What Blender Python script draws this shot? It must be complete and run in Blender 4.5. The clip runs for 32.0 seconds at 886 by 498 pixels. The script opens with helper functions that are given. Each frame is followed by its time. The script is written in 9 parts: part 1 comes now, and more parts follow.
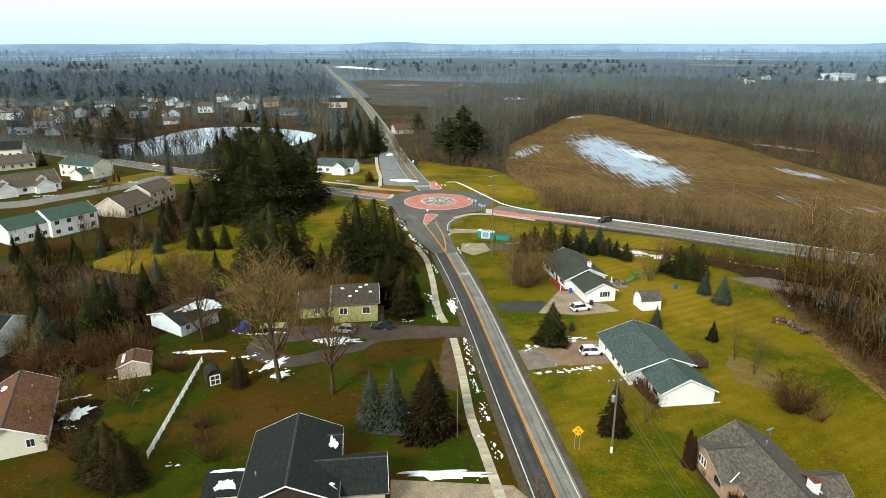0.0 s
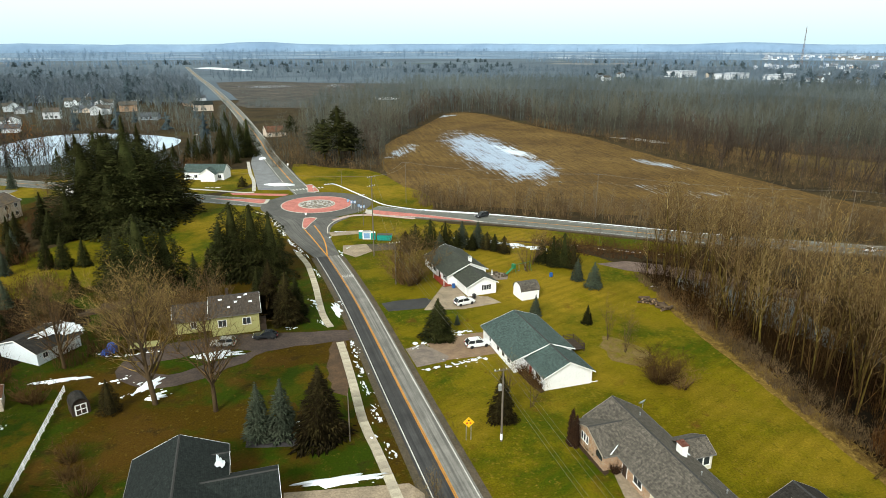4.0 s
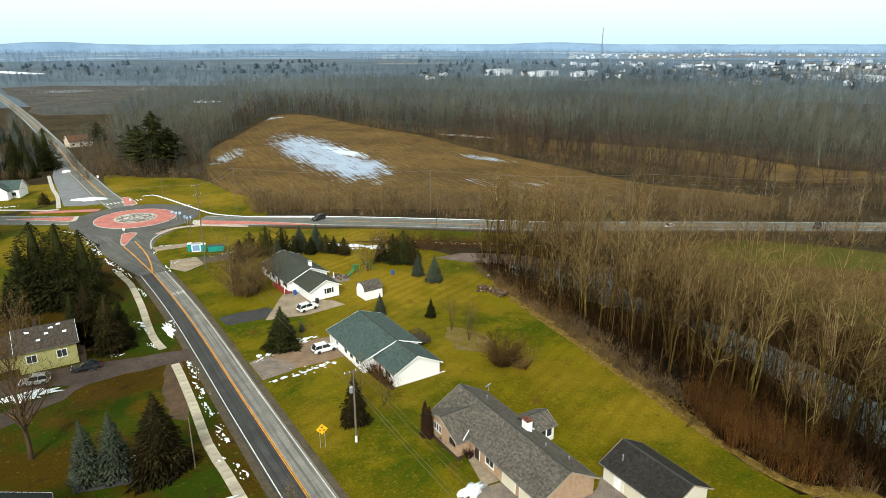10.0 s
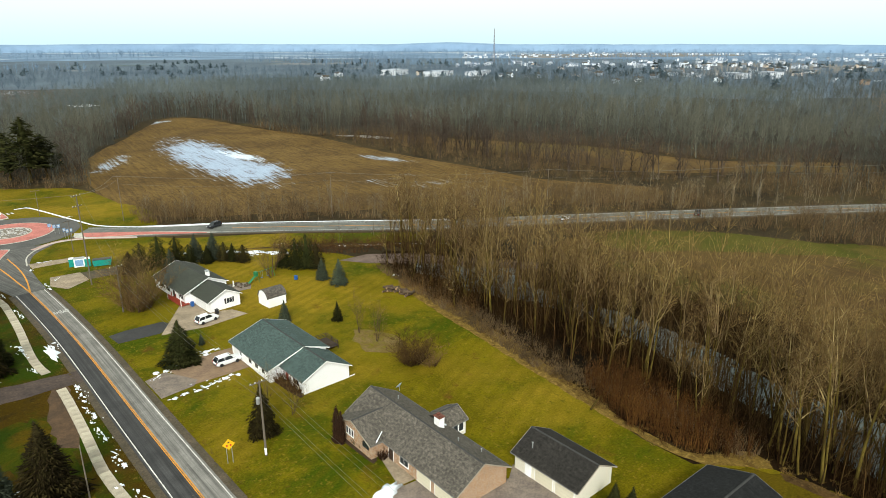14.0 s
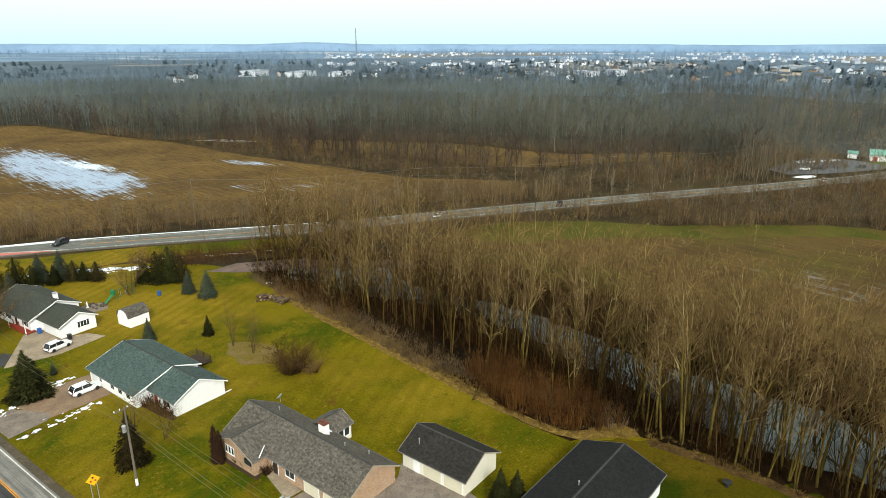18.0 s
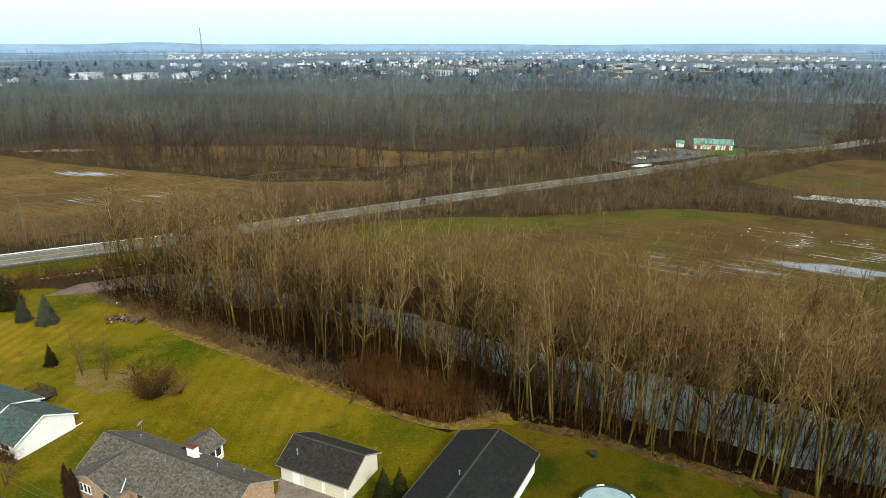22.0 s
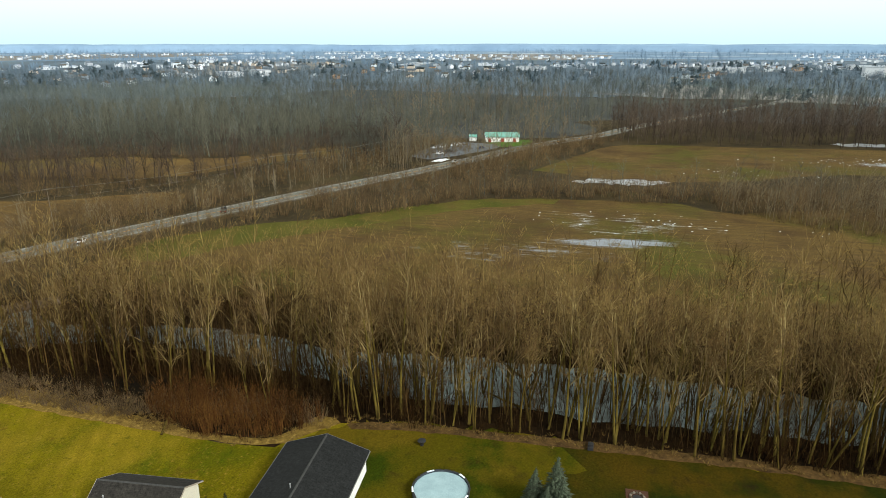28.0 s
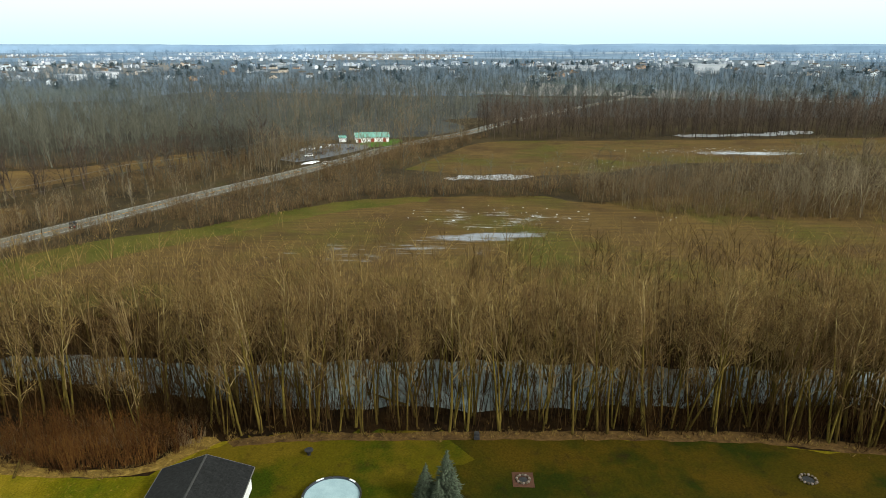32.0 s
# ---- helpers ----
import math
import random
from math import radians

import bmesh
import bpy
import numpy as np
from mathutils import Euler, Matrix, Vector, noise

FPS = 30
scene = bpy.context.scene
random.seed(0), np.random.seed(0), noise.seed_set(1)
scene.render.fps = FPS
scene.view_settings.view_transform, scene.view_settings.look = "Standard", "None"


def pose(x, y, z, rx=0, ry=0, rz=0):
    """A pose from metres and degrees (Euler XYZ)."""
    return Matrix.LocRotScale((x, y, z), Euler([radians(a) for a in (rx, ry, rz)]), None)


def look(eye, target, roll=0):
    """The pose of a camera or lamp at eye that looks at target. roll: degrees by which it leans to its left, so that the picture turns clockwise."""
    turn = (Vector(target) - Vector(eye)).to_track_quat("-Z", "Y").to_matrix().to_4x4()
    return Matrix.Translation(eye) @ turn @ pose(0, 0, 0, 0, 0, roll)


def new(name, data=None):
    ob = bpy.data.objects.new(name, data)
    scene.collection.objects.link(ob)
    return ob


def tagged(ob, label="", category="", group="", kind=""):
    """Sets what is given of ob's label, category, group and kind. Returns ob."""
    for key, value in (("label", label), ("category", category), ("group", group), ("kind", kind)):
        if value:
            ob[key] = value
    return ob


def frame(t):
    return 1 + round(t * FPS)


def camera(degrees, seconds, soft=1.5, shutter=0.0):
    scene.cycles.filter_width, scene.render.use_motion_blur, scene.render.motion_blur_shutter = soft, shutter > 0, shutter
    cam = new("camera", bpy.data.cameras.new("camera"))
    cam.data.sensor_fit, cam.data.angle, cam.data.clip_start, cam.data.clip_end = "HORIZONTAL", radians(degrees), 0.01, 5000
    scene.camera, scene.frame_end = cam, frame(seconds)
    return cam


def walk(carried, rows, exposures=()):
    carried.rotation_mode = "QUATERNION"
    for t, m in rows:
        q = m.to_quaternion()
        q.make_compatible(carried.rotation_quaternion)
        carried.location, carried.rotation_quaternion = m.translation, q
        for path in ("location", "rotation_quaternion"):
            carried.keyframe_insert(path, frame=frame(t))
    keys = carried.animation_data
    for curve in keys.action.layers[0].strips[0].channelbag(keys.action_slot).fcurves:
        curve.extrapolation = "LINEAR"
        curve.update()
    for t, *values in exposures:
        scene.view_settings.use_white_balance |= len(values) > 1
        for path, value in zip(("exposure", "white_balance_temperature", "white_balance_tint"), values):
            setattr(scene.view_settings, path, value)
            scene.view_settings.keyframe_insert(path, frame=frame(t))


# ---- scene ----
cam = camera(69.1, 32.0, soft=0.75)
EYE, DOWN = 55.0, 17.77
# seconds, heading: the drone hovers and turns slowly to its right
YAW = [
    (0.0, 0.00), (0.5, -1.38), (1.0, -2.77), (1.5, -4.17), (2.0, -5.59), (2.5, -7.00), (3.0, -8.37), (3.5, -9.72),
    (5.5, -14.55), (6.0, -15.73), (6.5, -16.92), (7.0, -18.13), (7.5, -19.38), (8.0, -20.66), (8.5, -21.97), (9.0, -23.29),
    (9.5, -24.60), (10.0, -25.88), (10.5, -27.13), (11.0, -28.34), (11.5, -29.51), (12.0, -30.62), (12.5, -31.67), (13.0, -32.69),
    (13.5, -33.72), (15.5, -38.77), (16.0, -40.33), (16.5, -41.91), (17.0, -43.46), (17.5, -44.98), (18.0, -46.48), (18.5, -47.97),
    (19.0, -49.46), (19.5, -50.96), (20.0, -52.50), (20.5, -54.08), (21.0, -55.67), (21.5, -57.27), (22.0, -58.85), (22.5, -60.39),
    (23.0, -61.89), (23.5, -63.36), (24.0, -64.80), (24.5, -66.24), (25.0, -67.69), (25.5, -69.14), (27.5, -74.93), (28.0, -76.38),
    (28.5, -77.82), (29.0, -79.27), (29.5, -80.73), (30.0, -82.19), (30.5, -83.63), (31.0, -85.06), (31.5, -86.47), (32.0, -87.87),
]
walk(cam, [(t, pose(0, 0, EYE, 90 - DOWN, 0, yaw)) for t, yaw in YAW])

# ---- light ----
SUN_EL, SUN_AZ = 36.0, 215.0    # degrees; azimuth clockwise from the first heading
world = bpy.data.worlds.new("overcast_sky")
scene.world = world
world.use_nodes = True
wn, wl = world.node_tree.nodes, world.node_tree.links
wn.clear()
sky = wn.new("ShaderNodeTexSky")
sky.sky_type, sky.sun_disc = "NISHITA", False
sky.sun_elevation, sky.sun_rotation = radians(SUN_EL), radians(SUN_AZ)
sky.air_density, sky.dust_density, sky.ozone_density = 1.0, 3.0, 1.5
veil = wn.new("ShaderNodeMix")
veil.data_type = "RGBA"
veil.inputs[0].default_value = 0.8
height = wn.new("ShaderNodeSeparateXYZ")
wl.new(wn.new("ShaderNodeTexCoord").outputs["Generated"], height.inputs[0])
cloud = (6.8, 9.2, 9.7, 1)
for z0, z1, colour in ((0.0, 0.08, (9.4, 9.9, 9.9, 1)), (0.10, 0.5, (8.5, 9.4, 8.3, 1))):
    rise, blend = wn.new("ShaderNodeMapRange"), wn.new("ShaderNodeMix")
    rise.inputs[1].default_value, rise.inputs[2].default_value = z0, z1
    blend.data_type = "RGBA"
    blend.inputs[7].default_value = colour
    if isinstance(cloud, tuple):
        blend.inputs[6].default_value = cloud
    else:
        wl.new(cloud, blend.inputs[6])
    wl.new(height.outputs[2], rise.inputs[0])
    wl.new(rise.outputs[0], blend.inputs[0])
    cloud = blend.outputs[2]
wl.new(cloud, veil.inputs[7])
bg = wn.new("ShaderNodeBackground")
bg.inputs[1].default_value = 0.097
wo = wn.new("ShaderNodeOutputWorld")
wl.new(sky.outputs[0], veil.inputs[6])
wl.new(veil.outputs[2], bg.inputs[0])
wl.new(bg.outputs[0], wo.inputs[0])
lamp = bpy.data.lights.new("sun", "SUN")
lamp.energy, lamp.angle, lamp.color = 3.05, radians(14), (0.962, 0.966, 0.88)
sun = new("sun", lamp)
a, e = radians(SUN_AZ), radians(SUN_EL)
sun.matrix_basis = look((60 * math.sin(a) * math.cos(e), 60 * math.cos(a) * math.cos(e), 60 * math.sin(e)), (0, 0, 0))
scene.view_settings.exposure = 0.46

# ---- materials ----


def nodes_of(name):
    m = bpy.data.materials.new(name)
    m.use_nodes = True
    t = m.node_tree
    return m, t.nodes, t.links, t.nodes["Principled BSDF"]


def noise_tex(n, l, vec, scale, detail=4.0, rough=0.6):
    x = n.new("ShaderNodeTexNoise")
    x.inputs["Scale"].default_value, x.inputs["Detail"].default_value, x.inputs["Roughness"].default_value = scale, detail, rough
    l.new(vec, x.inputs["Vector"])
    return x.outputs[0]


def ramp(n, l, fac, lo, hi):
    r = n.new("ShaderNodeMapRange")
    r.inputs[1].default_value, r.inputs[2].default_value = lo, hi
    l.new(fac, r.inputs[0])
    return r.outputs[0]


def mixc(n, l, fac, a, b, kind="MIX"):
    x = n.new("ShaderNodeMix")
    x.data_type, x.blend_type = "RGBA", kind
    if isinstance(fac, float):
        x.inputs[0].default_value = fac
    else:
        l.new(fac, x.inputs[0])
    for i, c in ((6, a), (7, b)):
        if isinstance(c, tuple):
            x.inputs[i].default_value = (*c, 1)
        else:
            l.new(c, x.inputs[i])
    return x.outputs[2]


def mathn(n, l, op, a, b=None):
    x = n.new("ShaderNodeMath")
    x.operation = op
    for i, v in ((0, a), (1, b)):
        if v is None:
            continue
        if isinstance(v, (int, float)):
            x.inputs[i].default_value = v
        else:
            l.new(v, x.inputs[i])
    return x.outputs[0]


def mat(name, c1, c2=None, scale=1.0, rough=0.8, grain=None, bump=0.0, metal=0.0, rand=0.0, island=0.0, grit=0.35, stretch=None, spec=0.3):
    """Two colours mixed by a coarse noise, a finer grain over them, and a shade that differs from object to object or piece to piece."""
    m, n, l, b = nodes_of(name)
    tc = n.new("ShaderNodeTexCoord").outputs["Object"]
    if stretch:
        mp = n.new("ShaderNodeMapping")
        mp.inputs["Scale"].default_value = stretch
        l.new(tc, mp.inputs[0])
        tc = mp.outputs[0]
    c2 = c2 or tuple(v * 0.75 for v in c1)
    col = mixc(n, l, ramp(n, l, noise_tex(n, l, tc, scale), 0.35, 0.65), c1, c2)
    g = noise_tex(n, l, tc, grain or scale * 9, 6, 0.7)
    col = mixc(n, l, grit, col, ramp(n, l, g, 0.2, 0.8), "OVERLAY")
    for amount, node, out in ((rand, "ShaderNodeObjectInfo", "Random"), (island, "ShaderNodeNewGeometry", "Random Per Island")):
        if amount:
            r = n.new(node).outputs[out]
            hs = n.new("ShaderNodeHueSaturation")
            l.new(ramp2(n, l, r, 1 - amount, 1 + amount), hs.inputs["Value"])
            l.new(ramp2(n, l, r, 0.5 - 0.03 * amount, 0.5 + 0.03 * amount), hs.inputs["Hue"])
            l.new(col, hs.inputs["Color"])
            col = hs.outputs[0]
    l.new(col, b.inputs["Base Color"])
    b.inputs["Roughness"].default_value, b.inputs["Metallic"].default_value = rough, metal
    b.inputs["Specular IOR Level"].default_value = spec
    if bump:
        bp = n.new("ShaderNodeBump")
        bp.inputs["Strength"].default_value, bp.inputs["Distance"].default_value = 0.8, bump
        l.new(g, bp.inputs["Height"])
        l.new(bp.outputs[0], b.inputs["Normal"])
    return m


def ramp2(n, l, fac, lo, hi):
    r = n.new("ShaderNodeMapRange")
    r.inputs[3].default_value, r.inputs[4].default_value = lo, hi
    l.new(fac, r.inputs[0])
    return r.outputs[0]


def mat_ground(name, layers, bump=0.05, rough=0.95, rows=None, snow=(), streak=None):
    """layers: (colour, scale, lo, hi): each colour laid over the last where a noise of that scale exceeds lo..hi. rows: (colour, degrees, spacing, strength)."""
    m, n, l, b = nodes_of(name)
    tc = n.new("ShaderNodeTexCoord").outputs["Object"]
    col = layers[0]
    for i, (c, s, lo, hi) in enumerate(layers[1:]):
        mp = n.new("ShaderNodeMapping")
        mp.inputs["Location"].default_value = (17.3 * i, 9.1 * i, 3.7 * i)
        l.new(tc, mp.inputs[0])
        col = mixc(n, l, ramp(n, l, noise_tex(n, l, mp.outputs[0], s, 5, 0.62), lo, hi), col, c)
    if rows:
        c, deg, gap, amount = rows
        mp = n.new("ShaderNodeMapping")
        mp.inputs["Rotation"].default_value = (0, 0, radians(deg))
        l.new(tc, mp.inputs[0])
        w = n.new("ShaderNodeTexWave")
        w.inputs["Scale"].default_value = 0.314 / gap
        w.inputs["Distortion"].default_value, w.inputs["Detail"].default_value, w.inputs["Detail Scale"].default_value = 2.5, 3, 0.6
        l.new(mp.outputs[0], w.inputs[0])
        br = mathn(n, l, "MULTIPLY", ramp(n, l, w.outputs[1], 0.3, 0.9), ramp(n, l, noise_tex(n, l, tc, 0.06, 4), 0.35, 0.7))
        col = mixc(n, l, mathn(n, l, "MULTIPLY", br, amount), col, c)
    if streak:
        c, deg, amount = streak
        mp = n.new("ShaderNodeMapping")
        mp.inputs["Rotation"].default_value, mp.inputs["Scale"].default_value = (0, 0, radians(deg)), (1.0, 0.06, 1)
        l.new(tc, mp.inputs[0])
        lines = noise_tex(n, l, mp.outputs[0], 0.8, 5, 0.7)
        col = mixc(n, l, mathn(n, l, "MULTIPLY", ramp(n, l, lines, 0.42, 0.62), amount), col, c)
        patchy = noise_tex(n, l, tc, 0.1, 7, 0.78)
        for colour, x, y, a, w, turn, thin in snow:
            mq = n.new("ShaderNodeMapping")
            mq.vector_type = "TEXTURE"
            mq.inputs["Location"].default_value, mq.inputs["Rotation"].default_value, mq.inputs["Scale"].default_value = (x, y, 0), (0, 0, radians(turn)), (w, a, 1)
            l.new(tc, mq.inputs[0])
            ln = n.new("ShaderNodeVectorMath")
            ln.operation = "LENGTH"
            l.new(mq.outputs[0], ln.inputs[0])
            f = mathn(n, l, "ADD", mathn(n, l, "MULTIPLY", lines, 0.55), mathn(n, l, "MULTIPLY", patchy, 0.45))
            f = mathn(n, l, "ADD", f, ramp2(n, l, ramp(n, l, ln.outputs[1], 0.3, 1.1), thin, 0.26))
            col = mixc(n, l, ramp(n, l, f, 0.58, 0.47), col, colour)
    g = noise_tex(n, l, tc, 3.6, 8, 0.8)
    col = mixc(n, l, 0.6, col, ramp(n, l, g, 0.26, 0.74), "OVERLAY")
    l.new(col, b.inputs["Base Color"])
    b.inputs["Roughness"].default_value = rough
    b.inputs["Specular IOR Level"].default_value = 0.05
    bp = n.new("ShaderNodeBump")
    bp.inputs["Strength"].default_value, bp.inputs["Distance"].default_value = 1.0, bump
    l.new(g, bp.inputs["Height"])
    l.new(bp.outputs[0], b.inputs["Normal"])
    return m


def mat_shingle(name, c1, c2, rough=0.9):
    """Shingle courses with each tab a little different, weathered in streaks down the slope."""
    m, n, l, b = nodes_of(name)
    tc = n.new("ShaderNodeTexCoord").outputs["Object"]
    mp = n.new("ShaderNodeMapping")
    mp.inputs["Rotation"].default_value = (0, 0, radians(90))
    l.new(tc, mp.inputs[0])
    br = n.new("ShaderNodeTexBrick")
    br.inputs["Scale"].default_value = 1.0
    br.inputs["Brick Width"].default_value, br.inputs["Row Height"].default_value = 0.55, 0.2
    br.inputs["Mortar Size"].default_value, br.inputs["Bias"].default_value = 0.012, 0.0
    br.inputs["Color1"].default_value, br.inputs["Color2"].default_value = (*c1, 1), (*c2, 1)
    br.inputs["Mortar"].default_value = (*[v * 0.45 for v in c1], 1)
    l.new(mp.outputs[0], br.inputs[0])
    col = mixc(n, l, 0.8, br.outputs[0], ramp(n, l, noise_tex(n, l, tc, 2.6, 7, 0.8), 0.3, 0.7), "OVERLAY")
    col = mixc(n, l, 0.16, col, ramp(n, l, noise_tex(n, l, tc, 0.25, 3), 0.2, 0.8), "OVERLAY")
    l.new(col, b.inputs["Base Color"])
    b.inputs["Roughness"].default_value = rough
    b.inputs["Specular IOR Level"].default_value = 0.2
    return m


def mat_boards(name, c, gap=0.2, axis=2, rough=0.6, dirt=0.1):
    """Lap siding or panelled boards: a shaded joint every gap metres along one axis, and faint dirt."""
    m, n, l, b = nodes_of(name)
    tc = n.new("ShaderNodeTexCoord").outputs["Object"]
    sx = n.new("ShaderNodeSeparateXYZ")
    l.new(tc, sx.inputs[0])
    f = mathn(n, l, "FRACT", mathn(n, l, "DIVIDE", sx.outputs[axis], gap))
    line = ramp(n, l, f, 0.0, 0.14)
    col = mixc(n, l, line, tuple(v * 0.72 for v in c), c)
    col = mixc(n, l, dirt, col, ramp(n, l, noise_tex(n, l, tc, 0.9, 5, 0.7), 0.2, 0.7), "MULTIPLY")
    l.new(col, b.inputs["Base Color"])
    b.inputs["Roughness"].default_value = rough
    bp = n.new("ShaderNodeBump")
    bp.inputs["Distance"].default_value = 0.02
    l.new(f, bp.inputs["Height"])
    l.new(bp.outputs[0], b.inputs["Normal"])
    return m


def mat_brick(name, c1, c2):
    m, n, l, b = nodes_of(name)
    tc = n.new("ShaderNodeTexCoord").outputs["Object"]
    sx = n.new("ShaderNodeSeparateXYZ")
    l.new(tc, sx.inputs[0])
    cx = n.new("ShaderNodeCombineXYZ")
    l.new(mathn(n, l, "ADD", sx.outputs[0], sx.outputs[1]), cx.inputs[0])
    l.new(sx.outputs[2], cx.inputs[1])
    br = n.new("ShaderNodeTexBrick")
    br.inputs["Scale"].default_value = 1.0
    br.inputs["Brick Width"].default_value, br.inputs["Row Height"].default_value, br.inputs["Mortar Size"].default_value = 0.21, 0.075, 0.008
    br.inputs["Color1"].default_value, br.inputs["Color2"].default_value = (*c1, 1), (*c2, 1)
    br.inputs["Mortar"].default_value = (0.42, 0.38, 0.32, 1)
    l.new(cx.outputs[0], br.inputs[0])
    col = mixc(n, l, 0.4, br.outputs[0], ramp(n, l, noise_tex(n, l, tc, 1.3, 6, 0.7), 0.2, 0.8), "OVERLAY")
    l.new(col, b.inputs["Base Color"])
    b.inputs["Roughness"].default_value = 0.9
    return m


def mat_asphalt(name, c, tracks=None, streak=0.4, deg=0.0, seam=None):
    """Worn asphalt: long streaks along the lane, patches and coarse grain."""
    m, n, l, b = nodes_of(name)
    tc = n.new("ShaderNodeTexCoord").outputs["UV"]
    mp = n.new("ShaderNodeMapping")
    mp.inputs["Scale"].default_value = (2.6, 0.035, 1)
    l.new(tc, mp.inputs[0])
    lanes = noise_tex(n, l, mp.outputs[0], 1.0, 5, 0.6)
    ob = n.new("ShaderNodeTexCoord").outputs["Object"]
    col = mixc(n, l, ramp(n, l, lanes, 0.35, 0.65), tuple(v * (1 - streak) for v in c), tuple(v * (1 + streak) for v in c))
    col = mixc(n, l, 0.5, col, ramp(n, l, noise_tex(n, l, ob, 0.25, 6, 0.7), 0.15, 0.85), "OVERLAY")
    col = mixc(n, l, 0.4, col, ramp(n, l, noise_tex(n, l, ob, 6.0, 4, 0.8), 0.2, 0.8), "OVERLAY")
    l.new(col, b.inputs["Base Color"])
    b.inputs["Roughness"].default_value = 0.75
    b.inputs["Specular IOR Level"].default_value = 0.3
    return m


LAWN = mat_ground("lawn_grass", [(0.090, 0.073, 0.002), ((0.038, 0.053, 0.001), 0.045, 0.45, 0.59), ((0.182, 0.125, 0.009), 0.022, 0.48, 0.60), ((0.122, 0.097, 0.003), 0.10, 0.50, 0.64), ((0.085, 0.042, 0.007), 0.22, 0.60, 0.76), ((0.030, 0.036, 0.002), 0.6, 0.60, 0.80), ((0.185, 0.125, 0.016), 1.6, 0.56, 0.76)], rows=((0.078, 0.062, 0.002), 62, 2.6, 0.5))
LAWN2 = mat_ground("rough_grass", [(0.044, 0.026, 0.0015), ((0.021, 0.036, 0.001), 0.05, 0.44, 0.54), ((0.056, 0.030, 0.004), 0.07, 0.50, 0.62), ((0.022, 0.014, 0.004), 0.30, 0.56, 0.74), ((0.13, 0.088, 0.016), 1.5, 0.60, 0.80)])
# Back lawn: its dimmer light is put into the grass colour
LAWN_DARK = mat_ground("shade_toned_grass", [(0.033, 0.025, 0.0015), ((0.013, 0.017, 0.001), 0.06, 0.44, 0.58), ((0.046, 0.029, 0.002), 0.09, 0.50, 0.64), ((0.016, 0.010, 0.003), 0.3, 0.56, 0.8), ((0.062, 0.044, 0.006), 1.8, 0.62, 0.82)])
# Brown leaf litter, darkened further to carry the shade under trees
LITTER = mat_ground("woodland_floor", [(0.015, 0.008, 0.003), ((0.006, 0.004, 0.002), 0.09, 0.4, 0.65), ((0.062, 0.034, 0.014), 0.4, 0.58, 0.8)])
SCRUB = mat_ground("scrubby_ground", [(0.048, 0.034, 0.016), ((0.024, 0.018, 0.010), 0.05, 0.4, 0.65), ((0.085, 0.058, 0.026), 0.2, 0.58, 0.8), ((0.05, 0.045, 0.014), 0.03, 0.6, 0.75)])
LEAVES = mat_ground("fallen_leaves", [(0.142, 0.090, 0.021), ((0.072, 0.042, 0.012), 0.5, 0.45, 0.7), ((0.27, 0.18, 0.05), 1.3, 0.5, 0.75)])
PALE_SNOW = (0.30, 0.35, 0.42)
STUBBLE = mat_ground("corn_stubble", [(0.133, 0.081, 0.024), ((0.080, 0.047, 0.017), 0.03, 0.42, 0.66), ((0.172, 0.108, 0.036), 0.016, 0.5, 0.7), ((0.048, 0.030, 0.014), 0.5, 0.52, 0.72), ((0.20, 0.14, 0.06), 1.1, 0.6, 0.8)], streak=((0.046, 0.030, 0.015), -53, 0.58),
                     snow=(((0.31, 0.375, 0.48), 88, 335, 112, 28, -1, -0.05), ((0.31, 0.375, 0.48), 93, 285, 52, 23, -10, -0.05), ((0.56, 0.64, 0.75), 102, 325, 40, 9, 8, -0.03), (PALE_SNOW, 45, 342, 42, 10, -20, 0.02), (PALE_SNOW, 100, 505, 26, 8, -50, 0.0), (PALE_SNOW, 140, 222, 60, 30, 40, 0.125), (PALE_SNOW, 158, 280, 30, 9, 20, 0.03)))
STUBBLE2 = mat_ground("straw_field", [(0.125, 0.078, 0.026), ((0.075, 0.046, 0.020), 0.03, 0.42, 0.66), ((0.090, 0.070, 0.020), 0.02, 0.5, 0.7)], streak=((0.05, 0.03, 0.016), -30, 0.5))
WHEAT = mat_ground("wet_field", [(0.095, 0.060, 0.019), ((0.061, 0.060, 0.009), 0.018, 0.49, 0.64), ((0.060, 0.034, 0.013), 0.05, 0.5, 0.7), ((0.13, 0.08, 0.04), 0.2, 0.6, 0.85)], streak=((0.042, 0.026, 0.013), 0, 0.62),
                   snow=(((0.21, 0.225, 0.25), 184, -6, 26, 7, 12, -0.06), ((0.22, 0.24, 0.27), 170, 20, 50, 20, 10, 0.10), ((0.34, 0.37, 0.42), 341, -146, 40, 9, 0, -0.02), ((0.5, 0.53, 0.57), 205, -10, 50, 25, 0, 0.11)))
GREENSTRIP = mat_ground("winter_wheat", [(0.075, 0.068, 0.012), ((0.044, 0.050, 0.007), 0.05, 0.42, 0.62), ((0.085, 0.062, 0.015), 0.09, 0.48, 0.66)], streak=((0.05, 0.04, 0.012), 0, 0.4))
# Far ground: distance haze is mixed into these blue-grey base colours
FAR = mat_ground("haze_tinted_land", [(0.100, 0.130, 0.160), ((0.072, 0.096, 0.124), 0.004, 0.4, 0.6), ((0.200, 0.192, 0.182), 0.0018, 0.60, 0.65), ((0.070, 0.100, 0.082), 0.003, 0.60, 0.68)])

# ---- building blocks ----


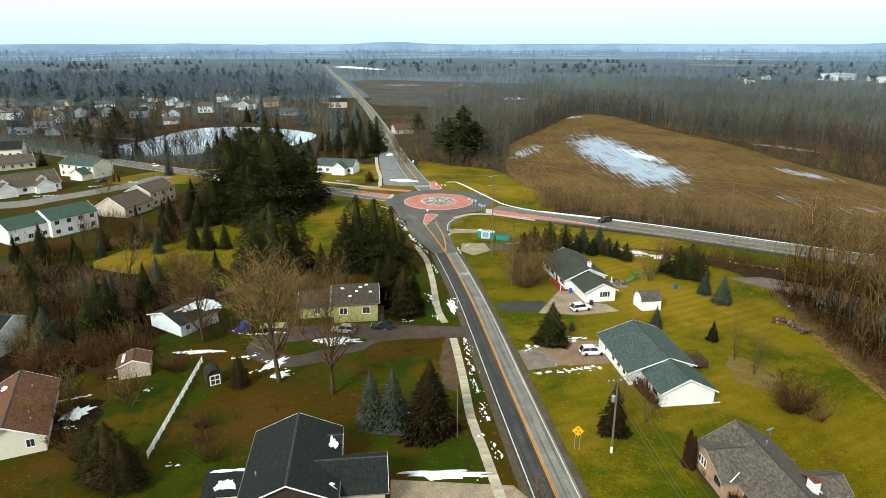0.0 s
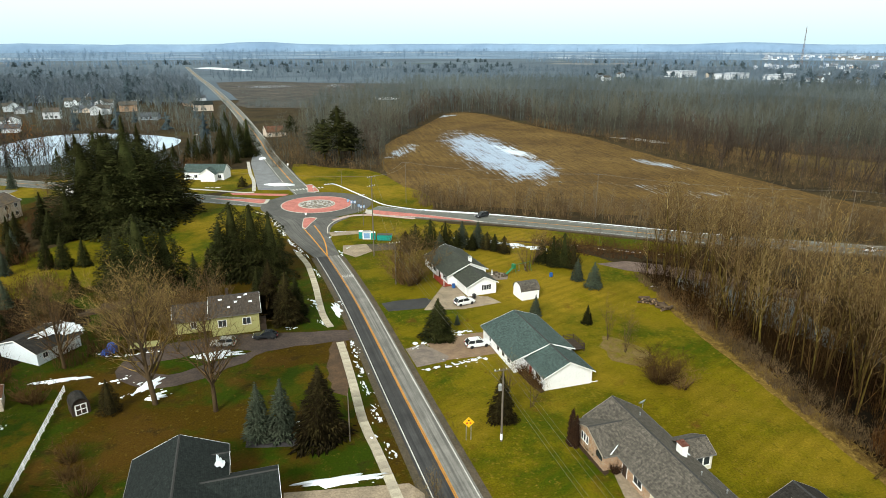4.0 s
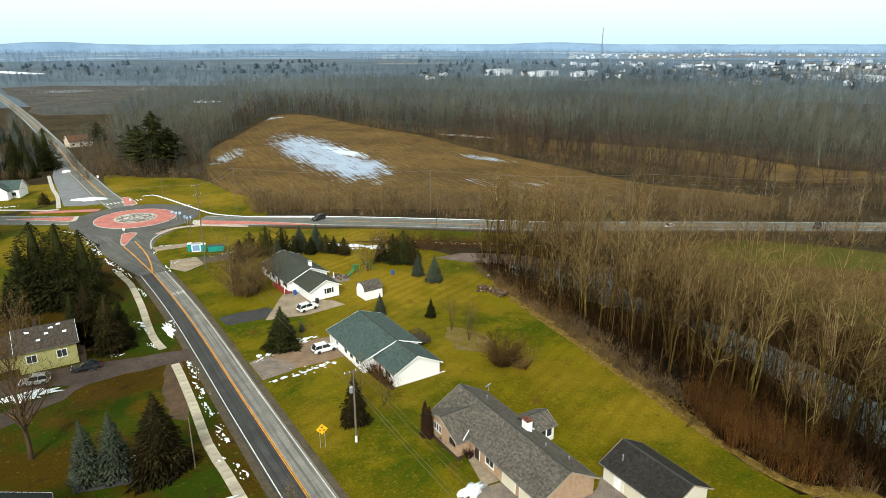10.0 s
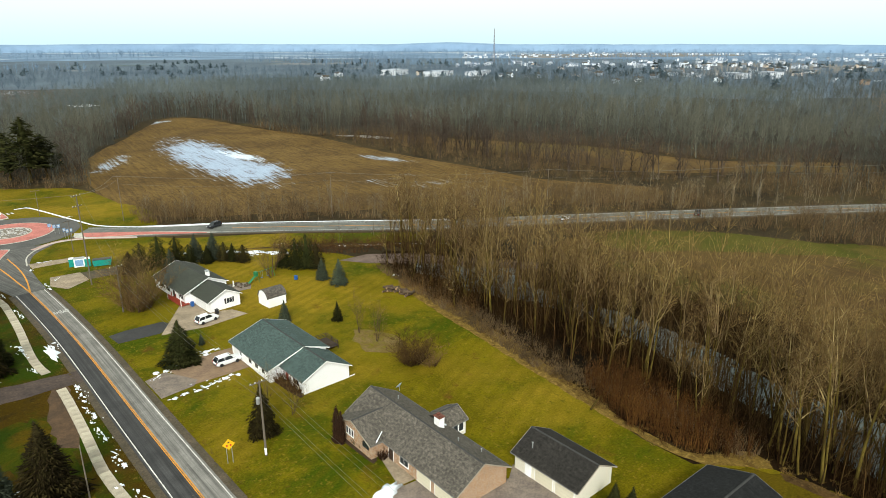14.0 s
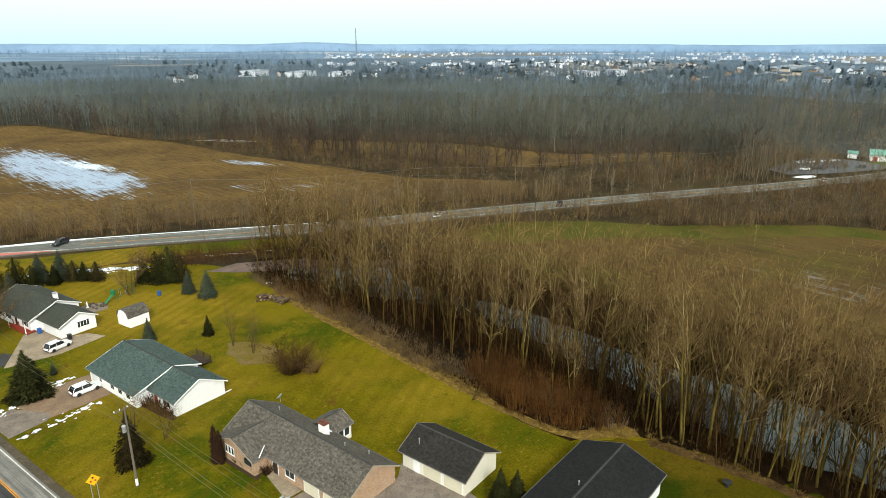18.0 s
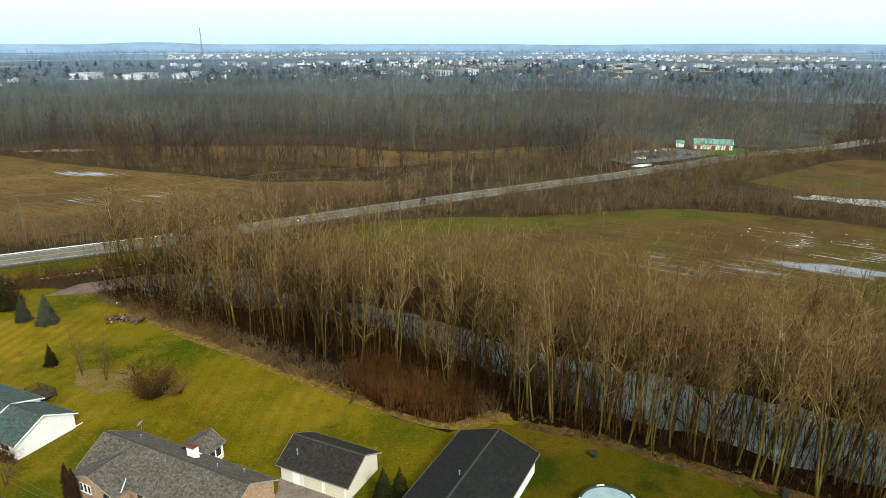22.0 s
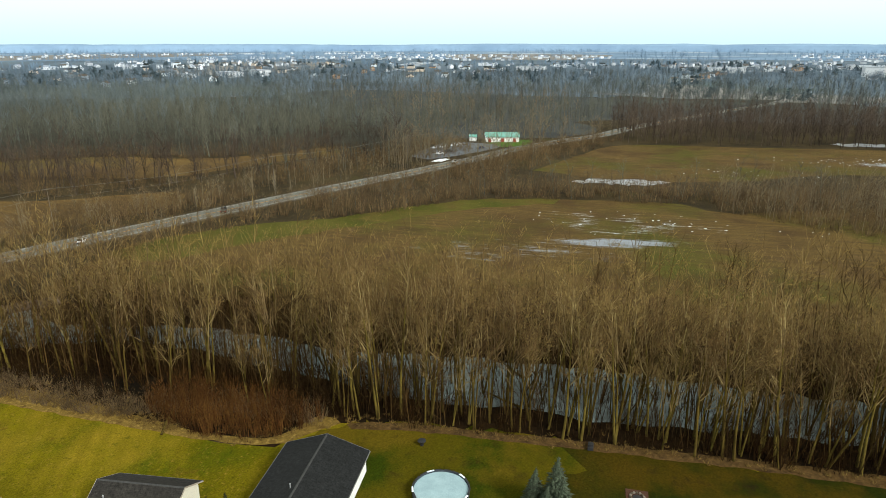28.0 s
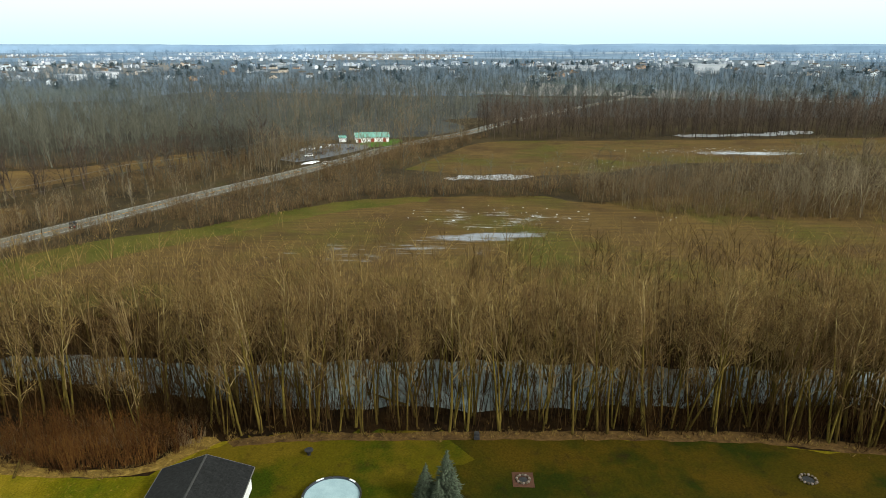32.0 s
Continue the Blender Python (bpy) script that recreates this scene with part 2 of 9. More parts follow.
class Geo:
    def __init__(self):
        self.v, self.f = [], []

    def add(self, vs, fs):
        k = len(self.v)
        self.v += [tuple(p) for p in vs]
        self.f += [tuple(i + k for i in f) for f in fs]
        return self

    def box(self, x0, x1, y0, y1, z0, z1):
        return self.add([(x, y, z) for z in (z0, z1) for y in (y0, y1) for x in (x0, x1)],
                        [(0, 2, 3, 1), (4, 5, 7, 6), (0, 1, 5, 4), (2, 6, 7, 3), (0, 4, 6, 2), (1, 3, 7, 5)])

    def prism(self, outline, z0, z1, axis=2):
        """A flat outline drawn out along one axis."""
        n = len(outline)
        put = {2: lambda a, b, c: (a, b, c), 1: lambda a, b, c: (a, c, b), 0: lambda a, b, c: (c, a, b)}[axis]
        vs = [put(a, b, z) for z in (z0, z1) for a, b in outline]
        return self.add(vs, [tuple(range(n))[::-1], tuple(range(n, 2 * n))] + [(i, (i + 1) % n, n + (i + 1) % n, n + i) for i in range(n)])

    def slab(self, pts, thick):
        p = [Vector(q) for q in pts]
        nrm = (p[1] - p[0]).cross(p[2] - p[1]).normalized() * thick
        n = len(p)
        return self.add([*p, *[q - nrm for q in p]], [tuple(range(n)), tuple(range(n, 2 * n))[::-1]] + [(i, n + i, n + (i + 1) % n, (i + 1) % n) for i in range(n)])

    def tube(self, path, radii, n=6, cap=True):
        path = [Vector(p) for p in path]
        rings = []
        for i, p in enumerate(path):
            d = (path[min(i + 1, len(path) - 1)] - path[max(i - 1, 0)]).normalized()
            a = d.cross(Vector((0, 0, 1)) if abs(d.z) < 0.9 else Vector((1, 0, 0))).normalized()
            b = d.cross(a)
            r = radii[i] if isinstance(radii, (list, tuple)) else radii
            rings += [p + r * (math.cos(2 * math.pi * j / n) * a + math.sin(2 * math.pi * j / n) * b) for j in range(n)]
        m = len(path)
        fs = [(i * n + j, i * n + (j + 1) % n, (i + 1) * n + (j + 1) % n, (i + 1) * n + j) for i in range(m - 1) for j in range(n)]
        if cap:
            fs += [tuple(range(n))[::-1], tuple(range((m - 1) * n, m * n))]
        return self.add(rings, fs)

    def lathe(self, profile, n=16, at=(0, 0, 0)):
        vs = [(at[0] + r * math.cos(2 * math.pi * j / n), at[1] + r * math.sin(2 * math.pi * j / n), at[2] + z) for r, z in profile for j in range(n)]
        m = len(profile)
        fs = [(i * n + j, i * n + (j + 1) % n, (i + 1) * n + (j + 1) % n, (i + 1) * n + j) for i in range(m - 1) for j in range(n)]
        return self.add(vs, fs + [tuple(range(n))[::-1], tuple(range((m - 1) * n, m * n))])

    def mesh(self, name, mats, smooth=False):
        me = bpy.data.meshes.new(name)
        me.from_pydata(self.v, [], self.f)
        for x in mats if isinstance(mats, (list, tuple)) else [mats]:
            me.materials.append(x)
        if smooth:
            me.shade_smooth()
        me.update()
        return me


def tri_mesh(name, v, f, material, smooth=False):
    """A mesh from an array of points and one of triangles."""
    me = bpy.data.meshes.new(name)
    me.vertices.add(len(v))
    me.vertices.foreach_set("co", np.ascontiguousarray(v, np.float32).ravel())
    me.loops.add(3 * len(f))
    me.loops.foreach_set("vertex_index", np.ascontiguousarray(f, np.int32).ravel())
    me.polygons.add(len(f))
    me.polygons.foreach_set("loop_start", np.arange(0, 3 * len(f), 3, dtype=np.int32))
    me.materials.append(material)
    me.update()
    if smooth:
        me.shade_smooth()
    return me


def part(name, geo, material, parent, label="", smooth=False):
    me = geo if isinstance(geo, bpy.types.Mesh) else geo.mesh(name, material, smooth)
    ob = new(name, me)
    ob.parent = parent
    return tagged(ob, label)


def thing(name, label, category, at=(0, 0, 0), turn=0.0, group="", kind="", geo=None, material=None, smooth=False):
    """A thing at its base: an Empty for its parts, or one mesh."""
    ob = new(name, geo.mesh(name, material, smooth) if isinstance(geo, Geo) else geo)
    ob.matrix_basis = pose(*at, 0, 0, turn)
    return tagged(ob, label, category, group, kind)


def smooth_line(pts, step=4.0):
    """A curve through the points (Catmull-Rom), one point every step metres or so."""
    p = [Vector((*q, 0)) if len(q) == 2 else Vector(q) for q in pts]
    p = [2 * p[0] - p[1]] + p + [2 * p[-1] - p[-2]]
    out = []
    for i in range(1, len(p) - 2):
        k = max(1, int((p[i + 1] - p[i]).length / step))
        for j in range(k):
            t = j / k
            out.append(0.5 * (2 * p[i] + (p[i + 1] - p[i - 1]) * t + (2 * p[i - 1] - 5 * p[i] + 4 * p[i + 1] - p[i + 2]) * t * t + (3 * p[i] - p[i - 1] - 3 * p[i + 1] + p[i + 2]) * t ** 3))
    return out + [p[-2]]


def offset(line, d):
    """The line moved d metres to its right."""
    out = []
    for i, p in enumerate(line):
        t = (line[min(i + 1, len(line) - 1)] - line[max(i - 1, 0)]).normalized()
        out.append(p + d * Vector((t.y, -t.x, 0)))
    return out


def ribbon(name, left, right, z, material, label="", category="road", thick=0.06, kind="structure", parent=None):
    """A paved strip between two lines of as many points, with UVs in metres across and along."""
    n = len(left)
    me = bpy.data.meshes.new(name)
    vs = [(p.x, p.y, z) for p in left] + [(p.x, p.y, z) for p in right] + [(p.x, p.y, z - thick) for p in left] + [(p.x, p.y, z - thick) for p in right]
    fs = [(i, n + i, n + i + 1, i + 1) for i in range(n - 1)]
    fs += [(2 * n + i, i, i + 1, 2 * n + i + 1) for i in range(n - 1)] + [(n + i, 3 * n + i, 3 * n + i + 1, n + i + 1) for i in range(n - 1)]
    fs += [(0, 2 * n, 3 * n, n), (n - 1, 2 * n - 1, 4 * n - 1, 3 * n - 1)]
    me.from_pydata(vs, [], fs)
    run = [0.0]
    for a, b in zip(left, left[1:]):
        run.append(run[-1] + (b - a).length)
    w = [(a - b).length for a, b in zip(left, right)]
    uv = me.uv_layers.new(name="UVMap")
    for lp in me.loops:
        k = lp.vertex_index % (2 * n)
        uv.data[lp.index].uv = (w[k - n], run[k - n]) if k >= n else (0.0, run[k])
    me.materials.append(material)
    me.update()
    if parent:
        return part(name, me, None, parent, label)
    ob = new(name, me)
    return tagged(ob, label, category, "", kind)


def band(name, line, a, b, z, material, label="", category="road", thick=0.06, kind="structure", parent=None):
    """A strip that runs from a to b metres right of a line."""
    return ribbon(name, offset(line, a), offset(line, b), z, material, label, category, thick, kind, parent)


def sheet(name, outline, z, material, label, category, thick=0.05, wobble=0.0, step=6.0, closed=True, kind="structure", seed=1, parent=None):
    """A flat piece of ground with a smoothed, slightly uneven outline."""
    rnd = random.Random(seed)
    pts = smooth_line(list(outline) + [outline[0]], step)[:-1]
    pts = [(p.x + rnd.uniform(-wobble, wobble), p.y + rnd.uniform(-wobble, wobble)) for p in pts]
    bm = bmesh.new()
    top = [bm.verts.new((x, y, z)) for x, y in pts]
    low = [bm.verts.new((x, y, z - thick)) for x, y in pts]
    f = bm.faces.new(top)
    bm.normal_update()
    if f.normal.z < 0:
        f.normal_flip()
    for i in range(len(top)):
        j = (i + 1) % len(top)
        bm.faces.new((low[i], low[j], top[j], top[i]))
    bmesh.ops.triangulate(bm, faces=[f])
    bmesh.ops.recalc_face_normals(bm, faces=bm.faces)
    me = bpy.data.meshes.new(name)
    bm.to_mesh(me)
    bm.free()
    me.materials.append(material)
    if parent:
        return part(name, me, None, parent, label)
    ob = new(name, me)
    return tagged(ob, label, category, "", kind)


def inside(x, y, poly):
    c = False
    for (x0, y0), (x1, y1) in zip(poly, poly[1:] + poly[:1]):
        if (y0 > y) != (y1 > y) and x < (x1 - x0) * (y - y0) / (y1 - y0) + x0:
            c = not c
    return c


def scatter(poly, spacing, seed, jitter=0.45, holes=()):
    """Uneven points about that far apart inside an outline."""
    rnd = random.Random(seed)
    xs, ys = [p[0] for p in poly], [p[1] for p in poly]
    out = []
    y = min(ys)
    row = 0
    while y < max(ys):
        x = min(xs) + (row % 2) * spacing / 2
        while x < max(xs):
            px, py = x + rnd.uniform(-jitter, jitter) * spacing, y + rnd.uniform(-jitter, jitter) * spacing
            if inside(px, py, poly) and not any(inside(px, py, h) for h in holes):
                out.append((px, py))
            x += spacing
        y += spacing * 0.87
        row += 1
    return out

# ---- plants: shapes shared by all copies ----
BARK = mat("olive_brown_bark", (0.112, 0.079, 0.018), (0.034, 0.023, 0.007), 1.2, 0.95, bump=0.02, rand=0.3, island=0.18, stretch=(1, 1, 0.25), spec=0.04)
TWIG = mat("bare_twigs", (0.232, 0.149, 0.058), (0.060, 0.037, 0.014), 0.3, 0.95, rand=0.35, island=0.35, spec=0.04)
# Upper limbs: the light they catch is painted in as paler bark
LIMB = mat("lit_upper_bark", (0.285, 0.206, 0.096), (0.100, 0.068, 0.030), 0.8, 0.95, rand=0.25, island=0.3, spec=0.04)
BARK_FAR = mat("woodland_bark", (0.112, 0.111, 0.085), (0.058, 0.059, 0.048), 0.02, 0.95, island=0.25, spec=0.04)
BARK_DARK = mat("dark_woodland_bark", (0.084, 0.062, 0.046), (0.046, 0.035, 0.028), 0.02, 0.95, island=0.4, spec=0.04)
BARK_PALE = mat("pale_woodland_bark", (0.178, 0.142, 0.090), (0.106, 0.084, 0.056), 0.02, 0.95, island=0.4, spec=0.04)
# Woods by distance band: aerial haze is put into these bark colours
HAZE2 = mat("haze_blue_woods", (0.158, 0.230, 0.318), (0.114, 0.172, 0.248), 0.004, 1.0, island=0.15, spec=0.04)
BARK_HAZE = mat("haze_grey_woods", (0.120, 0.158, 0.196), (0.076, 0.106, 0.138), 0.008, 1.0, island=0.2, spec=0.04)
BARK_COOL = mat("haze_cool_woods", (0.116, 0.133, 0.126), (0.066, 0.080, 0.082), 0.01, 1.0, island=0.2, spec=0.04)
NW_BARK = mat("haze_slate_woods", (0.100, 0.124, 0.148), (0.065, 0.085, 0.107), 0.01, 1.0, island=0.2, spec=0.04)
TOWN_BARK = mat("haze_dim_woods", (0.094, 0.102, 0.098), (0.058, 0.067, 0.068), 0.01, 1.0, island=0.2, spec=0.04)
TWIG_ORANGE = mat("orange_willow_twigs", (0.200, 0.088, 0.030), (0.120, 0.052, 0.020), 0.2, 0.95, island=0.3, spec=0.04)
DRYGRASS = mat("dry_tan_grass", (0.165, 0.104, 0.032), (0.080, 0.048, 0.016), 0.2, 0.95, island=0.4, spec=0.04)
# Dim version of the twig browns: the wood's inner shade as colour
BRUSH_DIM = mat("dim_brown_woods", (0.082, 0.047, 0.017), (0.026, 0.015, 0.006), 0.1, 0.95, island=0.4, spec=0.04)
BARK_YARD = mat("dark_furrowed_bark", (0.098, 0.068, 0.036), (0.052, 0.036, 0.021), 1.2, 0.95, bump=0.02, rand=0.2, stretch=(1, 1, 0.25), spec=0.04)
# Near-black brush: gloom between the trunks is put into its colour
BRUSH_DARK = mat("shade_dark_brush", (0.036, 0.018, 0.006), (0.014, 0.0075, 0.003), 0.1, 0.95, island=0.4, spec=0.03)
BRUSH_RUST = mat("rust_brown_thicket", (0.108, 0.047, 0.013), (0.030, 0.013, 0.005), 0.15, 0.95, island=0.4, spec=0.04)
BRUSH = mat("red_brown_brush", (0.080, 0.040, 0.016), (0.042, 0.022, 0.010), 0.15, 0.95, island=0.4, spec=0.04)
BRUSH2 = mat("tan_brush", (0.136, 0.090, 0.046), (0.066, 0.044, 0.023), 0.1, 0.95, island=0.4, spec=0.04)
NEEDLE = mat("spruce_needles", (0.033, 0.033, 0.010), (0.014, 0.016, 0.005), 0.6, 0.8, rand=0.3, island=0.5, spec=0.04)
NEEDLE_BLUE = mat("blue_spruce_needles", (0.062, 0.074, 0.049), (0.036, 0.046, 0.031), 0.6, 0.8, rand=0.25, island=0.45, spec=0.04)
NEEDLE_BROWN = mat("bronzed_juniper", (0.031, 0.023, 0.008), (0.015, 0.012, 0.005), 0.6, 0.85, rand=0.25, island=0.5, spec=0.04)
NEEDLE_RUST = mat("rusty_arborvitae", (0.034, 0.017, 0.009), (0.020, 0.011, 0.007), 0.6, 0.85, island=0.4, spec=0.04)


def limbs(segs, sides):
    """Tapered tubes with that many sides for rows x0 y0 z0 x1 y1 z1 r0 r1, and slim three-sided points where r1 is 0: points and triangles."""
    s = np.asarray(segs, float)
    vs, fs, base = [], [], 0
    for tip, n in ((False, sides), (True, 3)):
        q = s[(s[:, 7] == 0) == tip]
        if not len(q):
            continue
        a, b = q[:, 0:3], q[:, 3:6]
        d = b - a
        d /= np.linalg.norm(d, axis=1, keepdims=True) + 1e-9
        up = np.where(np.abs(d[:, 2:3]) < 0.9, [[0, 0, 1.0]], [[1.0, 0, 0]])
        u = np.cross(d, up)
        u /= np.linalg.norm(u, axis=1, keepdims=True) + 1e-9
        w = np.cross(d, u)
        ang = np.arange(n) * 2 * np.pi / n
        ring = u[:, None, :] * np.cos(ang)[None, :, None] + w[:, None, :] * np.sin(ang)[None, :, None]
        k = np.arange(n)
        if tip:
            v = np.concatenate([a[:, None] + ring * q[:, 6, None, None], b[:, None]], 1)
            tri = np.stack([k, (k + 1) % n, np.full(n, n)], 1)
        else:
            v = np.concatenate([a[:, None] + ring * q[:, 6, None, None], b[:, None] + ring * q[:, 7, None, None]], 1)
            tri = np.concatenate([np.stack([k, (k + 1) % n, n + (k + 1) % n], 1), np.stack([k, n + (k + 1) % n, n + k], 1)])
        fs.append((base + np.arange(len(q))[:, None, None] * v.shape[1] + tri[None]).reshape(-1, 3))
        vs.append(v.reshape(-1, 3))
        base += v.shape[0] * v.shape[1]
    return np.concatenate(vs), np.concatenate(fs)


def grow(rnd, base, way, length, r0, r1, k, bend, lift):
    """A limb of k pieces from base: its pieces, and its points with the way and width there."""
    out, pts = [], []
    p, d = np.array(base, float), np.array(way, float)
    d /= np.linalg.norm(d)
    for i in range(k):
        d = d + np.array([rnd.uniform(-bend, bend), rnd.uniform(-bend, bend), rnd.uniform(-bend, bend) * 0.6 + lift])
        d /= np.linalg.norm(d)
        q = p + d * length / k
        ra, rb = r0 + (r1 - r0) * i / k, r0 + (r1 - r0) * (i + 1) / k
        out.append((*p, *q, ra, rb))
        pts.append((q, d.copy(), rb))
        p = q
    return out, pts


def side(rnd, d, spread):
    """A way that leaves d by about that slope."""
    r = np.array([rnd.gauss(0, 1), rnd.gauss(0, 1), rnd.gauss(0, 0.5)])
    r -= d * np.dot(r, d)
    r /= np.linalg.norm(r) + 1e-9
    return d + r * spread


def bare_tree(seed, height=20.0, clear=0.35, prim=13, sec=4, twig=4, width=0.22, spread=0.9, r=0.2, tw=0.022, k=(8, 4, 3, 2), lift=0.10, lean=0.06, fork=0, curl=0.16):
    """A leafless tree: trunk pieces, and limb and twig pieces."""
    rnd = random.Random(seed)
    trunk, tp = [], []
    for s in range(1 + fork):
        a, b = grow(rnd, (rnd.uniform(-0.3, 0.3) * fork, rnd.uniform(-0.3, 0.3) * fork, 0), (rnd.gauss(0, lean + 0.06 * fork), rnd.gauss(0, lean + 0.06 * fork), 1), height * (0.93 - 0.08 * s), r * (1 - 0.2 * s), 0.03, k[0], 0.05, 0.03)
        trunk, tp = trunk + a, tp + [b]
    crown = []
    for i in range(prim):
        f = clear + (1 - clear) * (i + rnd.random()) / prim
        line = tp[i % len(tp)]
        p, d, rr = line[min(int(f * k[0]), k[0] - 1)]
        p = p - d * rnd.random() * height / k[0]
        ln = height * width * (1.25 - 0.75 * f) * rnd.uniform(0.75, 1.3)
        a, b = grow(rnd, p, side(rnd, d, spread * rnd.uniform(0.7, 1.4)), ln, max(rr * 0.6, tw * 1.8), tw if sec else 0, k[1], curl, lift)
        if sec > 3:
            trunk += a
        else:
            crown += a
        for j in range(sec):
            q, e, r2 = b[min(int(len(b) * (j + 0.6 + rnd.random() * 0.8) / (sec + 0.4)), len(b) - 1)]
            a2, b2 = grow(rnd, q, side(rnd, e, 0.8), ln * rnd.uniform(0.35, 0.6), max(r2 * 0.75, tw * 1.2), 0, k[2], 0.2, lift)
            crown += a2
            for m in range(twig):
                q2, e2, r3 = b2[rnd.randrange(len(b2))]
                a3, _ = grow(rnd, q2, side(rnd, e2, 0.8), ln * rnd.uniform(0.16, 0.34), tw, 0, k[3], 0.22, lift)
                crown += a3
    return trunk, crown


def bush(seed, height=2.5, stems=26, twig=3, spread=0.45, r=0.02, k=3):
    """A clump of upright stems with side twigs."""
    rnd = random.Random(seed)
    out = []
    for i in range(stems):
        a = rnd.uniform(0, 6.28)
        q = rnd.random() ** 0.5 * height * 0.25
        s, p = grow(rnd, (q * math.cos(a), q * math.sin(a), 0), (spread * math.cos(a) * rnd.random() * 1.6, spread * math.sin(a) * rnd.random() * 1.6, 1), height * rnd.uniform(0.55, 1.1), r * 1.3, 0, k, 0.14, 0.05)
        out += s
        for j in range(twig):
            q2, e, _ = p[rnd.randrange(len(p))]
            out += grow(rnd, q2, side(rnd, e, 0.7), height * rnd.uniform(0.15, 0.35), r, 0, 1, 0.2, 0.08)[0]
    return out


def conifer(seed, height=10.0, width=0.2, low=0.03, tufts=800, droop=0.5, power=0.85, size=0.085, slim=0.26, ragged=0.25, layers=8, tip=3.2):
    """An evergreen: trunk pieces, and drooping sprays of needles thrown over an uneven, layered cone, with a dark inner cone of boughs."""
    rng = np.random.default_rng(seed)
    h = rng.random(tufts * 5)
    h = h[rng.random(len(h)) < (1 - h) ** power + 0.08][:tufts]
    k = len(h)
    a = rng.random(k) * 2 * np.pi
    ph = rng.random(5) * 6.28
    lobes = 0.45 * np.sin(3 * a + 5 * h + ph[0]) + 0.35 * np.sin(5 * a - 11 * h + ph[1]) + 0.5 * np.sin(2 * a + 17 * h + ph[2])
    r = height * width * 0.82 * (1 - h) ** power * (1 + ragged * (lobes + 0.55 * np.sin(layers * 6.28 * h + 1.5 * np.sin(a + ph[3]))))
    r *= np.minimum(1.0, (1 - h) * tip + 0.05)
    d = 0.42 + 0.58 * np.sqrt(rng.random(k))
    z = low * height + (1 - low) * height * h * 0.97 - droop * r * d * 0.3
    p = np.stack([np.cos(a) * r * d, np.sin(a) * r * d, np.maximum(z, 0.05)], 1)
    b = a + rng.normal(0, 0.45, k)
    w = np.stack([np.cos(b), np.sin(b), -droop + (0.6 + droop) * h ** 2 + rng.normal(0, 0.22, k)], 1)
    w /= np.linalg.norm(w, axis=1, keepdims=True)
    ln = (height * size * (0.55 + 0.9 * rng.random(k)) * (1 - 0.55 * h))[:, None]
    s = np.cross(w, [0, 0, 1.0])
    s /= np.linalg.norm(s, axis=1, keepdims=True) + 1e-9
    t = np.cross(s, w)
    v = np.stack([p + s * ln * slim, p - s * ln * slim, p + t * ln * slim * 0.8, p + w * ln], 1)
    f = np.arange(k)[:, None, None] * 4 + np.array([[3, 2, 0], [3, 1, 2], [3, 0, 1]])[None]
    n = 9
    ang = np.arange(n) * 2 * np.pi / n
    core, cf = [], []
    for i, q in enumerate((0.0, 0.35, 0.7, 0.93)):
        rr = height * width * 0.45 * (1 - q) ** max(power, 0.9)
        core += [(rr * math.cos(x), rr * math.sin(x), (low + (1 - low) * q) * height + 0.1) for x in ang]
        if i:
            o = (i - 1) * n
            for m in range(n):
                cf += [(o + m, o + (m + 1) % n, o + n + (m + 1) % n), (o + m, o + n + (m + 1) % n, o + n + m)]
    trunk = [(0, 0, 0, 0, 0, height * 0.97, height * 0.016 + 0.04, 0.02)]
    return trunk, np.concatenate([v.reshape(-1, 3), np.array(core)]), np.concatenate([f.reshape(-1, 3), np.array(cf) + 4 * k])


def joined(name, shapes, places, material, label, category):
    """Many plants that nobody could count, in one mesh. shapes: (points, triangles); places: x, y, size."""
    rnd = random.Random(len(places))
    vs, fs, k = [], [], 0
    for x, y, s in places:
        v, f = shapes[rnd.randrange(len(shapes))]
        a = rnd.uniform(0, 6.28)
        c, n = math.cos(a) * s, math.sin(a) * s
        vs.append(np.stack([v[:, 0] * c - v[:, 1] * n + x, v[:, 0] * n + v[:, 1] * c + y, v[:, 2] * s * rnd.uniform(0.88, 1.12)], 1))
        fs.append(f + k)
        k += len(v)
    return tagged(new(name, tri_mesh(name, np.concatenate(vs), np.concatenate(fs), material)), label, category, "", "stuff")


def sized(pts, lo, hi, seed):
    rnd = random.Random(seed)
    return [(x, y, rnd.uniform(lo, hi)) for x, y in pts]

# ---- the ground and its fields ----
g = Geo()
R = 4900.0
ring = [(R * math.cos(2 * math.pi * i / 64), R * math.sin(2 * math.pi * i / 64)) for i in range(64)]
g.add([(x, y, 0) for x, y in ring], [tuple(range(64))])
thing("ground", "flat winter countryside, its land tinted blue-grey for haze", "ground", kind="structure", geo=g, material=FAR)

scrub = sheet("scrubland", [(720 * math.sin(a / 12 * math.pi), 720 * math.cos(a / 12 * math.pi)) for a in range(24)], 0.008, SCRUB, "brown scrubby land round the village", "ground", wobble=30, step=30, thick=0.02)
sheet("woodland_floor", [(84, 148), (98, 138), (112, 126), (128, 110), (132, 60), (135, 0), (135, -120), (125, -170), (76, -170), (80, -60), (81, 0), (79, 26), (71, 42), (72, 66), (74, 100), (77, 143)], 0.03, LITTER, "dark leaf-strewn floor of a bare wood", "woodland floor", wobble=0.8)
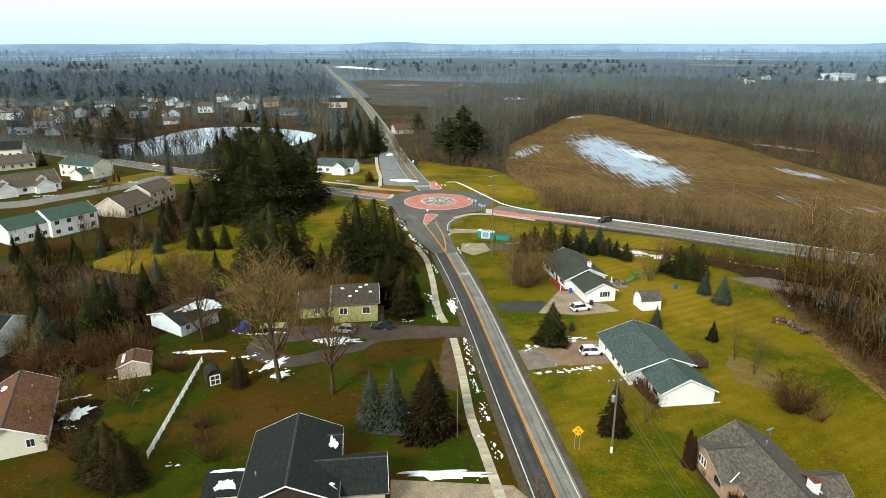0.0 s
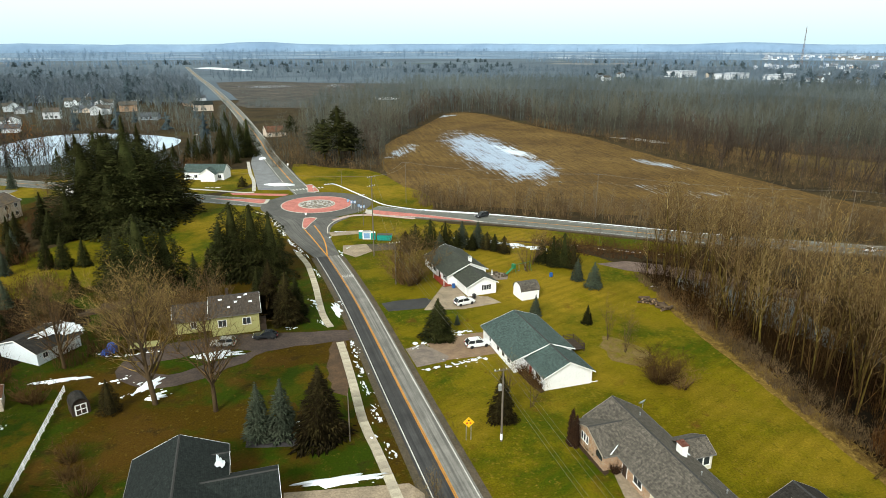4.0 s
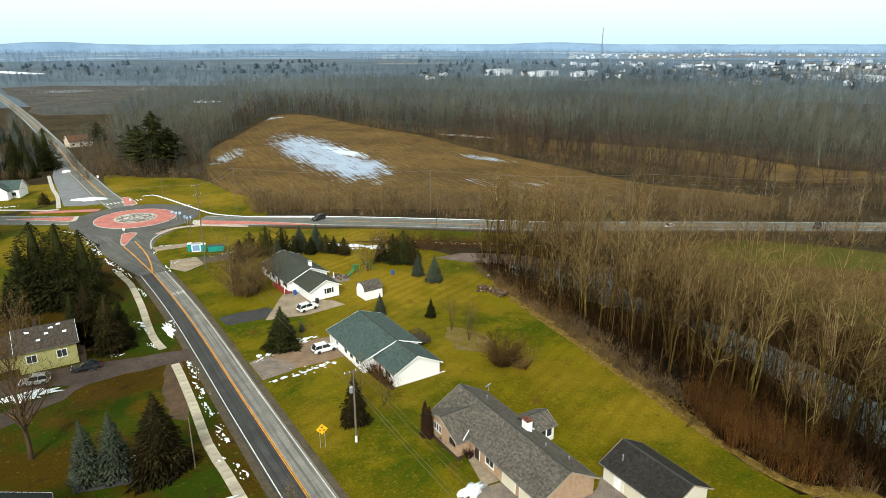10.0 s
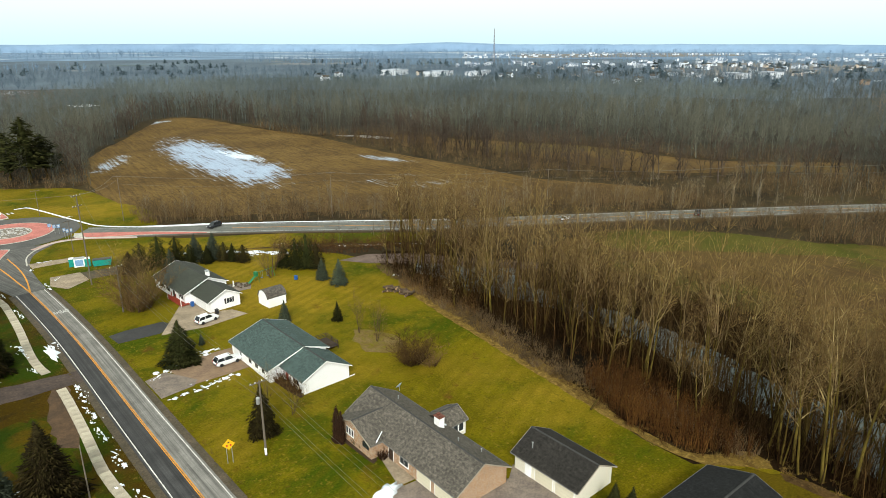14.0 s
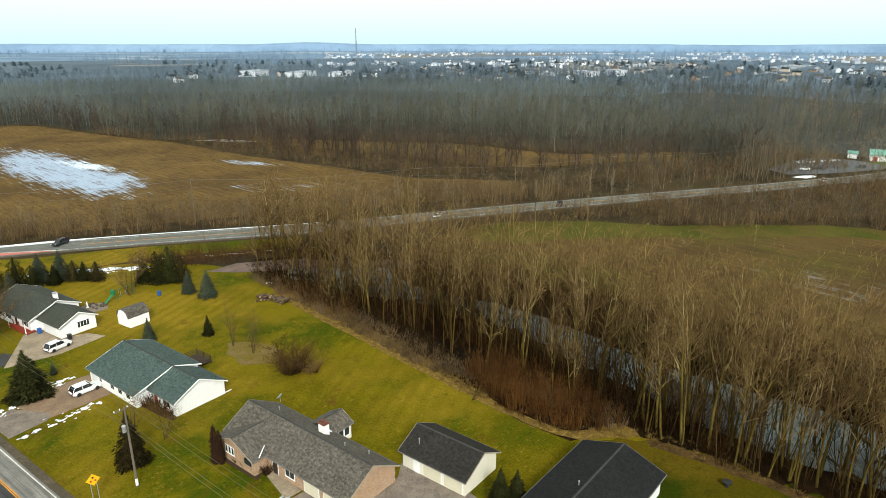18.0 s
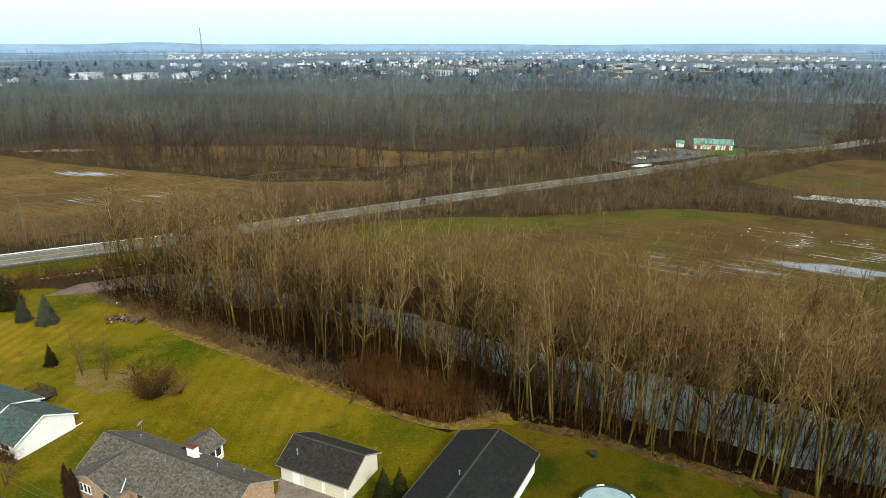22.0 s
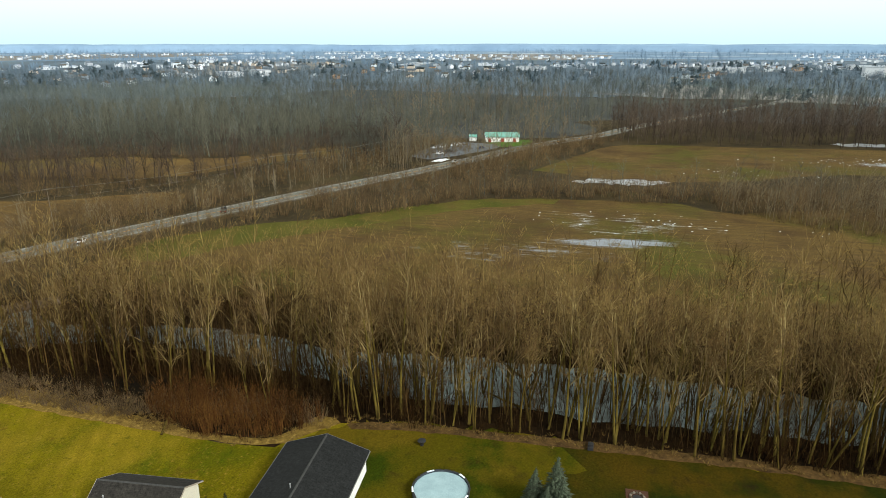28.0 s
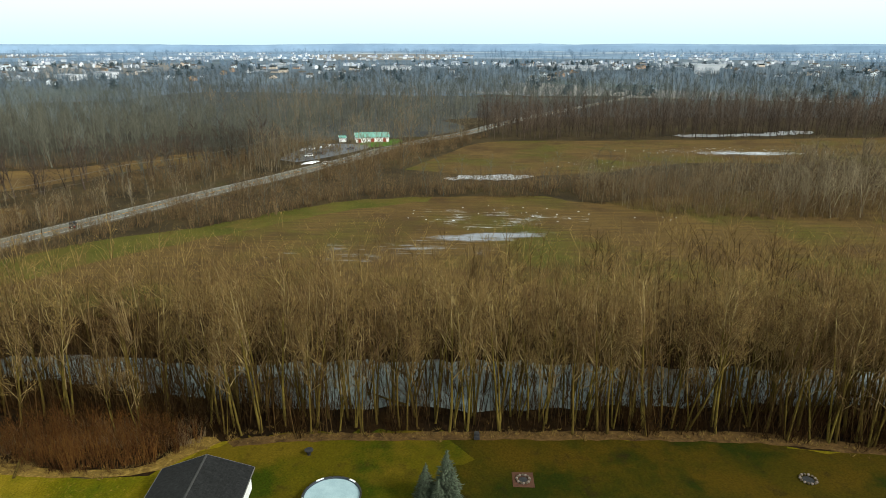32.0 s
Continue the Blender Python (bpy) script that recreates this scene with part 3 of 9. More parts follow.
lawn = sheet("lawn", [(14, 60), (10, 100), (6, 132), (2, 160), (-3, 200), (8, 206), (14, 180), (32, 178), (60, 168), (77, 143), (75, 124), (73.5, 101), (73, 82), (71.5, 66), (70, 50), (71, 42), (78, 38), (80, 25), (81, 0), (82, -40), (79, -60), (78, -160), (30, -160), (22, 20)], 0.05, LAWN, "mown winter lawn, green with straw-yellow patches", "lawn", wobble=0.3)
sheet("lawn", [(16, 40), (12, 76), (9, 100), (4, 140), (-2, 170), (-8, 200), (-14, 216), (-48, 236), (-75, 190), (-95, 178), (-110, 150), (-100, 90), (-70, 60), (-60, 20), (10, 10)], 0.04, LAWN2, "rough yard grass, brown and green with bare patches", "lawn", wobble=0.5)
meadow = sheet("lawn", [(-20, 158), (-13, 196), (-18, 214), (-45, 234), (-60, 212), (-78, 186), (-92, 160), (-70, 150), (-45, 160)], 0.06, LAWN, "open mown meadow beside the roundabout", "lawn", wobble=0.5)
verge = sheet("verge", [(-8, 262), (8, 246), (17, 238), (28, 226), (33, 240), (30, 268), (22, 290), (4, 300), (-12, 312)], 0.05, LAWN, "yellow-green verge beyond the roundabout", "verge", wobble=0.4)
sheet("verge", [(0, 196), (4, 212), (22, 210), (40, 194), (62, 184), (84, 170), (105, 155), (98, 150), (70, 166), (40, 176), (12, 176)], 0.055, LAWN, "grass strip beside the highway", "verge", wobble=0.4)
sheet("lawn", [(-48, 252), (-30, 262), (-26, 300), (-60, 300), (-105, 292), (-130, 284), (-140, 262), (-118, 258), (-80, 262)], 0.05, LAWN, "green front lawns of the houses by the pond", "lawn", wobble=0.4)
sheet("lawn", [(-90, 190), (-100, 255), (-128, 282), (-200, 320), (-260, 330), (-260, 180), (-130, 160)], 0.035, LAWN2, "grass between the townhouses", "lawn", wobble=0.4)

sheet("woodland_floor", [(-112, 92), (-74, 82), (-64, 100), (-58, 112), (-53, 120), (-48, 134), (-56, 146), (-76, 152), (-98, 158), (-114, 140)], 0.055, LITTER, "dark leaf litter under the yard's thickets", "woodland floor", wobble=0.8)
corn = sheet("field", [(31, 245), (43, 222), (68, 208), (92, 197), (120, 184), (150, 167), (190, 147), (213, 158), (188, 196), (182, 228), (168, 306), (163, 374), (146, 440), (131, 516), (107, 522), (66, 431), (36, 358), (29, 290)], 0.03, STUBBLE, "harvested corn field, brown stubble in curved rows", "field", wobble=0.7)
straw = sheet("field", [(197, 340), (216, 273), (224, 237), (236, 182), (284, 150), (318, 122), (335, 140), (285, 186), (274, 245), (238, 300), (206, 352)], 0.03, STUBBLE2, "narrow straw-coloured field between the woods", "field", wobble=0.7)
wet = sheet("field", [(112, 124), (150, 128), (176, 106), (190, 82), (208, 66), (226, 42), (235, 11), (238, -29), (228, -46), (250, -110), (240, -190), (128, -190), (128, 0), (125, 60)], 0.035, WHEAT, "wet brown field with a green far edge", "field", wobble=0.6)
back = sheet("field", [(290, 28), (330, 12), (376, -12), (383, -72), (390, -150), (400, -320), (300, -320), (312, -123), (284, -56), (276, -10)], 0.035, WHEAT, "brown field behind the hedgerow", "field", wobble=0.6)
sheet("lawn", [(54, 8), (62, 2), (70, 5), (77, -1), (81.4, 3), (81.7, -6), (82, -40), (79, -60), (78, -160), (50, -160), (54, -20)], 0.07, LAWN_DARK, "back lawn beside the wood, its dimness painted into the grass", "lawn", wobble=1.0, step=2.0)
LAWN_GREEN = mat_ground("green_grass", [(0.031, 0.038, 0.0012), ((0.017, 0.030, 0.001), 0.09, 0.46, 0.62), ((0.060, 0.039, 0.002), 0.13, 0.48, 0.62), ((0.016, 0.016, 0.002), 0.5, 0.56, 0.76), ((0.10, 0.085, 0.012), 1.8, 0.62, 0.82)])
sheet("lawn", [(-53.5, 106), (-47.5, 106), (-43.6, 103), (-42.6, 90), (-41.6, 77.4), (-46, 74), (-51, 81), (-53.4, 90), (-53.6, 97)], 0.058, LAWN_GREEN, "greener grass beside the white fence", "lawn", wobble=1.0, step=1.5)
sheet("lawn", [(-39, 79), (-31, 78), (-28, 71), (-31, 64), (-44, 66), (-40, 73)], 0.058, LAWN_GREEN, "greener grass beside the slate-roofed house", "lawn", wobble=1.0, step=1.5)
sheet("lawn", [(-14, 104), (-4, 107), (1, 100), (2.6, 88), (1, 80), (-4, 90), (-10, 98)], 0.058, LAWN_GREEN, "greener grass beside the pavement", "lawn", wobble=1.4, step=1.5)
sheet("flower_bed", [(-59, 92), (-54.6, 91), (-52.6, 83), (-56, 79), (-60, 83)], 0.06, LITTER, "bare dark bed beside the brown-roofed house", "flower bed", wobble=0.6, step=1.5)
# step between bright and dim lawn, half the dimness in its colour
LAWN_MID = mat_ground("half_shade_grass", [(0.058, 0.047, 0.002), ((0.022, 0.032, 0.001), 0.06, 0.44, 0.58), ((0.080, 0.056, 0.004), 0.09, 0.50, 0.64), ((0.030, 0.020, 0.003), 0.3, 0.56, 0.8), ((0.100, 0.070, 0.008), 1.8, 0.62, 0.82)])
sheet("lawn", [(54, 34), (64, 38), (73, 39), (79, 33), (81.5, 2), (60, -6)], 0.062, LAWN_MID, "lawn behind the black-roofed barn, half shade painted into the grass", "lawn", wobble=1.2, step=1.5)
sheet("fallen_leaves", [(76, 128), (77.5, 118), (76, 100), (75, 80), (72.6, 62), (71.6, 51), (73.4, 43), (80, 39), (79, 35), (75, 38.6), (71.4, 43), (70.2, 53), (70.4, 62), (70.8, 78), (71.6, 100), (72.8, 122)], 0.08, LEAVES, "strip of tan fallen leaves along the lawn's edge", "leaves", wobble=0.25, step=1.6)
# same kind of strip in darker brown than the one further north
sheet("fallen_leaves", [(79, 34), (81, 26), (82.6, 0), (84, -40), (81.5, -62), (79, -110), (77.5, -110), (79, -60), (81.4, -40), (80.6, 0), (79.2, 24), (77.6, 33)], 0.085, mat_ground("dark_brown_leaves", [(0.080, 0.046, 0.016), ((0.036, 0.021, 0.009), 0.5, 0.45, 0.65), ((0.13, 0.08, 0.03), 1.3, 0.52, 0.75)]), "strip of tan fallen leaves along the wood", "leaves", wobble=0.25, step=1.6)
sheet("woodland_floor", [(20, 300), (34, 240), (44, 218), (70, 203), (120, 178), (215, 124), (300, 84), (345, 60), (420, 110), (330, 180), (290, 230), (215, 350), (160, 400), (130, 540), (60, 540), (10, 400)], 0.016, SCRUB, "dark scrubby ground round the corn field", "woodland floor", wobble=0.8)

# ---- ice, water and snow ----
def mat_ice(name, c1, c2, scale, rough=0.25):
    m, n, l, b = nodes_of(name)
    tc = n.new("ShaderNodeTexCoord").outputs["Object"]
    col = mixc(n, l, ramp(n, l, noise_tex(n, l, tc, scale, 6, 0.7), 0.42, 0.60), c1, c2)
    sp = noise_tex(n, l, tc, 1.1, 8, 0.85)
    col = mixc(n, l, ramp(n, l, sp, 0.52, 0.66), col, tuple(v * 0.35 for v in c2))
    l.new(col, b.inputs["Base Color"])
    b.inputs["Roughness"].default_value = rough
    b.inputs["Specular IOR Level"].default_value = 0.4
    return m


ICE = mat_ice("swamp_ice", (0.195, 0.240, 0.243), (0.055, 0.058, 0.050), 0.075, 0.5)
ICE_POND = mat_ice("pond_ice", (0.50, 0.61, 0.74), (0.38, 0.49, 0.63), 0.05, 0.5)


def mat_streaks(name, c1, c2, turn, lo, hi, rough=0.6, centre=None):
    """Snow or ice lying in streaks between furrows, c2 showing through; with a centre (x, y, half length, half width, degrees) it thins out towards the rim."""
    m, n, l, b = nodes_of(name)
    tc = n.new("ShaderNodeTexCoord").outputs["Object"]
    mp = n.new("ShaderNodeMapping")
    mp.inputs["Rotation"].default_value, mp.inputs["Scale"].default_value = (0, 0, radians(turn)), (1.0, 0.09, 1)
    l.new(tc, mp.inputs[0])
    f = mathn(n, l, "ADD", mathn(n, l, "MULTIPLY", noise_tex(n, l, mp.outputs[0], 0.9, 5, 0.7), 0.55), mathn(n, l, "MULTIPLY", noise_tex(n, l, tc, 0.1, 7, 0.78), 0.45))
    if centre:
        x, y, a, w, deg = centre
        mq = n.new("ShaderNodeMapping")
        mq.vector_type = "TEXTURE"
        mq.inputs["Location"].default_value, mq.inputs["Rotation"].default_value, mq.inputs["Scale"].default_value = (x, y, 0), (0, 0, radians(deg)), (w, a, 1)
        l.new(tc, mq.inputs[0])
        ln = n.new("ShaderNodeVectorMath")
        ln.operation = "LENGTH"
        l.new(mq.outputs[0], ln.inputs[0])
        f = mathn(n, l, "ADD", f, ramp2(n, l, ramp(n, l, ln.outputs[1], 0.35, 1.0), -0.05, 0.17))
    l.new(mixc(n, l, ramp(n, l, f, lo, hi), c1, c2), b.inputs["Base Color"])
    b.inputs["Roughness"].default_value = rough
    return m


PUDDLE = mat_streaks("puddle_ice", (0.27, 0.30, 0.34), (0.075, 0.050, 0.024), 0, 0.46, 0.56, 0.3)
sheet("swamp_water", [(82, 128), (84, 112), (93, 95), (95.5, 80), (93.5, 60), (90.5, 42), (87.6, 26), (88.8, 12), (88.6, -4), (90, -18), (91, -34), (92.5, -58), (92, -120), (104, -120), (104, -58), (104, -36), (105, -8), (104, 22), (102, 44), (104, 75), (99, 105), (104, 118), (92, 128), (86, 136)], 0.06, ICE, "thin blue-grey ice on the flooded wood floor", "swamp", wobble=0.9, step=2.5)
sheet("pond", [(-182, 340), (-180, 368), (-166, 434), (-134, 446), (-86, 418), (-79, 382), (-94, 344), (-131, 331), (-153, 327)], 0.05, ICE_POND, "frozen pale blue pond", "pond", wobble=0.8)
sheet("puddle", [(268, 9), (276, 0), (279, -28), (272, -27), (267, -8)], 0.05, PUDDLE, "icy water at the hedgerow", "puddle", wobble=1.9, step=2.4, seed=5)
sheet("puddle", [(176, 368), (190, 362), (200, 340), (193, 340)], 0.045, PUDDLE, "icy water beyond the corn field", "puddle", wobble=1.2, step=3, seed=8)
sheet("puddle", [(402, -132), (412, -132), (418, -180), (434, -216), (422, -220), (408, -180)], 0.05, PUDDLE, "icy water along the foot of the dark wood", "puddle", wobble=2.6, step=3, seed=11)
sheet("dirt_track", [(70, 148), (78, 149), (88, 143), (101, 128), (112, 117), (109, 113), (98, 122), (84, 136), (75, 142)], 0.075, mat("trodden_mud", (0.150, 0.105, 0.085), (0.090, 0.062, 0.050), 0.3, 0.9, grit=0.5), "muddy track at the lawn's end", "track", wobble=0.4)
sheet("field", [(140, 130), (158, 122), (176, 107), (191, 83), (209, 67), (227, 43), (235, 12), (228, 14), (216, 38), (198, 58), (178, 78), (158, 96), (138, 112)], 0.045, GREENSTRIP, "green winter wheat along the field's far edge", "field", wobble=1.2)
sheet("verge", [(CX0 + 42 * math.cos(a / 10 * math.pi), 228 + 42 * math.sin(a / 10 * math.pi)) for CX0 in (-1.6,) for a in range(20)], 0.042, LAWN, "grass round the roundabout", "verge", wobble=0.3)

# ---- roads ----
ASPHALT_NEW = mat_asphalt("dark_asphalt", (0.035, 0.034, 0.034), streak=0.4)
ASPHALT_OLD = mat_asphalt("worn_grey_asphalt", (0.150, 0.142, 0.130), streak=0.45)
ASPHALT_MID = mat_asphalt("grey_asphalt", (0.113, 0.115, 0.104), streak=0.22)
CONCRETE = mat("old_concrete", (0.30, 0.235, 0.165), (0.20, 0.155, 0.11), 0.4, 0.9, grit=0.5)
CONCRETE_D = mat("stained_concrete", (0.20, 0.16, 0.13), (0.13, 0.105, 0.09), 0.5, 0.9, grit=0.5)
GRAVEL = mat("gravel_and_dirt", (0.080, 0.060, 0.040), (0.052, 0.042, 0.026), 0.35, 0.95, grit=0.6)
WHITE = mat("white_road_paint", (0.62, 0.61, 0.58), (0.40, 0.39, 0.37), 1.5, 0.7)
YELLOW = mat("yellow_road_paint", (0.62, 0.27, 0.015), (0.48, 0.20, 0.02), 1.5, 0.7)
REDPAVE = mat("red_stamped_concrete", (0.47, 0.165, 0.135), (0.34, 0.115, 0.098), 0.35, 0.85, grit=0.55)
ASPHALT_RB = mat_asphalt("tyre_worn_asphalt", (0.082, 0.078, 0.072), streak=0.45)
SNOW = mat("old_snow", (0.82, 0.85, 0.90), (0.62, 0.66, 0.72), 0.8, 0.7, grit=0.25, bump=0.05)
KERB = mat("kerb_concrete", (0.50, 0.47, 0.42), (0.36, 0.34, 0.30), 0.8, 0.9)

main = smooth_line([(26, -80), (21, 10), (17.3, 45), (14.5, 68), (13.0, 80), (10.9, 97), (8.6, 116.5), (6.3, 134.5), (3.6, 152), (0.8, 168)])
band("road", main, -3.3, 0.0, 0.09, ASPHALT_NEW, "dark asphalt lane of the village street", "road")
band("road", main, 0.0, 3.2, 0.092, ASPHALT_OLD, "worn pale grey asphalt lane of the village street", "road")
band("road_edge", main, -4.4, -3.3, 0.07, GRAVEL, "gravel edge of the street", "road")
band("road_edge", main, 3.2, 4.3, 0.07, GRAVEL, "gravel edge of the street", "road")
marks = thing("road_marking", "painted lines of the village street", "road marking", kind="structure")
band("edge_line", main, -2.95, -2.8, 0.1, WHITE, thick=0.004, parent=marks)
band("edge_line", main, 2.75, 2.9, 0.102, WHITE, thick=0.004, parent=marks)
band("centre_line", main, -0.18, -0.05, 0.1, YELLOW, thick=0.004, parent=marks)
band("centre_line", main, 0.05, 0.18, 0.102, YELLOW, thick=0.004, parent=marks)

CX, CY = -1.6, 228.0
# the flare from the street into the roundabout
flare_l = smooth_line([(-2.6, 167.2), (-7.4, 180), (-11.2, 193), (-14, 206), (-18, 216)], 3)
flare_r = smooth_line([(4.1, 168.9), (2.6, 180), (2.0, 190), (3.6, 200), (9.0, 208)], 3)
k = min(len(flare_l), len(flare_r))
ribbon("road", [flare_l[int(i * (len(flare_l) - 1) / (k - 1))] for i in range(k)], [flare_r[int(i * (len(flare_r) - 1) / (k - 1))] for i in range(k)], 0.088, ASPHALT_RB, "flared asphalt approach to the roundabout", "road")


def ring_at(r, z, n=72):
    return [(CX + r * math.cos(2 * math.pi * i / n), CY + r * math.sin(2 * math.pi * i / n), z) for i in range(n)]


def annulus(r0, r1, z, thick, n=72):
    q = Geo()
    q.add(ring_at(r0, z, n) + ring_at(r1, z, n) + ring_at(r1, z - thick, n) + ring_at(r0, z - thick, n),
          [(a * n + i, b * n + i, b * n + (i + 1) % n, a * n + (i + 1) % n) for a, b in ((0, 1), (1, 2), (3, 0)) for i in range(n)])
    return q


rb = thing("roundabout", "roundabout with a red ring and a stony middle", "roundabout", kind="structure")
part("roadway", annulus(12.4, 19.4, 0.10, 0.08), mat("circled_asphalt", (0.092, 0.088, 0.082), (0.060, 0.058, 0.055), 0.16, 0.85, grain=2.5, grit=0.5), rb, "dark circling lane")
part("apron", annulus(6.4, 12.2, 0.20, 0.18), REDPAVE, rb, "red truck apron")
part("kerb", annulus(12.2, 12.55, 0.18, 0.16), KERB, rb)
part("kerb", annulus(6.1, 6.5, 0.30, 0.28), KERB, rb)
dome = Geo()
dome.lathe([(6.15, 0.1), (6.1, 0.26), (4.0, 0.5), (1.5, 0.65), (0.02, 0.68)], 40, (CX, CY, 0))
part("island", dome, mat("stony_soil", (0.20, 0.17, 0.13), (0.12, 0.10, 0.08), 1.0, 0.95), rb)

east = smooth_line([(17, 217.5), (31, 208.5), (48, 200.5), (64, 191.5), (79, 182.5), (96, 172), (108.5, 164), (140.5, 149), (175, 132), (214, 112), (242, 97), (267, 83), (290, 71.5), (318, 57), (345, 46), (380, 25), (415, 0.6), (472, -27.5), (560, -80), (700, -170)], 8)
band("highway", east, -5.2, 5.2, 0.08, ASPHALT_MID, "grey two-lane highway with worn wheel tracks", "road")
hm = thing("road_marking", "painted lines of the highway", "road marking", kind="structure")
band("edge_line", east, -4.2, -4.05, 0.09, WHITE, thick=0.004, parent=hm)
band("edge_line", east, 4.05, 4.2, 0.09, WHITE, thick=0.004, parent=hm)
band("centre_line", east[5:], -0.2, -0.06, 0.09, YELLOW, thick=0.004, parent=hm)
band("centre_line", east[5:], 0.06, 0.2, 0.09, YELLOW, thick=0.004, parent=hm)
band("snow_edge", east[2:13], -6.2, -5.6, 0.10, SNOW, "thin line of ploughed snow along the highway", "snow", thick=0.09)
band("road_edge", east, 5.2, 6.6, 0.06, GRAVEL, "gravel shoulder of the highway", "road")

west = smooth_line([(-19, 233), (-50, 249.5), (-80, 267), (-107, 281), (-132, 294), (-170, 317), (-214, 344), (-300, 398), (-420, 470)], 8)
band("road", west, -5.5, 5.5, 0.08, ASPHALT_MID, "grey road west of the roundabout", "road")
wm = thing("road_marking", "painted lines of the western road", "road marking", kind="structure")
band("edge_line", west, -4.6, -4.4, 0.09, WHITE, thick=0.004, parent=wm)
band("edge_line", west, 4.4, 4.6, 0.09, WHITE, thick=0.004, parent=wm)
band("centre_line", west[3:], -0.15, 0.15, 0.09, YELLOW, thick=0.004, parent=wm)
north = smooth_line([(-5.5, 246), (-11, 268), (-17, 298), (-26, 346), (-35, 404), (-60, 545), (-88, 690), (-137, 930), (-200, 1220), (-300, 1700)], 10)
band("road", north, -4.2, 4.2, 0.08, ASPHALT_MID, "long straight grey road to the north", "road")
nm = thing("road_marking", "painted lines of the northern road", "road marking", kind="structure")
band("edge_line", north, -3.6, -3.4, 0.09, WHITE, thick=0.004, parent=nm)
band("edge_line", north, 3.4, 3.6, 0.09, WHITE, thick=0.004, parent=nm)
band("centre_line", north[2:], -0.2, 0.2, 0.09, YELLOW, thick=0.004, parent=nm)
sheet("old_pavement", [(-24, 257), (-12, 255), (-15, 272), (-20, 292), (-27.5, 335), (-32.5, 345), (-32, 320), (-28.5, 292)], 0.075, mat_asphalt("blue_grey_asphalt", (0.16, 0.165, 0.175)), "disused pale pavement beside the northern road", "pavement", step=5)
walk_line = smooth_line([(8.5, 60), (6.4, 74), (5.6, 79), (4.3, 86.4), (3.3, 100.6), (1.7, 116.2), (-1.0, 128), (-2.6, 147), (-4.4, 162), (-6.0, 168), (-7.4, 174)], 3)

# ---- snow, islands, drives ----
rnd = random.Random(77)


def snow_bit(q, x, y, length, width, turn, h):
    """One low uneven crust of old snow, added to a mesh."""
    n = 18
    c, s = math.cos(radians(turn)), math.sin(radians(turn))
    rad = [1 + 0.95 * noise.noise(Vector((math.cos(2 * math.pi * i / n) * 2.6 + x * 3, math.sin(2 * math.pi * i / n) * 2.6 + y * 3, 0))) + rnd.uniform(-0.12, 0.12) for i in range(n)]
    vs = []
    for k, z in ((1.0, -0.02), (0.9, h * 0.6), (0.45, h)):
        for i in range(n):
            u, v = k * rad[i] * length / 2 * math.cos(2 * math.pi * i / n), k * rad[i] * width / 2 * math.sin(2 * math.pi * i / n)
            vs.append((x + u * c - v * s, y + u * s + v * c, z + rnd.uniform(0, 0.02)))
    q.add(vs, [(k * n + i, k * n + (i + 1) % n, (k + 1) * n + (i + 1) % n, (k + 1) * n + i) for k in range(2) for i in range(n)] + [tuple(range(2 * n, 3 * n))])


crumbs = Geo()


def snow_heap(x, y, length, width, turn=0.0, h=0.1):
    """Melting snow: crusts and crumbs scattered along a line; a ploughed heap is one mound."""
    if h > 0.25:
        q = Geo()
        snow_bit(q, 0, 0, length, width, turn, h)
        thing("snow_mound", "ploughed mound of old snow beside the paving", "snow", (x, y, 0.05), 0, group="snow mounds", geo=q, material=SNOW, smooth=True)
        return
    c, s = math.cos(radians(turn)), math.sin(radians(turn))
    for k, big in ((max(2, int(length / 1.1)), 1.0), (max(4, int(length * 2.2)), 0.32)):
        for i in range(k):
            u = (i + 0.5) / k * length - length / 2 + rnd.uniform(-0.4, 0.4)
            v = rnd.gauss(0, 0.22 if big == 1.0 else 0.5) * width
            snow_bit(crumbs, x + u * c - v * s, y + u * s + v * c, max(0.3, length / max(2, int(length / 1.1)) * rnd.uniform(0.4, 1.15) * big), max(0.14, width * rnd.uniform(0.16, 0.6) * big), turn + rnd.uniform(-25, 25), h * 0.6 * (0.4 + 0.6 * big))


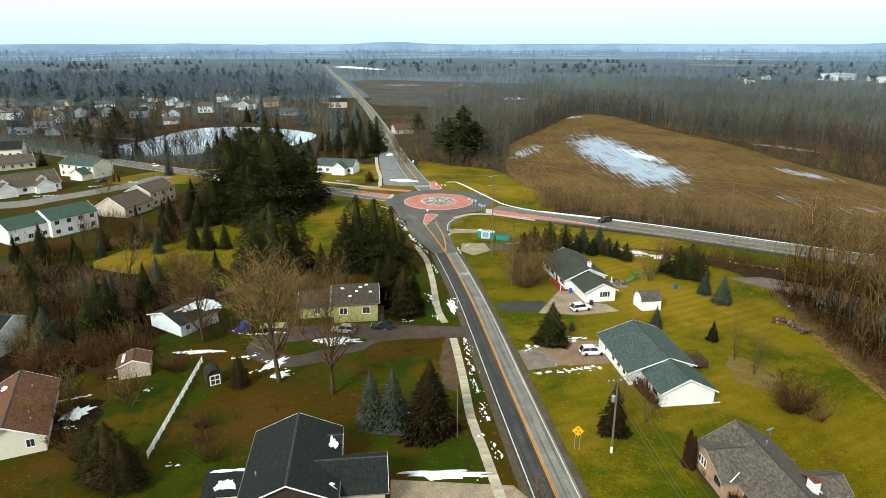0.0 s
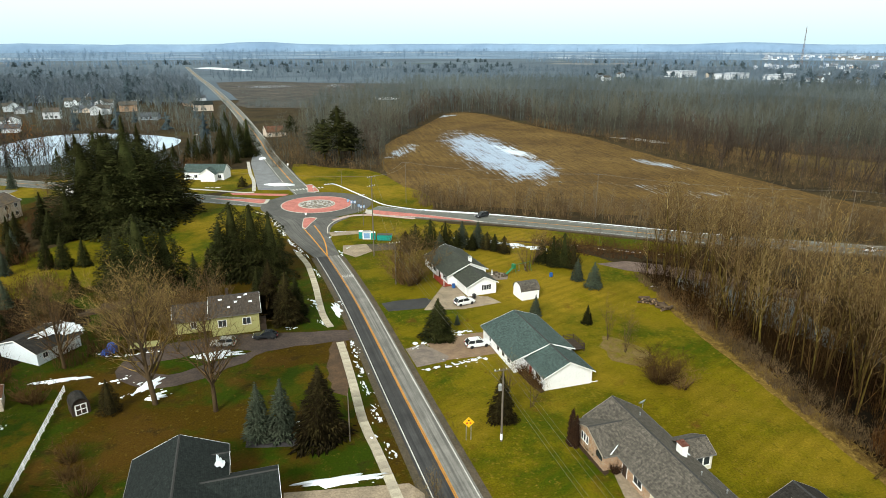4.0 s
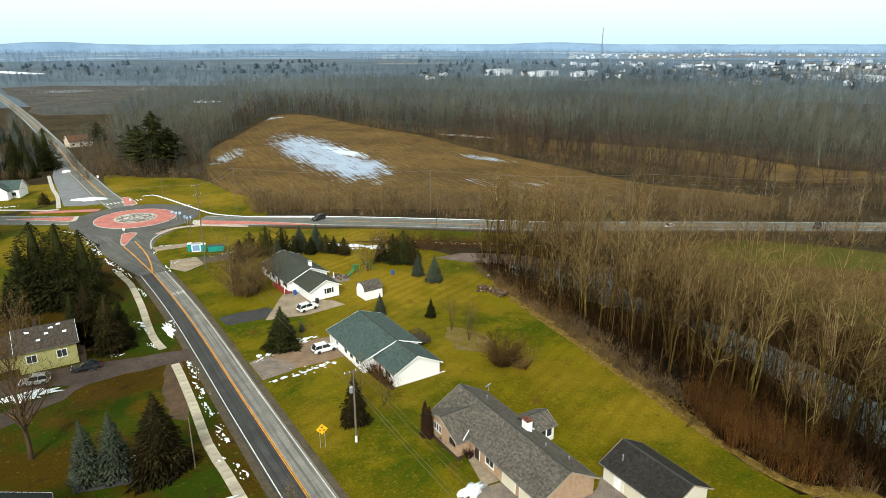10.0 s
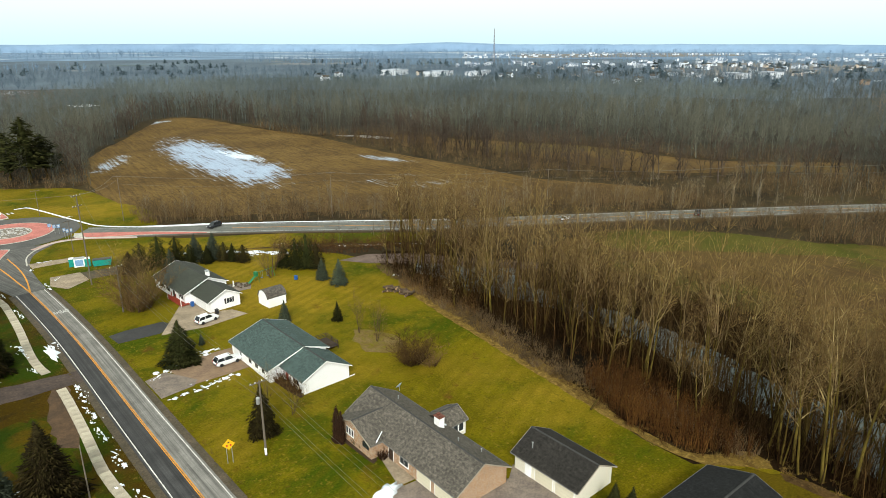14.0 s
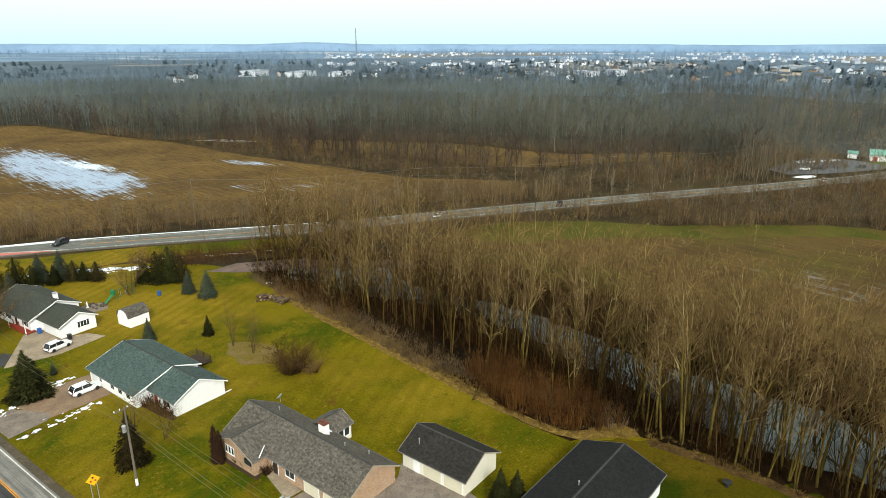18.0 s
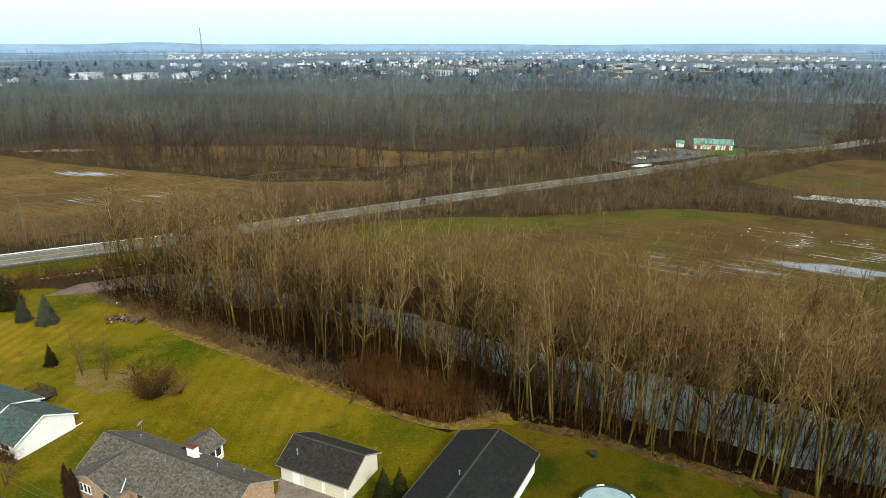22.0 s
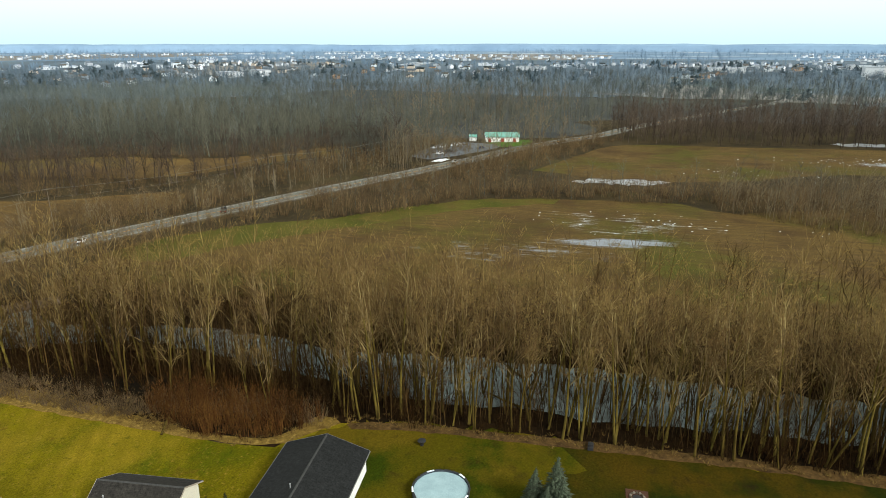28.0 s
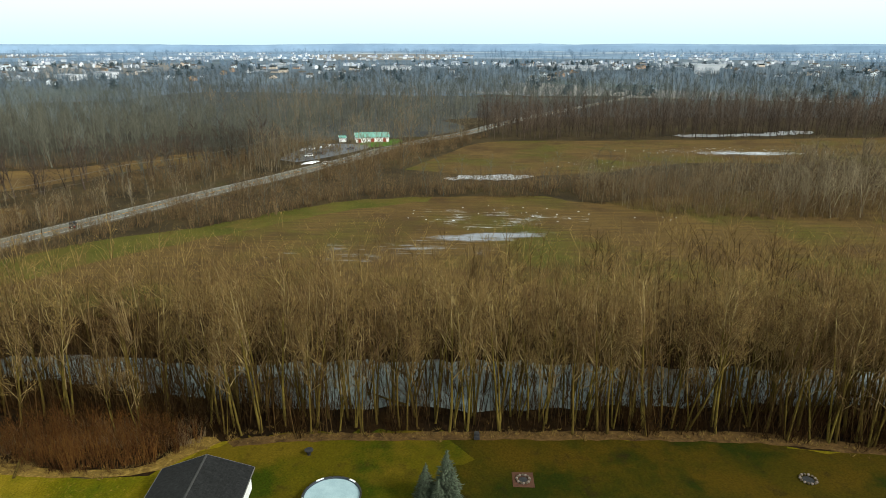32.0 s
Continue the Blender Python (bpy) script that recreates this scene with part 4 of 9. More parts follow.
for x, y, a, b, t, *h in ((-8.6, 180, 4, 1.0, 110), (-7.9, 174, 3, 1.0, 105), (-2.5, 134, 8, 1.5, 100), (-1.3, 124.5, 3, 0.9, 98), (2.1, 130, 7, 1.6, 100, 0.3), (2.4, 133.5, 4, 1.4, 100), (4.5, 111, 7, 1.1, 97), (4.9, 103, 7, 0.9, 97), (5.5, 96, 5, 0.8, 97), (6.4, 88, 5, 1.1, 97), (7.5, 78, 4, 0.9, 100), (5.6, 82, 1.2, 0.7, 97),
                           (-7.4, 122.7, 2.2, 0.8, 10), (-11, 118.6, 1.4, 0.5, 0), (18.5, 111.2, 6, 1.9, 28), (23, 113.4, 7, 1.9, 18), (26.3, 114.2, 4, 0.8, 5), (17.6, 100.6, 3.2, 1.5, 20), (22, 101.6, 4, 1.9, 10), (26, 102.3, 4.5, 1.7, 5), (15.6, 109.2, 2, 0.7, 30),
                           (-20.5, 112.6, 7, 1.9, 8), (-28.1, 100.6, 3.4, 1.3, 30), (-31.1, 104.6, 3.5, 1.6, 0), (-45.5, 108.4, 8, 0.9, 5), (-38, 106, 1.6, 1.0, 0), (-41, 117.2, 3.5, 0.7, -30), (-37, 116.2, 4, 0.7, 0), (-33, 116.8, 4, 0.6, 8), (-35.6, 106.6, 3.5, 1.6, 20), (-55.6, 99.4, 5, 0.4, 30), (-33, 100.8, 2, 1.2, 20), (-0.3, 72.6, 10.5, 1.6, 0, 0.35), (4.6, 72.4, 3, 1.2, 0), (-56.5, 87.4, 3.2, 2.2, 60), (-56, 83.8, 1.8, 0.7, 10), (-60, 92, 6, 0.5, 25), (-49, 94.6, 1.3, 0.8, 0), (-37, 74.5, 2, 0.9, 0),
                           (33.4, 60.6, 3.8, 2.0, 15, 0.7), (-16.4, 263.6, 10.5, 2.6, -12, 0.9), (-27.3, 329, 5, 3, 80, 0.8), (-14.8, 204.5, 9, 0.9, 105), (-12.4, 194, 8, 0.8, 108), (2.0, 186, 2.5, 1.0, 90), (5.2, 191.5, 3.5, 0.6, 0), (6.6, 174.6, 2.5, 0.7, 60), (4.6, 170, 6, 0.5, 100), (-42, 264.5, 6, 1.6, -20), (-47, 262, 4, 1, -20), (15.5, 240, 3, 1, 0), (36, 178, 6, 2, -25), (47, 172, 7, 2.4, -30, 0.4), (53, 168, 5, 2.2, -30, 0.4), (58, 164, 6, 2.4, -30, 0.4), (41, 176, 4, 1.6, -25),
                           (76, 130, 1.2, 0.5, 0), (78, 118, 0.9, 0.4, 0), (99, 24.5, 1.8, 0.7, 20), (98.4, 3, 1.2, 0.5, 0), (83, 156, 3, 1.0, -30), (90, 152, 2, 0.8, -30), (76, 160, 2.5, 0.9, -30), (-150, 237, 9, 1.6, 10), (-128, 262, 5, 1.4, 0), (-170, 232, 7, 1.4, 30), (-140, 254, 5, 1.2, 20), (-21.0, 112.8, 8.5, 3.0, 5, 0.26), (-30.2, 103.6, 5.5, 2.6, 60, 0.26), (-28.4, 99.2, 3.0, 1.6, 20, 0.26), (-57.0, 87.2, 4.4, 2.8, 60, 0.26), (-46, 108.3, 8.5, 1.1, 5, 0.26), (304, 75, 9, 3.5, -30, 0.6), (352, 82, 26, 6, -30, 0.2)):
    snow_heap(x, y, a, b, t, *h)
for x, y, a, b, t in ((66, 167, 3, 0.8, -30), (70, 164.5, 2, 0.7, -25), (80, 158, 3, 0.8, -30), (86, 154.6, 2.5, 0.7, -30), (95, 149, 2.5, 0.7, -30), (101, 145, 2, 0.6, -32), (62, 171, 3, 0.9, -28), (40, 171, 5, 1.2, 5), (47, 168.5, 4, 1.2, -20), (53, 165.5, 3, 1.0, -20), (-2.0, 155, 6, 0.7, 104), (-4.6, 169, 4, 0.6, 104), (-6.6, 175, 5, 0.8, 104), (-9.4, 183, 7, 0.8, 106), (-12.4, 194, 7, 0.8, 106)):
    snow_heap(x, y, a, b, t)
for x, y, a, b, n in ((345, -140, 9, 42, 150), (210, -8, 10, 34, 36), (300, -80, 12, 40, 30)):
    for _ in range(n):
        snow_bit(crumbs, x + rnd.gauss(0, a * 0.6), y + rnd.gauss(0, b * 0.6), rnd.uniform(0.25, 0.8), rnd.uniform(0.15, 0.4), rnd.uniform(70, 110), 0.04)
thing("melting_snow", "ragged remains of melting snow on verges and lawns", "snow", (0, 0, 0.06), kind="stuff", geo=crumbs, material=SNOW, smooth=True)
band("snow_edge", smooth_line([(1.5, 262), (5, 262.5), (8, 257), (14, 242), (18, 232), (22, 223), (30, 215.5), (40, 209.5), (60, 200)], 3), -0.32, 0.28, 0.16, SNOW, "white line of ploughed snow round the kerb", "snow", thick=0.14)


def island(outline, label, z=0.2):
    isl = thing("traffic_island", label, "traffic island", group="traffic islands")
    cx, cy = sum(p[0] for p in outline) / len(outline), sum(p[1] for p in outline) / len(outline)
    sheet("kerb", outline, z - 0.03, KERB, "", "kerb", thick=z - 0.05, step=1.5, parent=isl)
    sheet("paving", [(cx + (x - cx) * 0.86, cy + (y - cy) * 0.90) for x, y in outline], z, REDPAVE, "red stamped paving", "paving", thick=0.1, step=1.5, parent=isl)


island([(-5.9, 209.5), (-6.3, 203), (-6.2, 197.4), (-5.2, 196.4), (-3.6, 202), (-1.6, 209), (-3.6, 210.2)], "red-paved splitter island with a pale kerb")
island([(-5.9, 262), (-3.5, 263), (-1.6, 256), (-0.5, 249.2), (-2.6, 248.2), (-4.8, 248.6), (-5.0, 255)], "red-paved splitter island before the crossing")
island([(15.0, 217), (15.2, 211), (24, 206.6), (32, 203.4), (42, 198.2), (51, 193.9), (42, 200.6), (32.4, 207)], "long red-paved splitter island")
island([(-18.5, 238.8), (-20, 232.5), (-29, 238), (-40, 244.4), (-30, 241.6)], "red-paved splitter island to the west")
sheet("paving", [(-12, 247), (-24, 250), (-34, 252.5), (-33, 250), (-22, 246.6), (-13, 244)], 0.13, REDPAVE, "red paved strip at the western exit", "paving", thick=0.1, step=3)
sheet("paving", [(3, 205.5), (9, 210.5), (18, 210), (30, 203), (29, 201.6), (17, 208.4), (9.5, 208.8), (4.4, 204)], 0.14, mat("pink_concrete", (0.42, 0.28, 0.25), (0.34, 0.23, 0.20), 0.5, 0.85), "pinkish paved kerb strip at the roundabout", "paving", thick=0.1, step=2)
band("kerb", smooth_line([(1.2, 190), (1.6, 198), (4.2, 204.4), (9.2, 209.2), (18, 208.6), (30, 201.8)], 2), 0.0, 0.35, 0.2, KERB, "pale concrete kerb", "kerb", thick=0.18)
band("kerb", smooth_line([(-10.8, 190), (-13.4, 203), (-17.5, 215), (-22, 221)], 2), -0.35, 0.0, 0.2, KERB, "pale concrete kerb", "kerb", thick=0.18)
for x in range(10):
    q = Geo()
    q.box(-0.3, 0.3, -1.3, 1.3, 0, 0.006)
    part("crossing_bar", q, WHITE, nm).matrix_basis = pose(-10.2 + 1.22 * x, 253.6 + 0.3 * x, 0.094, 0, 0, 14)
# yellow lines that part round the southern island
for pts in ([(0.8, 168), (-1.4, 178), (-3.4, 187), (-5.6, 196)], [(0.8, 168), (0.6, 178), (-0.4, 188), (-2.6, 200)]):
    band("centre_line", smooth_line(pts, 2), -0.16, 0.16, 0.1, YELLOW, thick=0.004, parent=marks)
txt = bpy.data.curves.new("word", "FONT")
txt.body, txt.size, txt.align_x, txt.space_character = "AHEAD", 1.0, "CENTER", 1.1
word = bpy.data.objects.new("word", txt)
scene.collection.objects.link(word)
bpy.context.view_layer.update()
wme = bpy.data.meshes.new_from_object(word.evaluated_get(bpy.context.evaluated_depsgraph_get()))
bpy.data.objects.remove(word)
wme.materials.append(WHITE)
wo_ = part("painted_word", wme, None, marks, "white painted word AHEAD")
wo_.matrix_basis = pose(5.55, 150.3, 0.105, 0, 0, 8) @ Matrix.Diagonal((0.85, 2.6, 1, 1))

# drives
sheet("driveway", [(15.0, 101.5), (14.0, 109), (17.5, 110.5), (21.5, 104.5), (20.5, 102.8)], 0.095, CONCRETE_D, "cracked grey concrete drive apron", "driveway", step=99)
sheet("driveway", [(20.8, 103.2), (18.2, 110.4), (25.2, 113.2), (31, 113.4), (32.3, 104.2), (27, 103.6)], 0.085, mat("brown_concrete", (0.22, 0.145, 0.09), (0.16, 0.105, 0.07), 0.4, 0.9, grit=0.5), "brown-stained concrete drive", "driveway", step=99)
sheet("driveway", [(11.8, 132), (12.8, 127.4), (20.4, 127.6), (24, 130.5), (22, 133.4), (15, 133)], 0.085, ASPHALT_NEW, "dark asphalt drive", "driveway", step=99)
sheet("driveway", [(20.4, 126.6), (29, 125.6), (38, 127.6), (36, 131.6), (31, 133), (30.4, 141), (27.5, 141), (24.4, 134.6), (22.4, 130.6)], 0.09, CONCRETE, "pale concrete drive before the garage", "driveway", step=99)
sheet("driveway", [(34.2, 60.8), (38.4, 60.6), (40, 40), (52, 40), (52.5, 46), (50.6, 56), (48.2, 54), (38, 52.5), (30, 50), (18.5, 47), (18.2, 53), (30, 58)], 0.085, CONCRETE_D, "stained concrete drive between house and garage", "driveway", step=99)
sheet("path", [(35.4, 61), (36.8, 69), (38.4, 69), (38.2, 61)], 0.11, CONCRETE, "concrete path to the porch", "path", step=2)
sheet("driveway", [(6.2, 119.6), (5.8, 115.2), (-9, 114), (-15.3, 109.6), (-22.7, 104), (-30.6, 103), (-37.5, 110), (-35, 117), (-29.6, 120), (-14, 121.5), (-6, 120.2)], 0.08, mat("dark_wet_gravel", (0.070, 0.048, 0.038), (0.042, 0.030, 0.025), 0.3, 0.9, grit=0.6), "brown gravel drive looping to the yellow house", "driveway", wobble=0.4, step=2.5)
sheet("lawn", [(-14, 113.4), (-20, 110.8), (-28, 107), (-32, 111), (-24, 114.4), (-17, 115)], 0.095, LAWN2, "grass island inside the drive loop", "lawn", wobble=0.3, step=2.5)
sheet("driveway", [(-6.9, 71.6), (9.2, 70.4), (10.8, 68), (10.6, 64), (-6.4, 63.5)], 0.09, CONCRETE, "wide pale concrete drive", "driveway", step=99)
sheet("driveway", [(1.7, 191.5), (11, 191.4), (12, 188), (2.4, 187)], 0.09, CONCRETE, "pale concrete apron", "driveway", step=99)
sheet("driveway", [(5.4, 176.8), (12, 177), (13.2, 170), (8.2, 165.6), (5, 170)], 0.09, CONCRETE, "pale concrete apron", "driveway", step=99)
sheet("driveway", [(12, 176.6), (20, 176.6), (21, 170.4), (13.2, 170.2)], 0.085, GRAVEL, "gravel yard beside the containers", "driveway", step=99)
sheet("parking_lot", [(306, 82), (318, 72), (338, 60), (356, 54), (366, 66), (362, 86), (334, 92), (312, 92)], 0.08, mat_asphalt("wet_lot_asphalt", (0.085, 0.092, 0.105)), "grey parking lot beside the highway", "parking lot", step=6)
sheet("lawn", [(352, 56), (368, 62), (380, 50), (386, 40), (370, 38), (358, 46)], 0.07, mat_ground("bright_grass", [(0.05, 0.12, 0.015), ((0.08, 0.11, 0.02), 0.1, 0.4, 0.6)]), "bright green grass round the market barn", "lawn", step=5)
sheet("street", [(-262, 224), (-168, 226), (-148, 236), (-131, 258), (-124, 276), (-116, 274), (-124, 252), (-140, 230), (-160, 216), (-262, 212)], 0.08, ASPHALT_OLD, "quiet street between the townhouses", "street", step=5)

sheet("dirt_strip", [(3.0, 116), (1.0, 116.2), (-0.6, 106), (0.2, 96), (2.4, 94), (3.2, 104)], 0.07, mat("trodden_soil", (0.085, 0.048, 0.024), (0.050, 0.030, 0.016), 0.4, 0.95, grit=0.5), "strip of bare brown soil by the footpath", "soil", wobble=0.3, step=1.5)
PALEPATH = mat("pale_footpath", (0.46, 0.44, 0.40), (0.36, 0.34, 0.31), 0.5, 0.9, grit=0.4)
band("footpath", smooth_line([(-75, 277), (-54.2, 265.4), (-40.2, 258.6), (-29, 252.6), (-25.2, 252.4)], 3), -0.8, 0.8, 0.11, PALEPATH, "pale concrete footpath by the western road", "footpath")
band("footpath", smooth_line([(-25.4, 254.5), (-27.2, 275), (-30.0, 292), (-33.6, 322)], 3), -0.7, 0.7, 0.115, PALEPATH, "pale concrete footpath beside the disused pavement", "footpath")

# ---- houses ----
SHINGLE_GREEN = mat_shingle("green_grey_shingles", (0.060, 0.088, 0.082), (0.044, 0.068, 0.064))
SHINGLE_MOSS = mat_shingle("dark_moss_shingles", (0.052, 0.056, 0.044), (0.038, 0.042, 0.034))
SHINGLE_GREY = mat_shingle("grey_brown_shingles", (0.110, 0.096, 0.080), (0.070, 0.062, 0.052))
SHINGLE_DARK = mat_shingle("charcoal_shingles", (0.027, 0.024, 0.021), (0.018, 0.016, 0.014))
SHINGLE_BLACK = mat_shingle("black_shingles", (0.0145, 0.0150, 0.0155), (0.0095, 0.0098, 0.0100))
SHINGLE_BLUE = mat_shingle("slate_shingles", (0.015, 0.0195, 0.018), (0.010, 0.0135, 0.013))
SHINGLE_BROWN = mat_shingle("brown_shingles", (0.135, 0.060, 0.034), (0.105, 0.048, 0.028))
SHINGLE_TAN = mat_shingle("taupe_shingles", (0.100, 0.078, 0.060), (0.076, 0.060, 0.047))
SHINGLE_TEAL = mat_shingle("teal_shingles", (0.050, 0.085, 0.070), (0.038, 0.066, 0.055))
SHINGLE_UMBER = mat_shingle("umber_shingles", (0.066, 0.053, 0.043), (0.044, 0.036, 0.030))
RIDGE = mat("dark_ridge_shingles", (0.030, 0.030, 0.030), (0.045, 0.044, 0.042), 2.0, 0.9)
SIDING_WHITE = mat_boards("white_lap_siding", (0.93, 0.94, 0.95), 0.15)
SIDING_CREAM = mat_boards("cream_lap_siding", (0.80, 0.76, 0.64), 0.15)
SIDING_TAN = mat_boards("tan_lap_siding", (0.58, 0.49, 0.40), 0.15)
SIDING_YELLOW = mat_boards("pale_yellow_siding", (0.40, 0.38, 0.15), 0.15)
SIDING_BLUE = mat_boards("pale_blue_siding", (0.74, 0.81, 0.87), 0.15)
METAL_WHITE = mat_boards("white_ribbed_metal", (0.86, 0.87, 0.87), 0.3, 0)
BRICK = mat_brick("tan_brick", (0.36, 0.20, 0.095), (0.27, 0.145, 0.07))
TRIM = mat("white_trim", (0.88, 0.88, 0.87), (0.80, 0.80, 0.79), 1.0, 0.55, grit=0.1)
GUTTER = mat("dull_gutter_metal", (0.16, 0.155, 0.145), (0.11, 0.105, 0.10), 1.0, 0.6, grit=0.2)
TAN_TRIM = mat("weathered_tan_trim", (0.34, 0.29, 0.23), (0.26, 0.22, 0.17), 1.0, 0.7, grit=0.2)
GLASS = mat("window_glass", (0.020, 0.026, 0.030), (0.035, 0.042, 0.048), 0.5, 0.08, grit=0.0)
DARKWOOD = mat("dark_brown_panel", (0.045, 0.028, 0.018), (0.03, 0.02, 0.014), 1.0, 0.8)
REDWOOD = mat("red_stained_wood", (0.30, 0.045, 0.022), (0.20, 0.03, 0.016), 1.5, 0.8)
GREYMETAL = mat("galvanised_metal", (0.45, 0.46, 0.47), (0.34, 0.35, 0.36), 2.0, 0.45, metal=0.6)
GARAGE = mat_boards("cream_garage_door", (0.66, 0.61, 0.47), 0.5)
GARAGE_W = mat_boards("white_garage_door", (0.78, 0.78, 0.78), 0.5)
BLACK = mat("black_plastic", (0.02, 0.02, 0.022), (0.03, 0.03, 0.032), 2.0, 0.5)


def at_axis(axis, u, v, z):
    return (u, v, z) if axis == "y" else (v, u, z)


def gable(home, x0, x1, y0, y1, h, top, wall, roof, rx=None, axis="y", over=0.45, ends=(True, True), trim=None, sides=(True, True), thick=0.16, ends_wall=None):
    """One gabled block of a house in its own frame: walls, gable ends, two roof slopes, ridge cap and white boards. The ridge runs along axis at rx; top is its height, h the lower wall's."""
    trim = trim or TRIM
    rx = (x0 + x1) / 2 if rx is None else rx
    run = max(rx - x0, x1 - rx)
    slope = (top - h) / run
    flip = axis == "x"
    pt = lambda u, v, z: at_axis(axis, u, v, z)
    hz = lambda x: top - slope * abs(x - rx)

    def solid(us, y_a, y_b):
        q = Geo()
        n = len(us)
        vs = [pt(u, y, z) for y in (y_a, y_b) for u, z in us]
        fs = [tuple(range(n)), tuple(range(n, 2 * n))[::-1]] + [(i, n + i, n + (i + 1) % n, (i + 1) % n) for i in range(n)]
        return q.add(vs, fs)

    t = 0.18
    for on, xa, xb in ((sides[0], x0, x0 + t), (sides[1], x1 - t, x1)):
        if on:
            z = min(hz(xa), hz(xb)) - 0.02
            part("wall", solid([(xa, 0), (xb, 0), (xb, z), (xa, z)], y0 + t, y1 - t), wall, home)
    for on, ya, yb in ((ends[0], y0, y0 + t), (ends[1], y1 - t, y1)):
        if on:
            part("gable_wall", solid([(x0, 0), (x1, 0), (x1, hz(x1) - 0.02), (rx, top - 0.02), (x0, hz(x0) - 0.02)], ya, yb), ends_wall or wall, home)
    oe = over
    for xa in (x0 - oe, x1 + oe):
        za = hz(xa)
        q = Geo()
        vs = [pt(rx, y0 - oe, top + thick), pt(rx, y1 + oe, top + thick), pt(xa, y1 + oe, za + thick), pt(xa, y0 - oe, za + thick), pt(rx, y0 - oe, top), pt(rx, y1 + oe, top), pt(xa, y1 + oe, za), pt(xa, y0 - oe, za)]
        q.add(vs, [(0, 1, 2, 3), (7, 6, 5, 4), (0, 3, 7, 4), (1, 5, 6, 2), (3, 2, 6, 7), (0, 4, 5, 1)])
        part("roof_slope", q, roof, home)
        s = 1 if xa > rx else -1
        b = Geo()
        vs = [pt(xa + d, y, z) for y in (y0 - oe, y1 + oe) for d, z in ((0.004 * s, za + 0.0), (0.10 * s, za + 0.02), (0.10 * s, za + thick - 0.05), (0.004 * s, za + thick - 0.05))]
        part("gutter", b.add(vs, [(0, 1, 2, 3), (7, 6, 5, 4), (0, 4, 5, 1), (1, 5, 6, 2), (2, 6, 7, 3), (3, 7, 4, 0)]), GUTTER, home)
        for on, yy, e in ((ends[0], y0 - oe, -0.05), (ends[1], y1 + oe, 0.05)):
            if on:
                c = Geo()
                vs = [pt(x, y, z + d) for y in (yy + 0.003 * (1 if e > 0 else -1), yy + e) for x, z in ((rx, top), (xa, za)) for d in (-0.02, thick + 0.01)]
                part("rake_board", c.add(vs, [(0, 2, 3, 1), (4, 5, 7, 6), (0, 4, 6, 2), (1, 3, 7, 5), (0, 1, 5, 4), (2, 6, 7, 3)]), trim, home)
    cap = Geo()
    vs = [pt(rx + d, y, z) for y in (y0 - oe - 0.01, y1 + oe + 0.01) for d, z in ((-0.16, top + thick - 0.16 * slope + 0.012), (0, top + thick + 0.035), (0.16, top + thick - 0.16 * slope + 0.012))]
    part("ridge_cap", cap.add(vs, [(0, 1, 4, 3), (1, 2, 5, 4), (0, 2, 1), (3, 4, 5), (0, 3, 5, 2)]), RIDGE, home, "dark ridge cap")
    return slope


def window(home, face, u, z, w, h, at, panes=2, frame=None, shutters=None):
    """A window on a wall: face is w, e (wall at x) or s, n (wall at y), u its middle along the wall, at the wall's outer plane."""
    frame = frame or TRIM
    s = {"w": -1, "s": -1, "e": 1, "n": 1}[face]
    put = (lambda a, d, c: (at + d * s, a, c)) if face in "we" else (lambda a, d, c: (a, at + d * s, c))

    def bx(a0, a1, d0, d1, c0, c1):
        q = Geo()
        return q.add([put(a, d, c) for c in (c0, c1) for d in (d0, d1) for a in (a0, a1)], [(0, 2, 3, 1), (4, 5, 7, 6), (0, 1, 5, 4), (2, 6, 7, 3), (0, 4, 6, 2), (1, 3, 7, 5)])

    f = part("window", bx(u - w / 2 - 0.09, u + w / 2 + 0.09, -0.02, 0.03, z - 0.09, z + h + 0.09), frame, home)
    pw = w / panes
    for i in range(panes):
        a = u - w / 2 + pw * i
        part("pane", bx(a + 0.03, a + pw - 0.03, 0.032, 0.045, z, z + h), GLASS, f, "dark window glass")
    part("sill", bx(u - w / 2 - 0.13, u + w / 2 + 0.13, 0.03, 0.1, z - 0.13, z - 0.08), frame, f)
    if shutters:
        for d in (-1, 1):
            c = u + d * (w / 2 + 0.3)
            part("shutter", bx(c - 0.2, c + 0.2, 0.0, 0.05, z - 0.05, z + h + 0.05), shutters, home, "dark shutter")
    return f


def door(home, face, u, w, h, at, material, name="door", label=""):
    s = {"w": -1, "s": -1, "e": 1, "n": 1}[face]
    put = (lambda a, d, c: (at + d * s, a, c)) if face in "we" else (lambda a, d, c: (a, at + d * s, c))

    def bx(a0, a1, d0, d1, c0, c1):
        q = Geo()
        return q.add([put(a, d, c) for c in (c0, c1) for d in (d0, d1) for a in (a0, a1)], [(0, 2, 3, 1), (4, 5, 7, 6), (0, 1, 5, 4), (2, 6, 7, 3), (0, 4, 6, 2), (1, 3, 7, 5)])

    part("door_frame", bx(u - w / 2 - 0.12, u + w / 2 + 0.12, -0.02, 0.02, 0.02, h + 0.12), TRIM, home)
    return part(name, bx(u - w / 2, u + w / 2, 0.022, 0.05, 0.05, h), material, home, label)


def vent(home, x, y, z, h=0.5):
    q = Geo()
    q.lathe([(0.07, 0), (0.07, h), (0.11, h), (0.11, h + 0.1)], 8, (x, y, z - 0.25))
    part("vent_pipe", q, GREYMETAL, home)


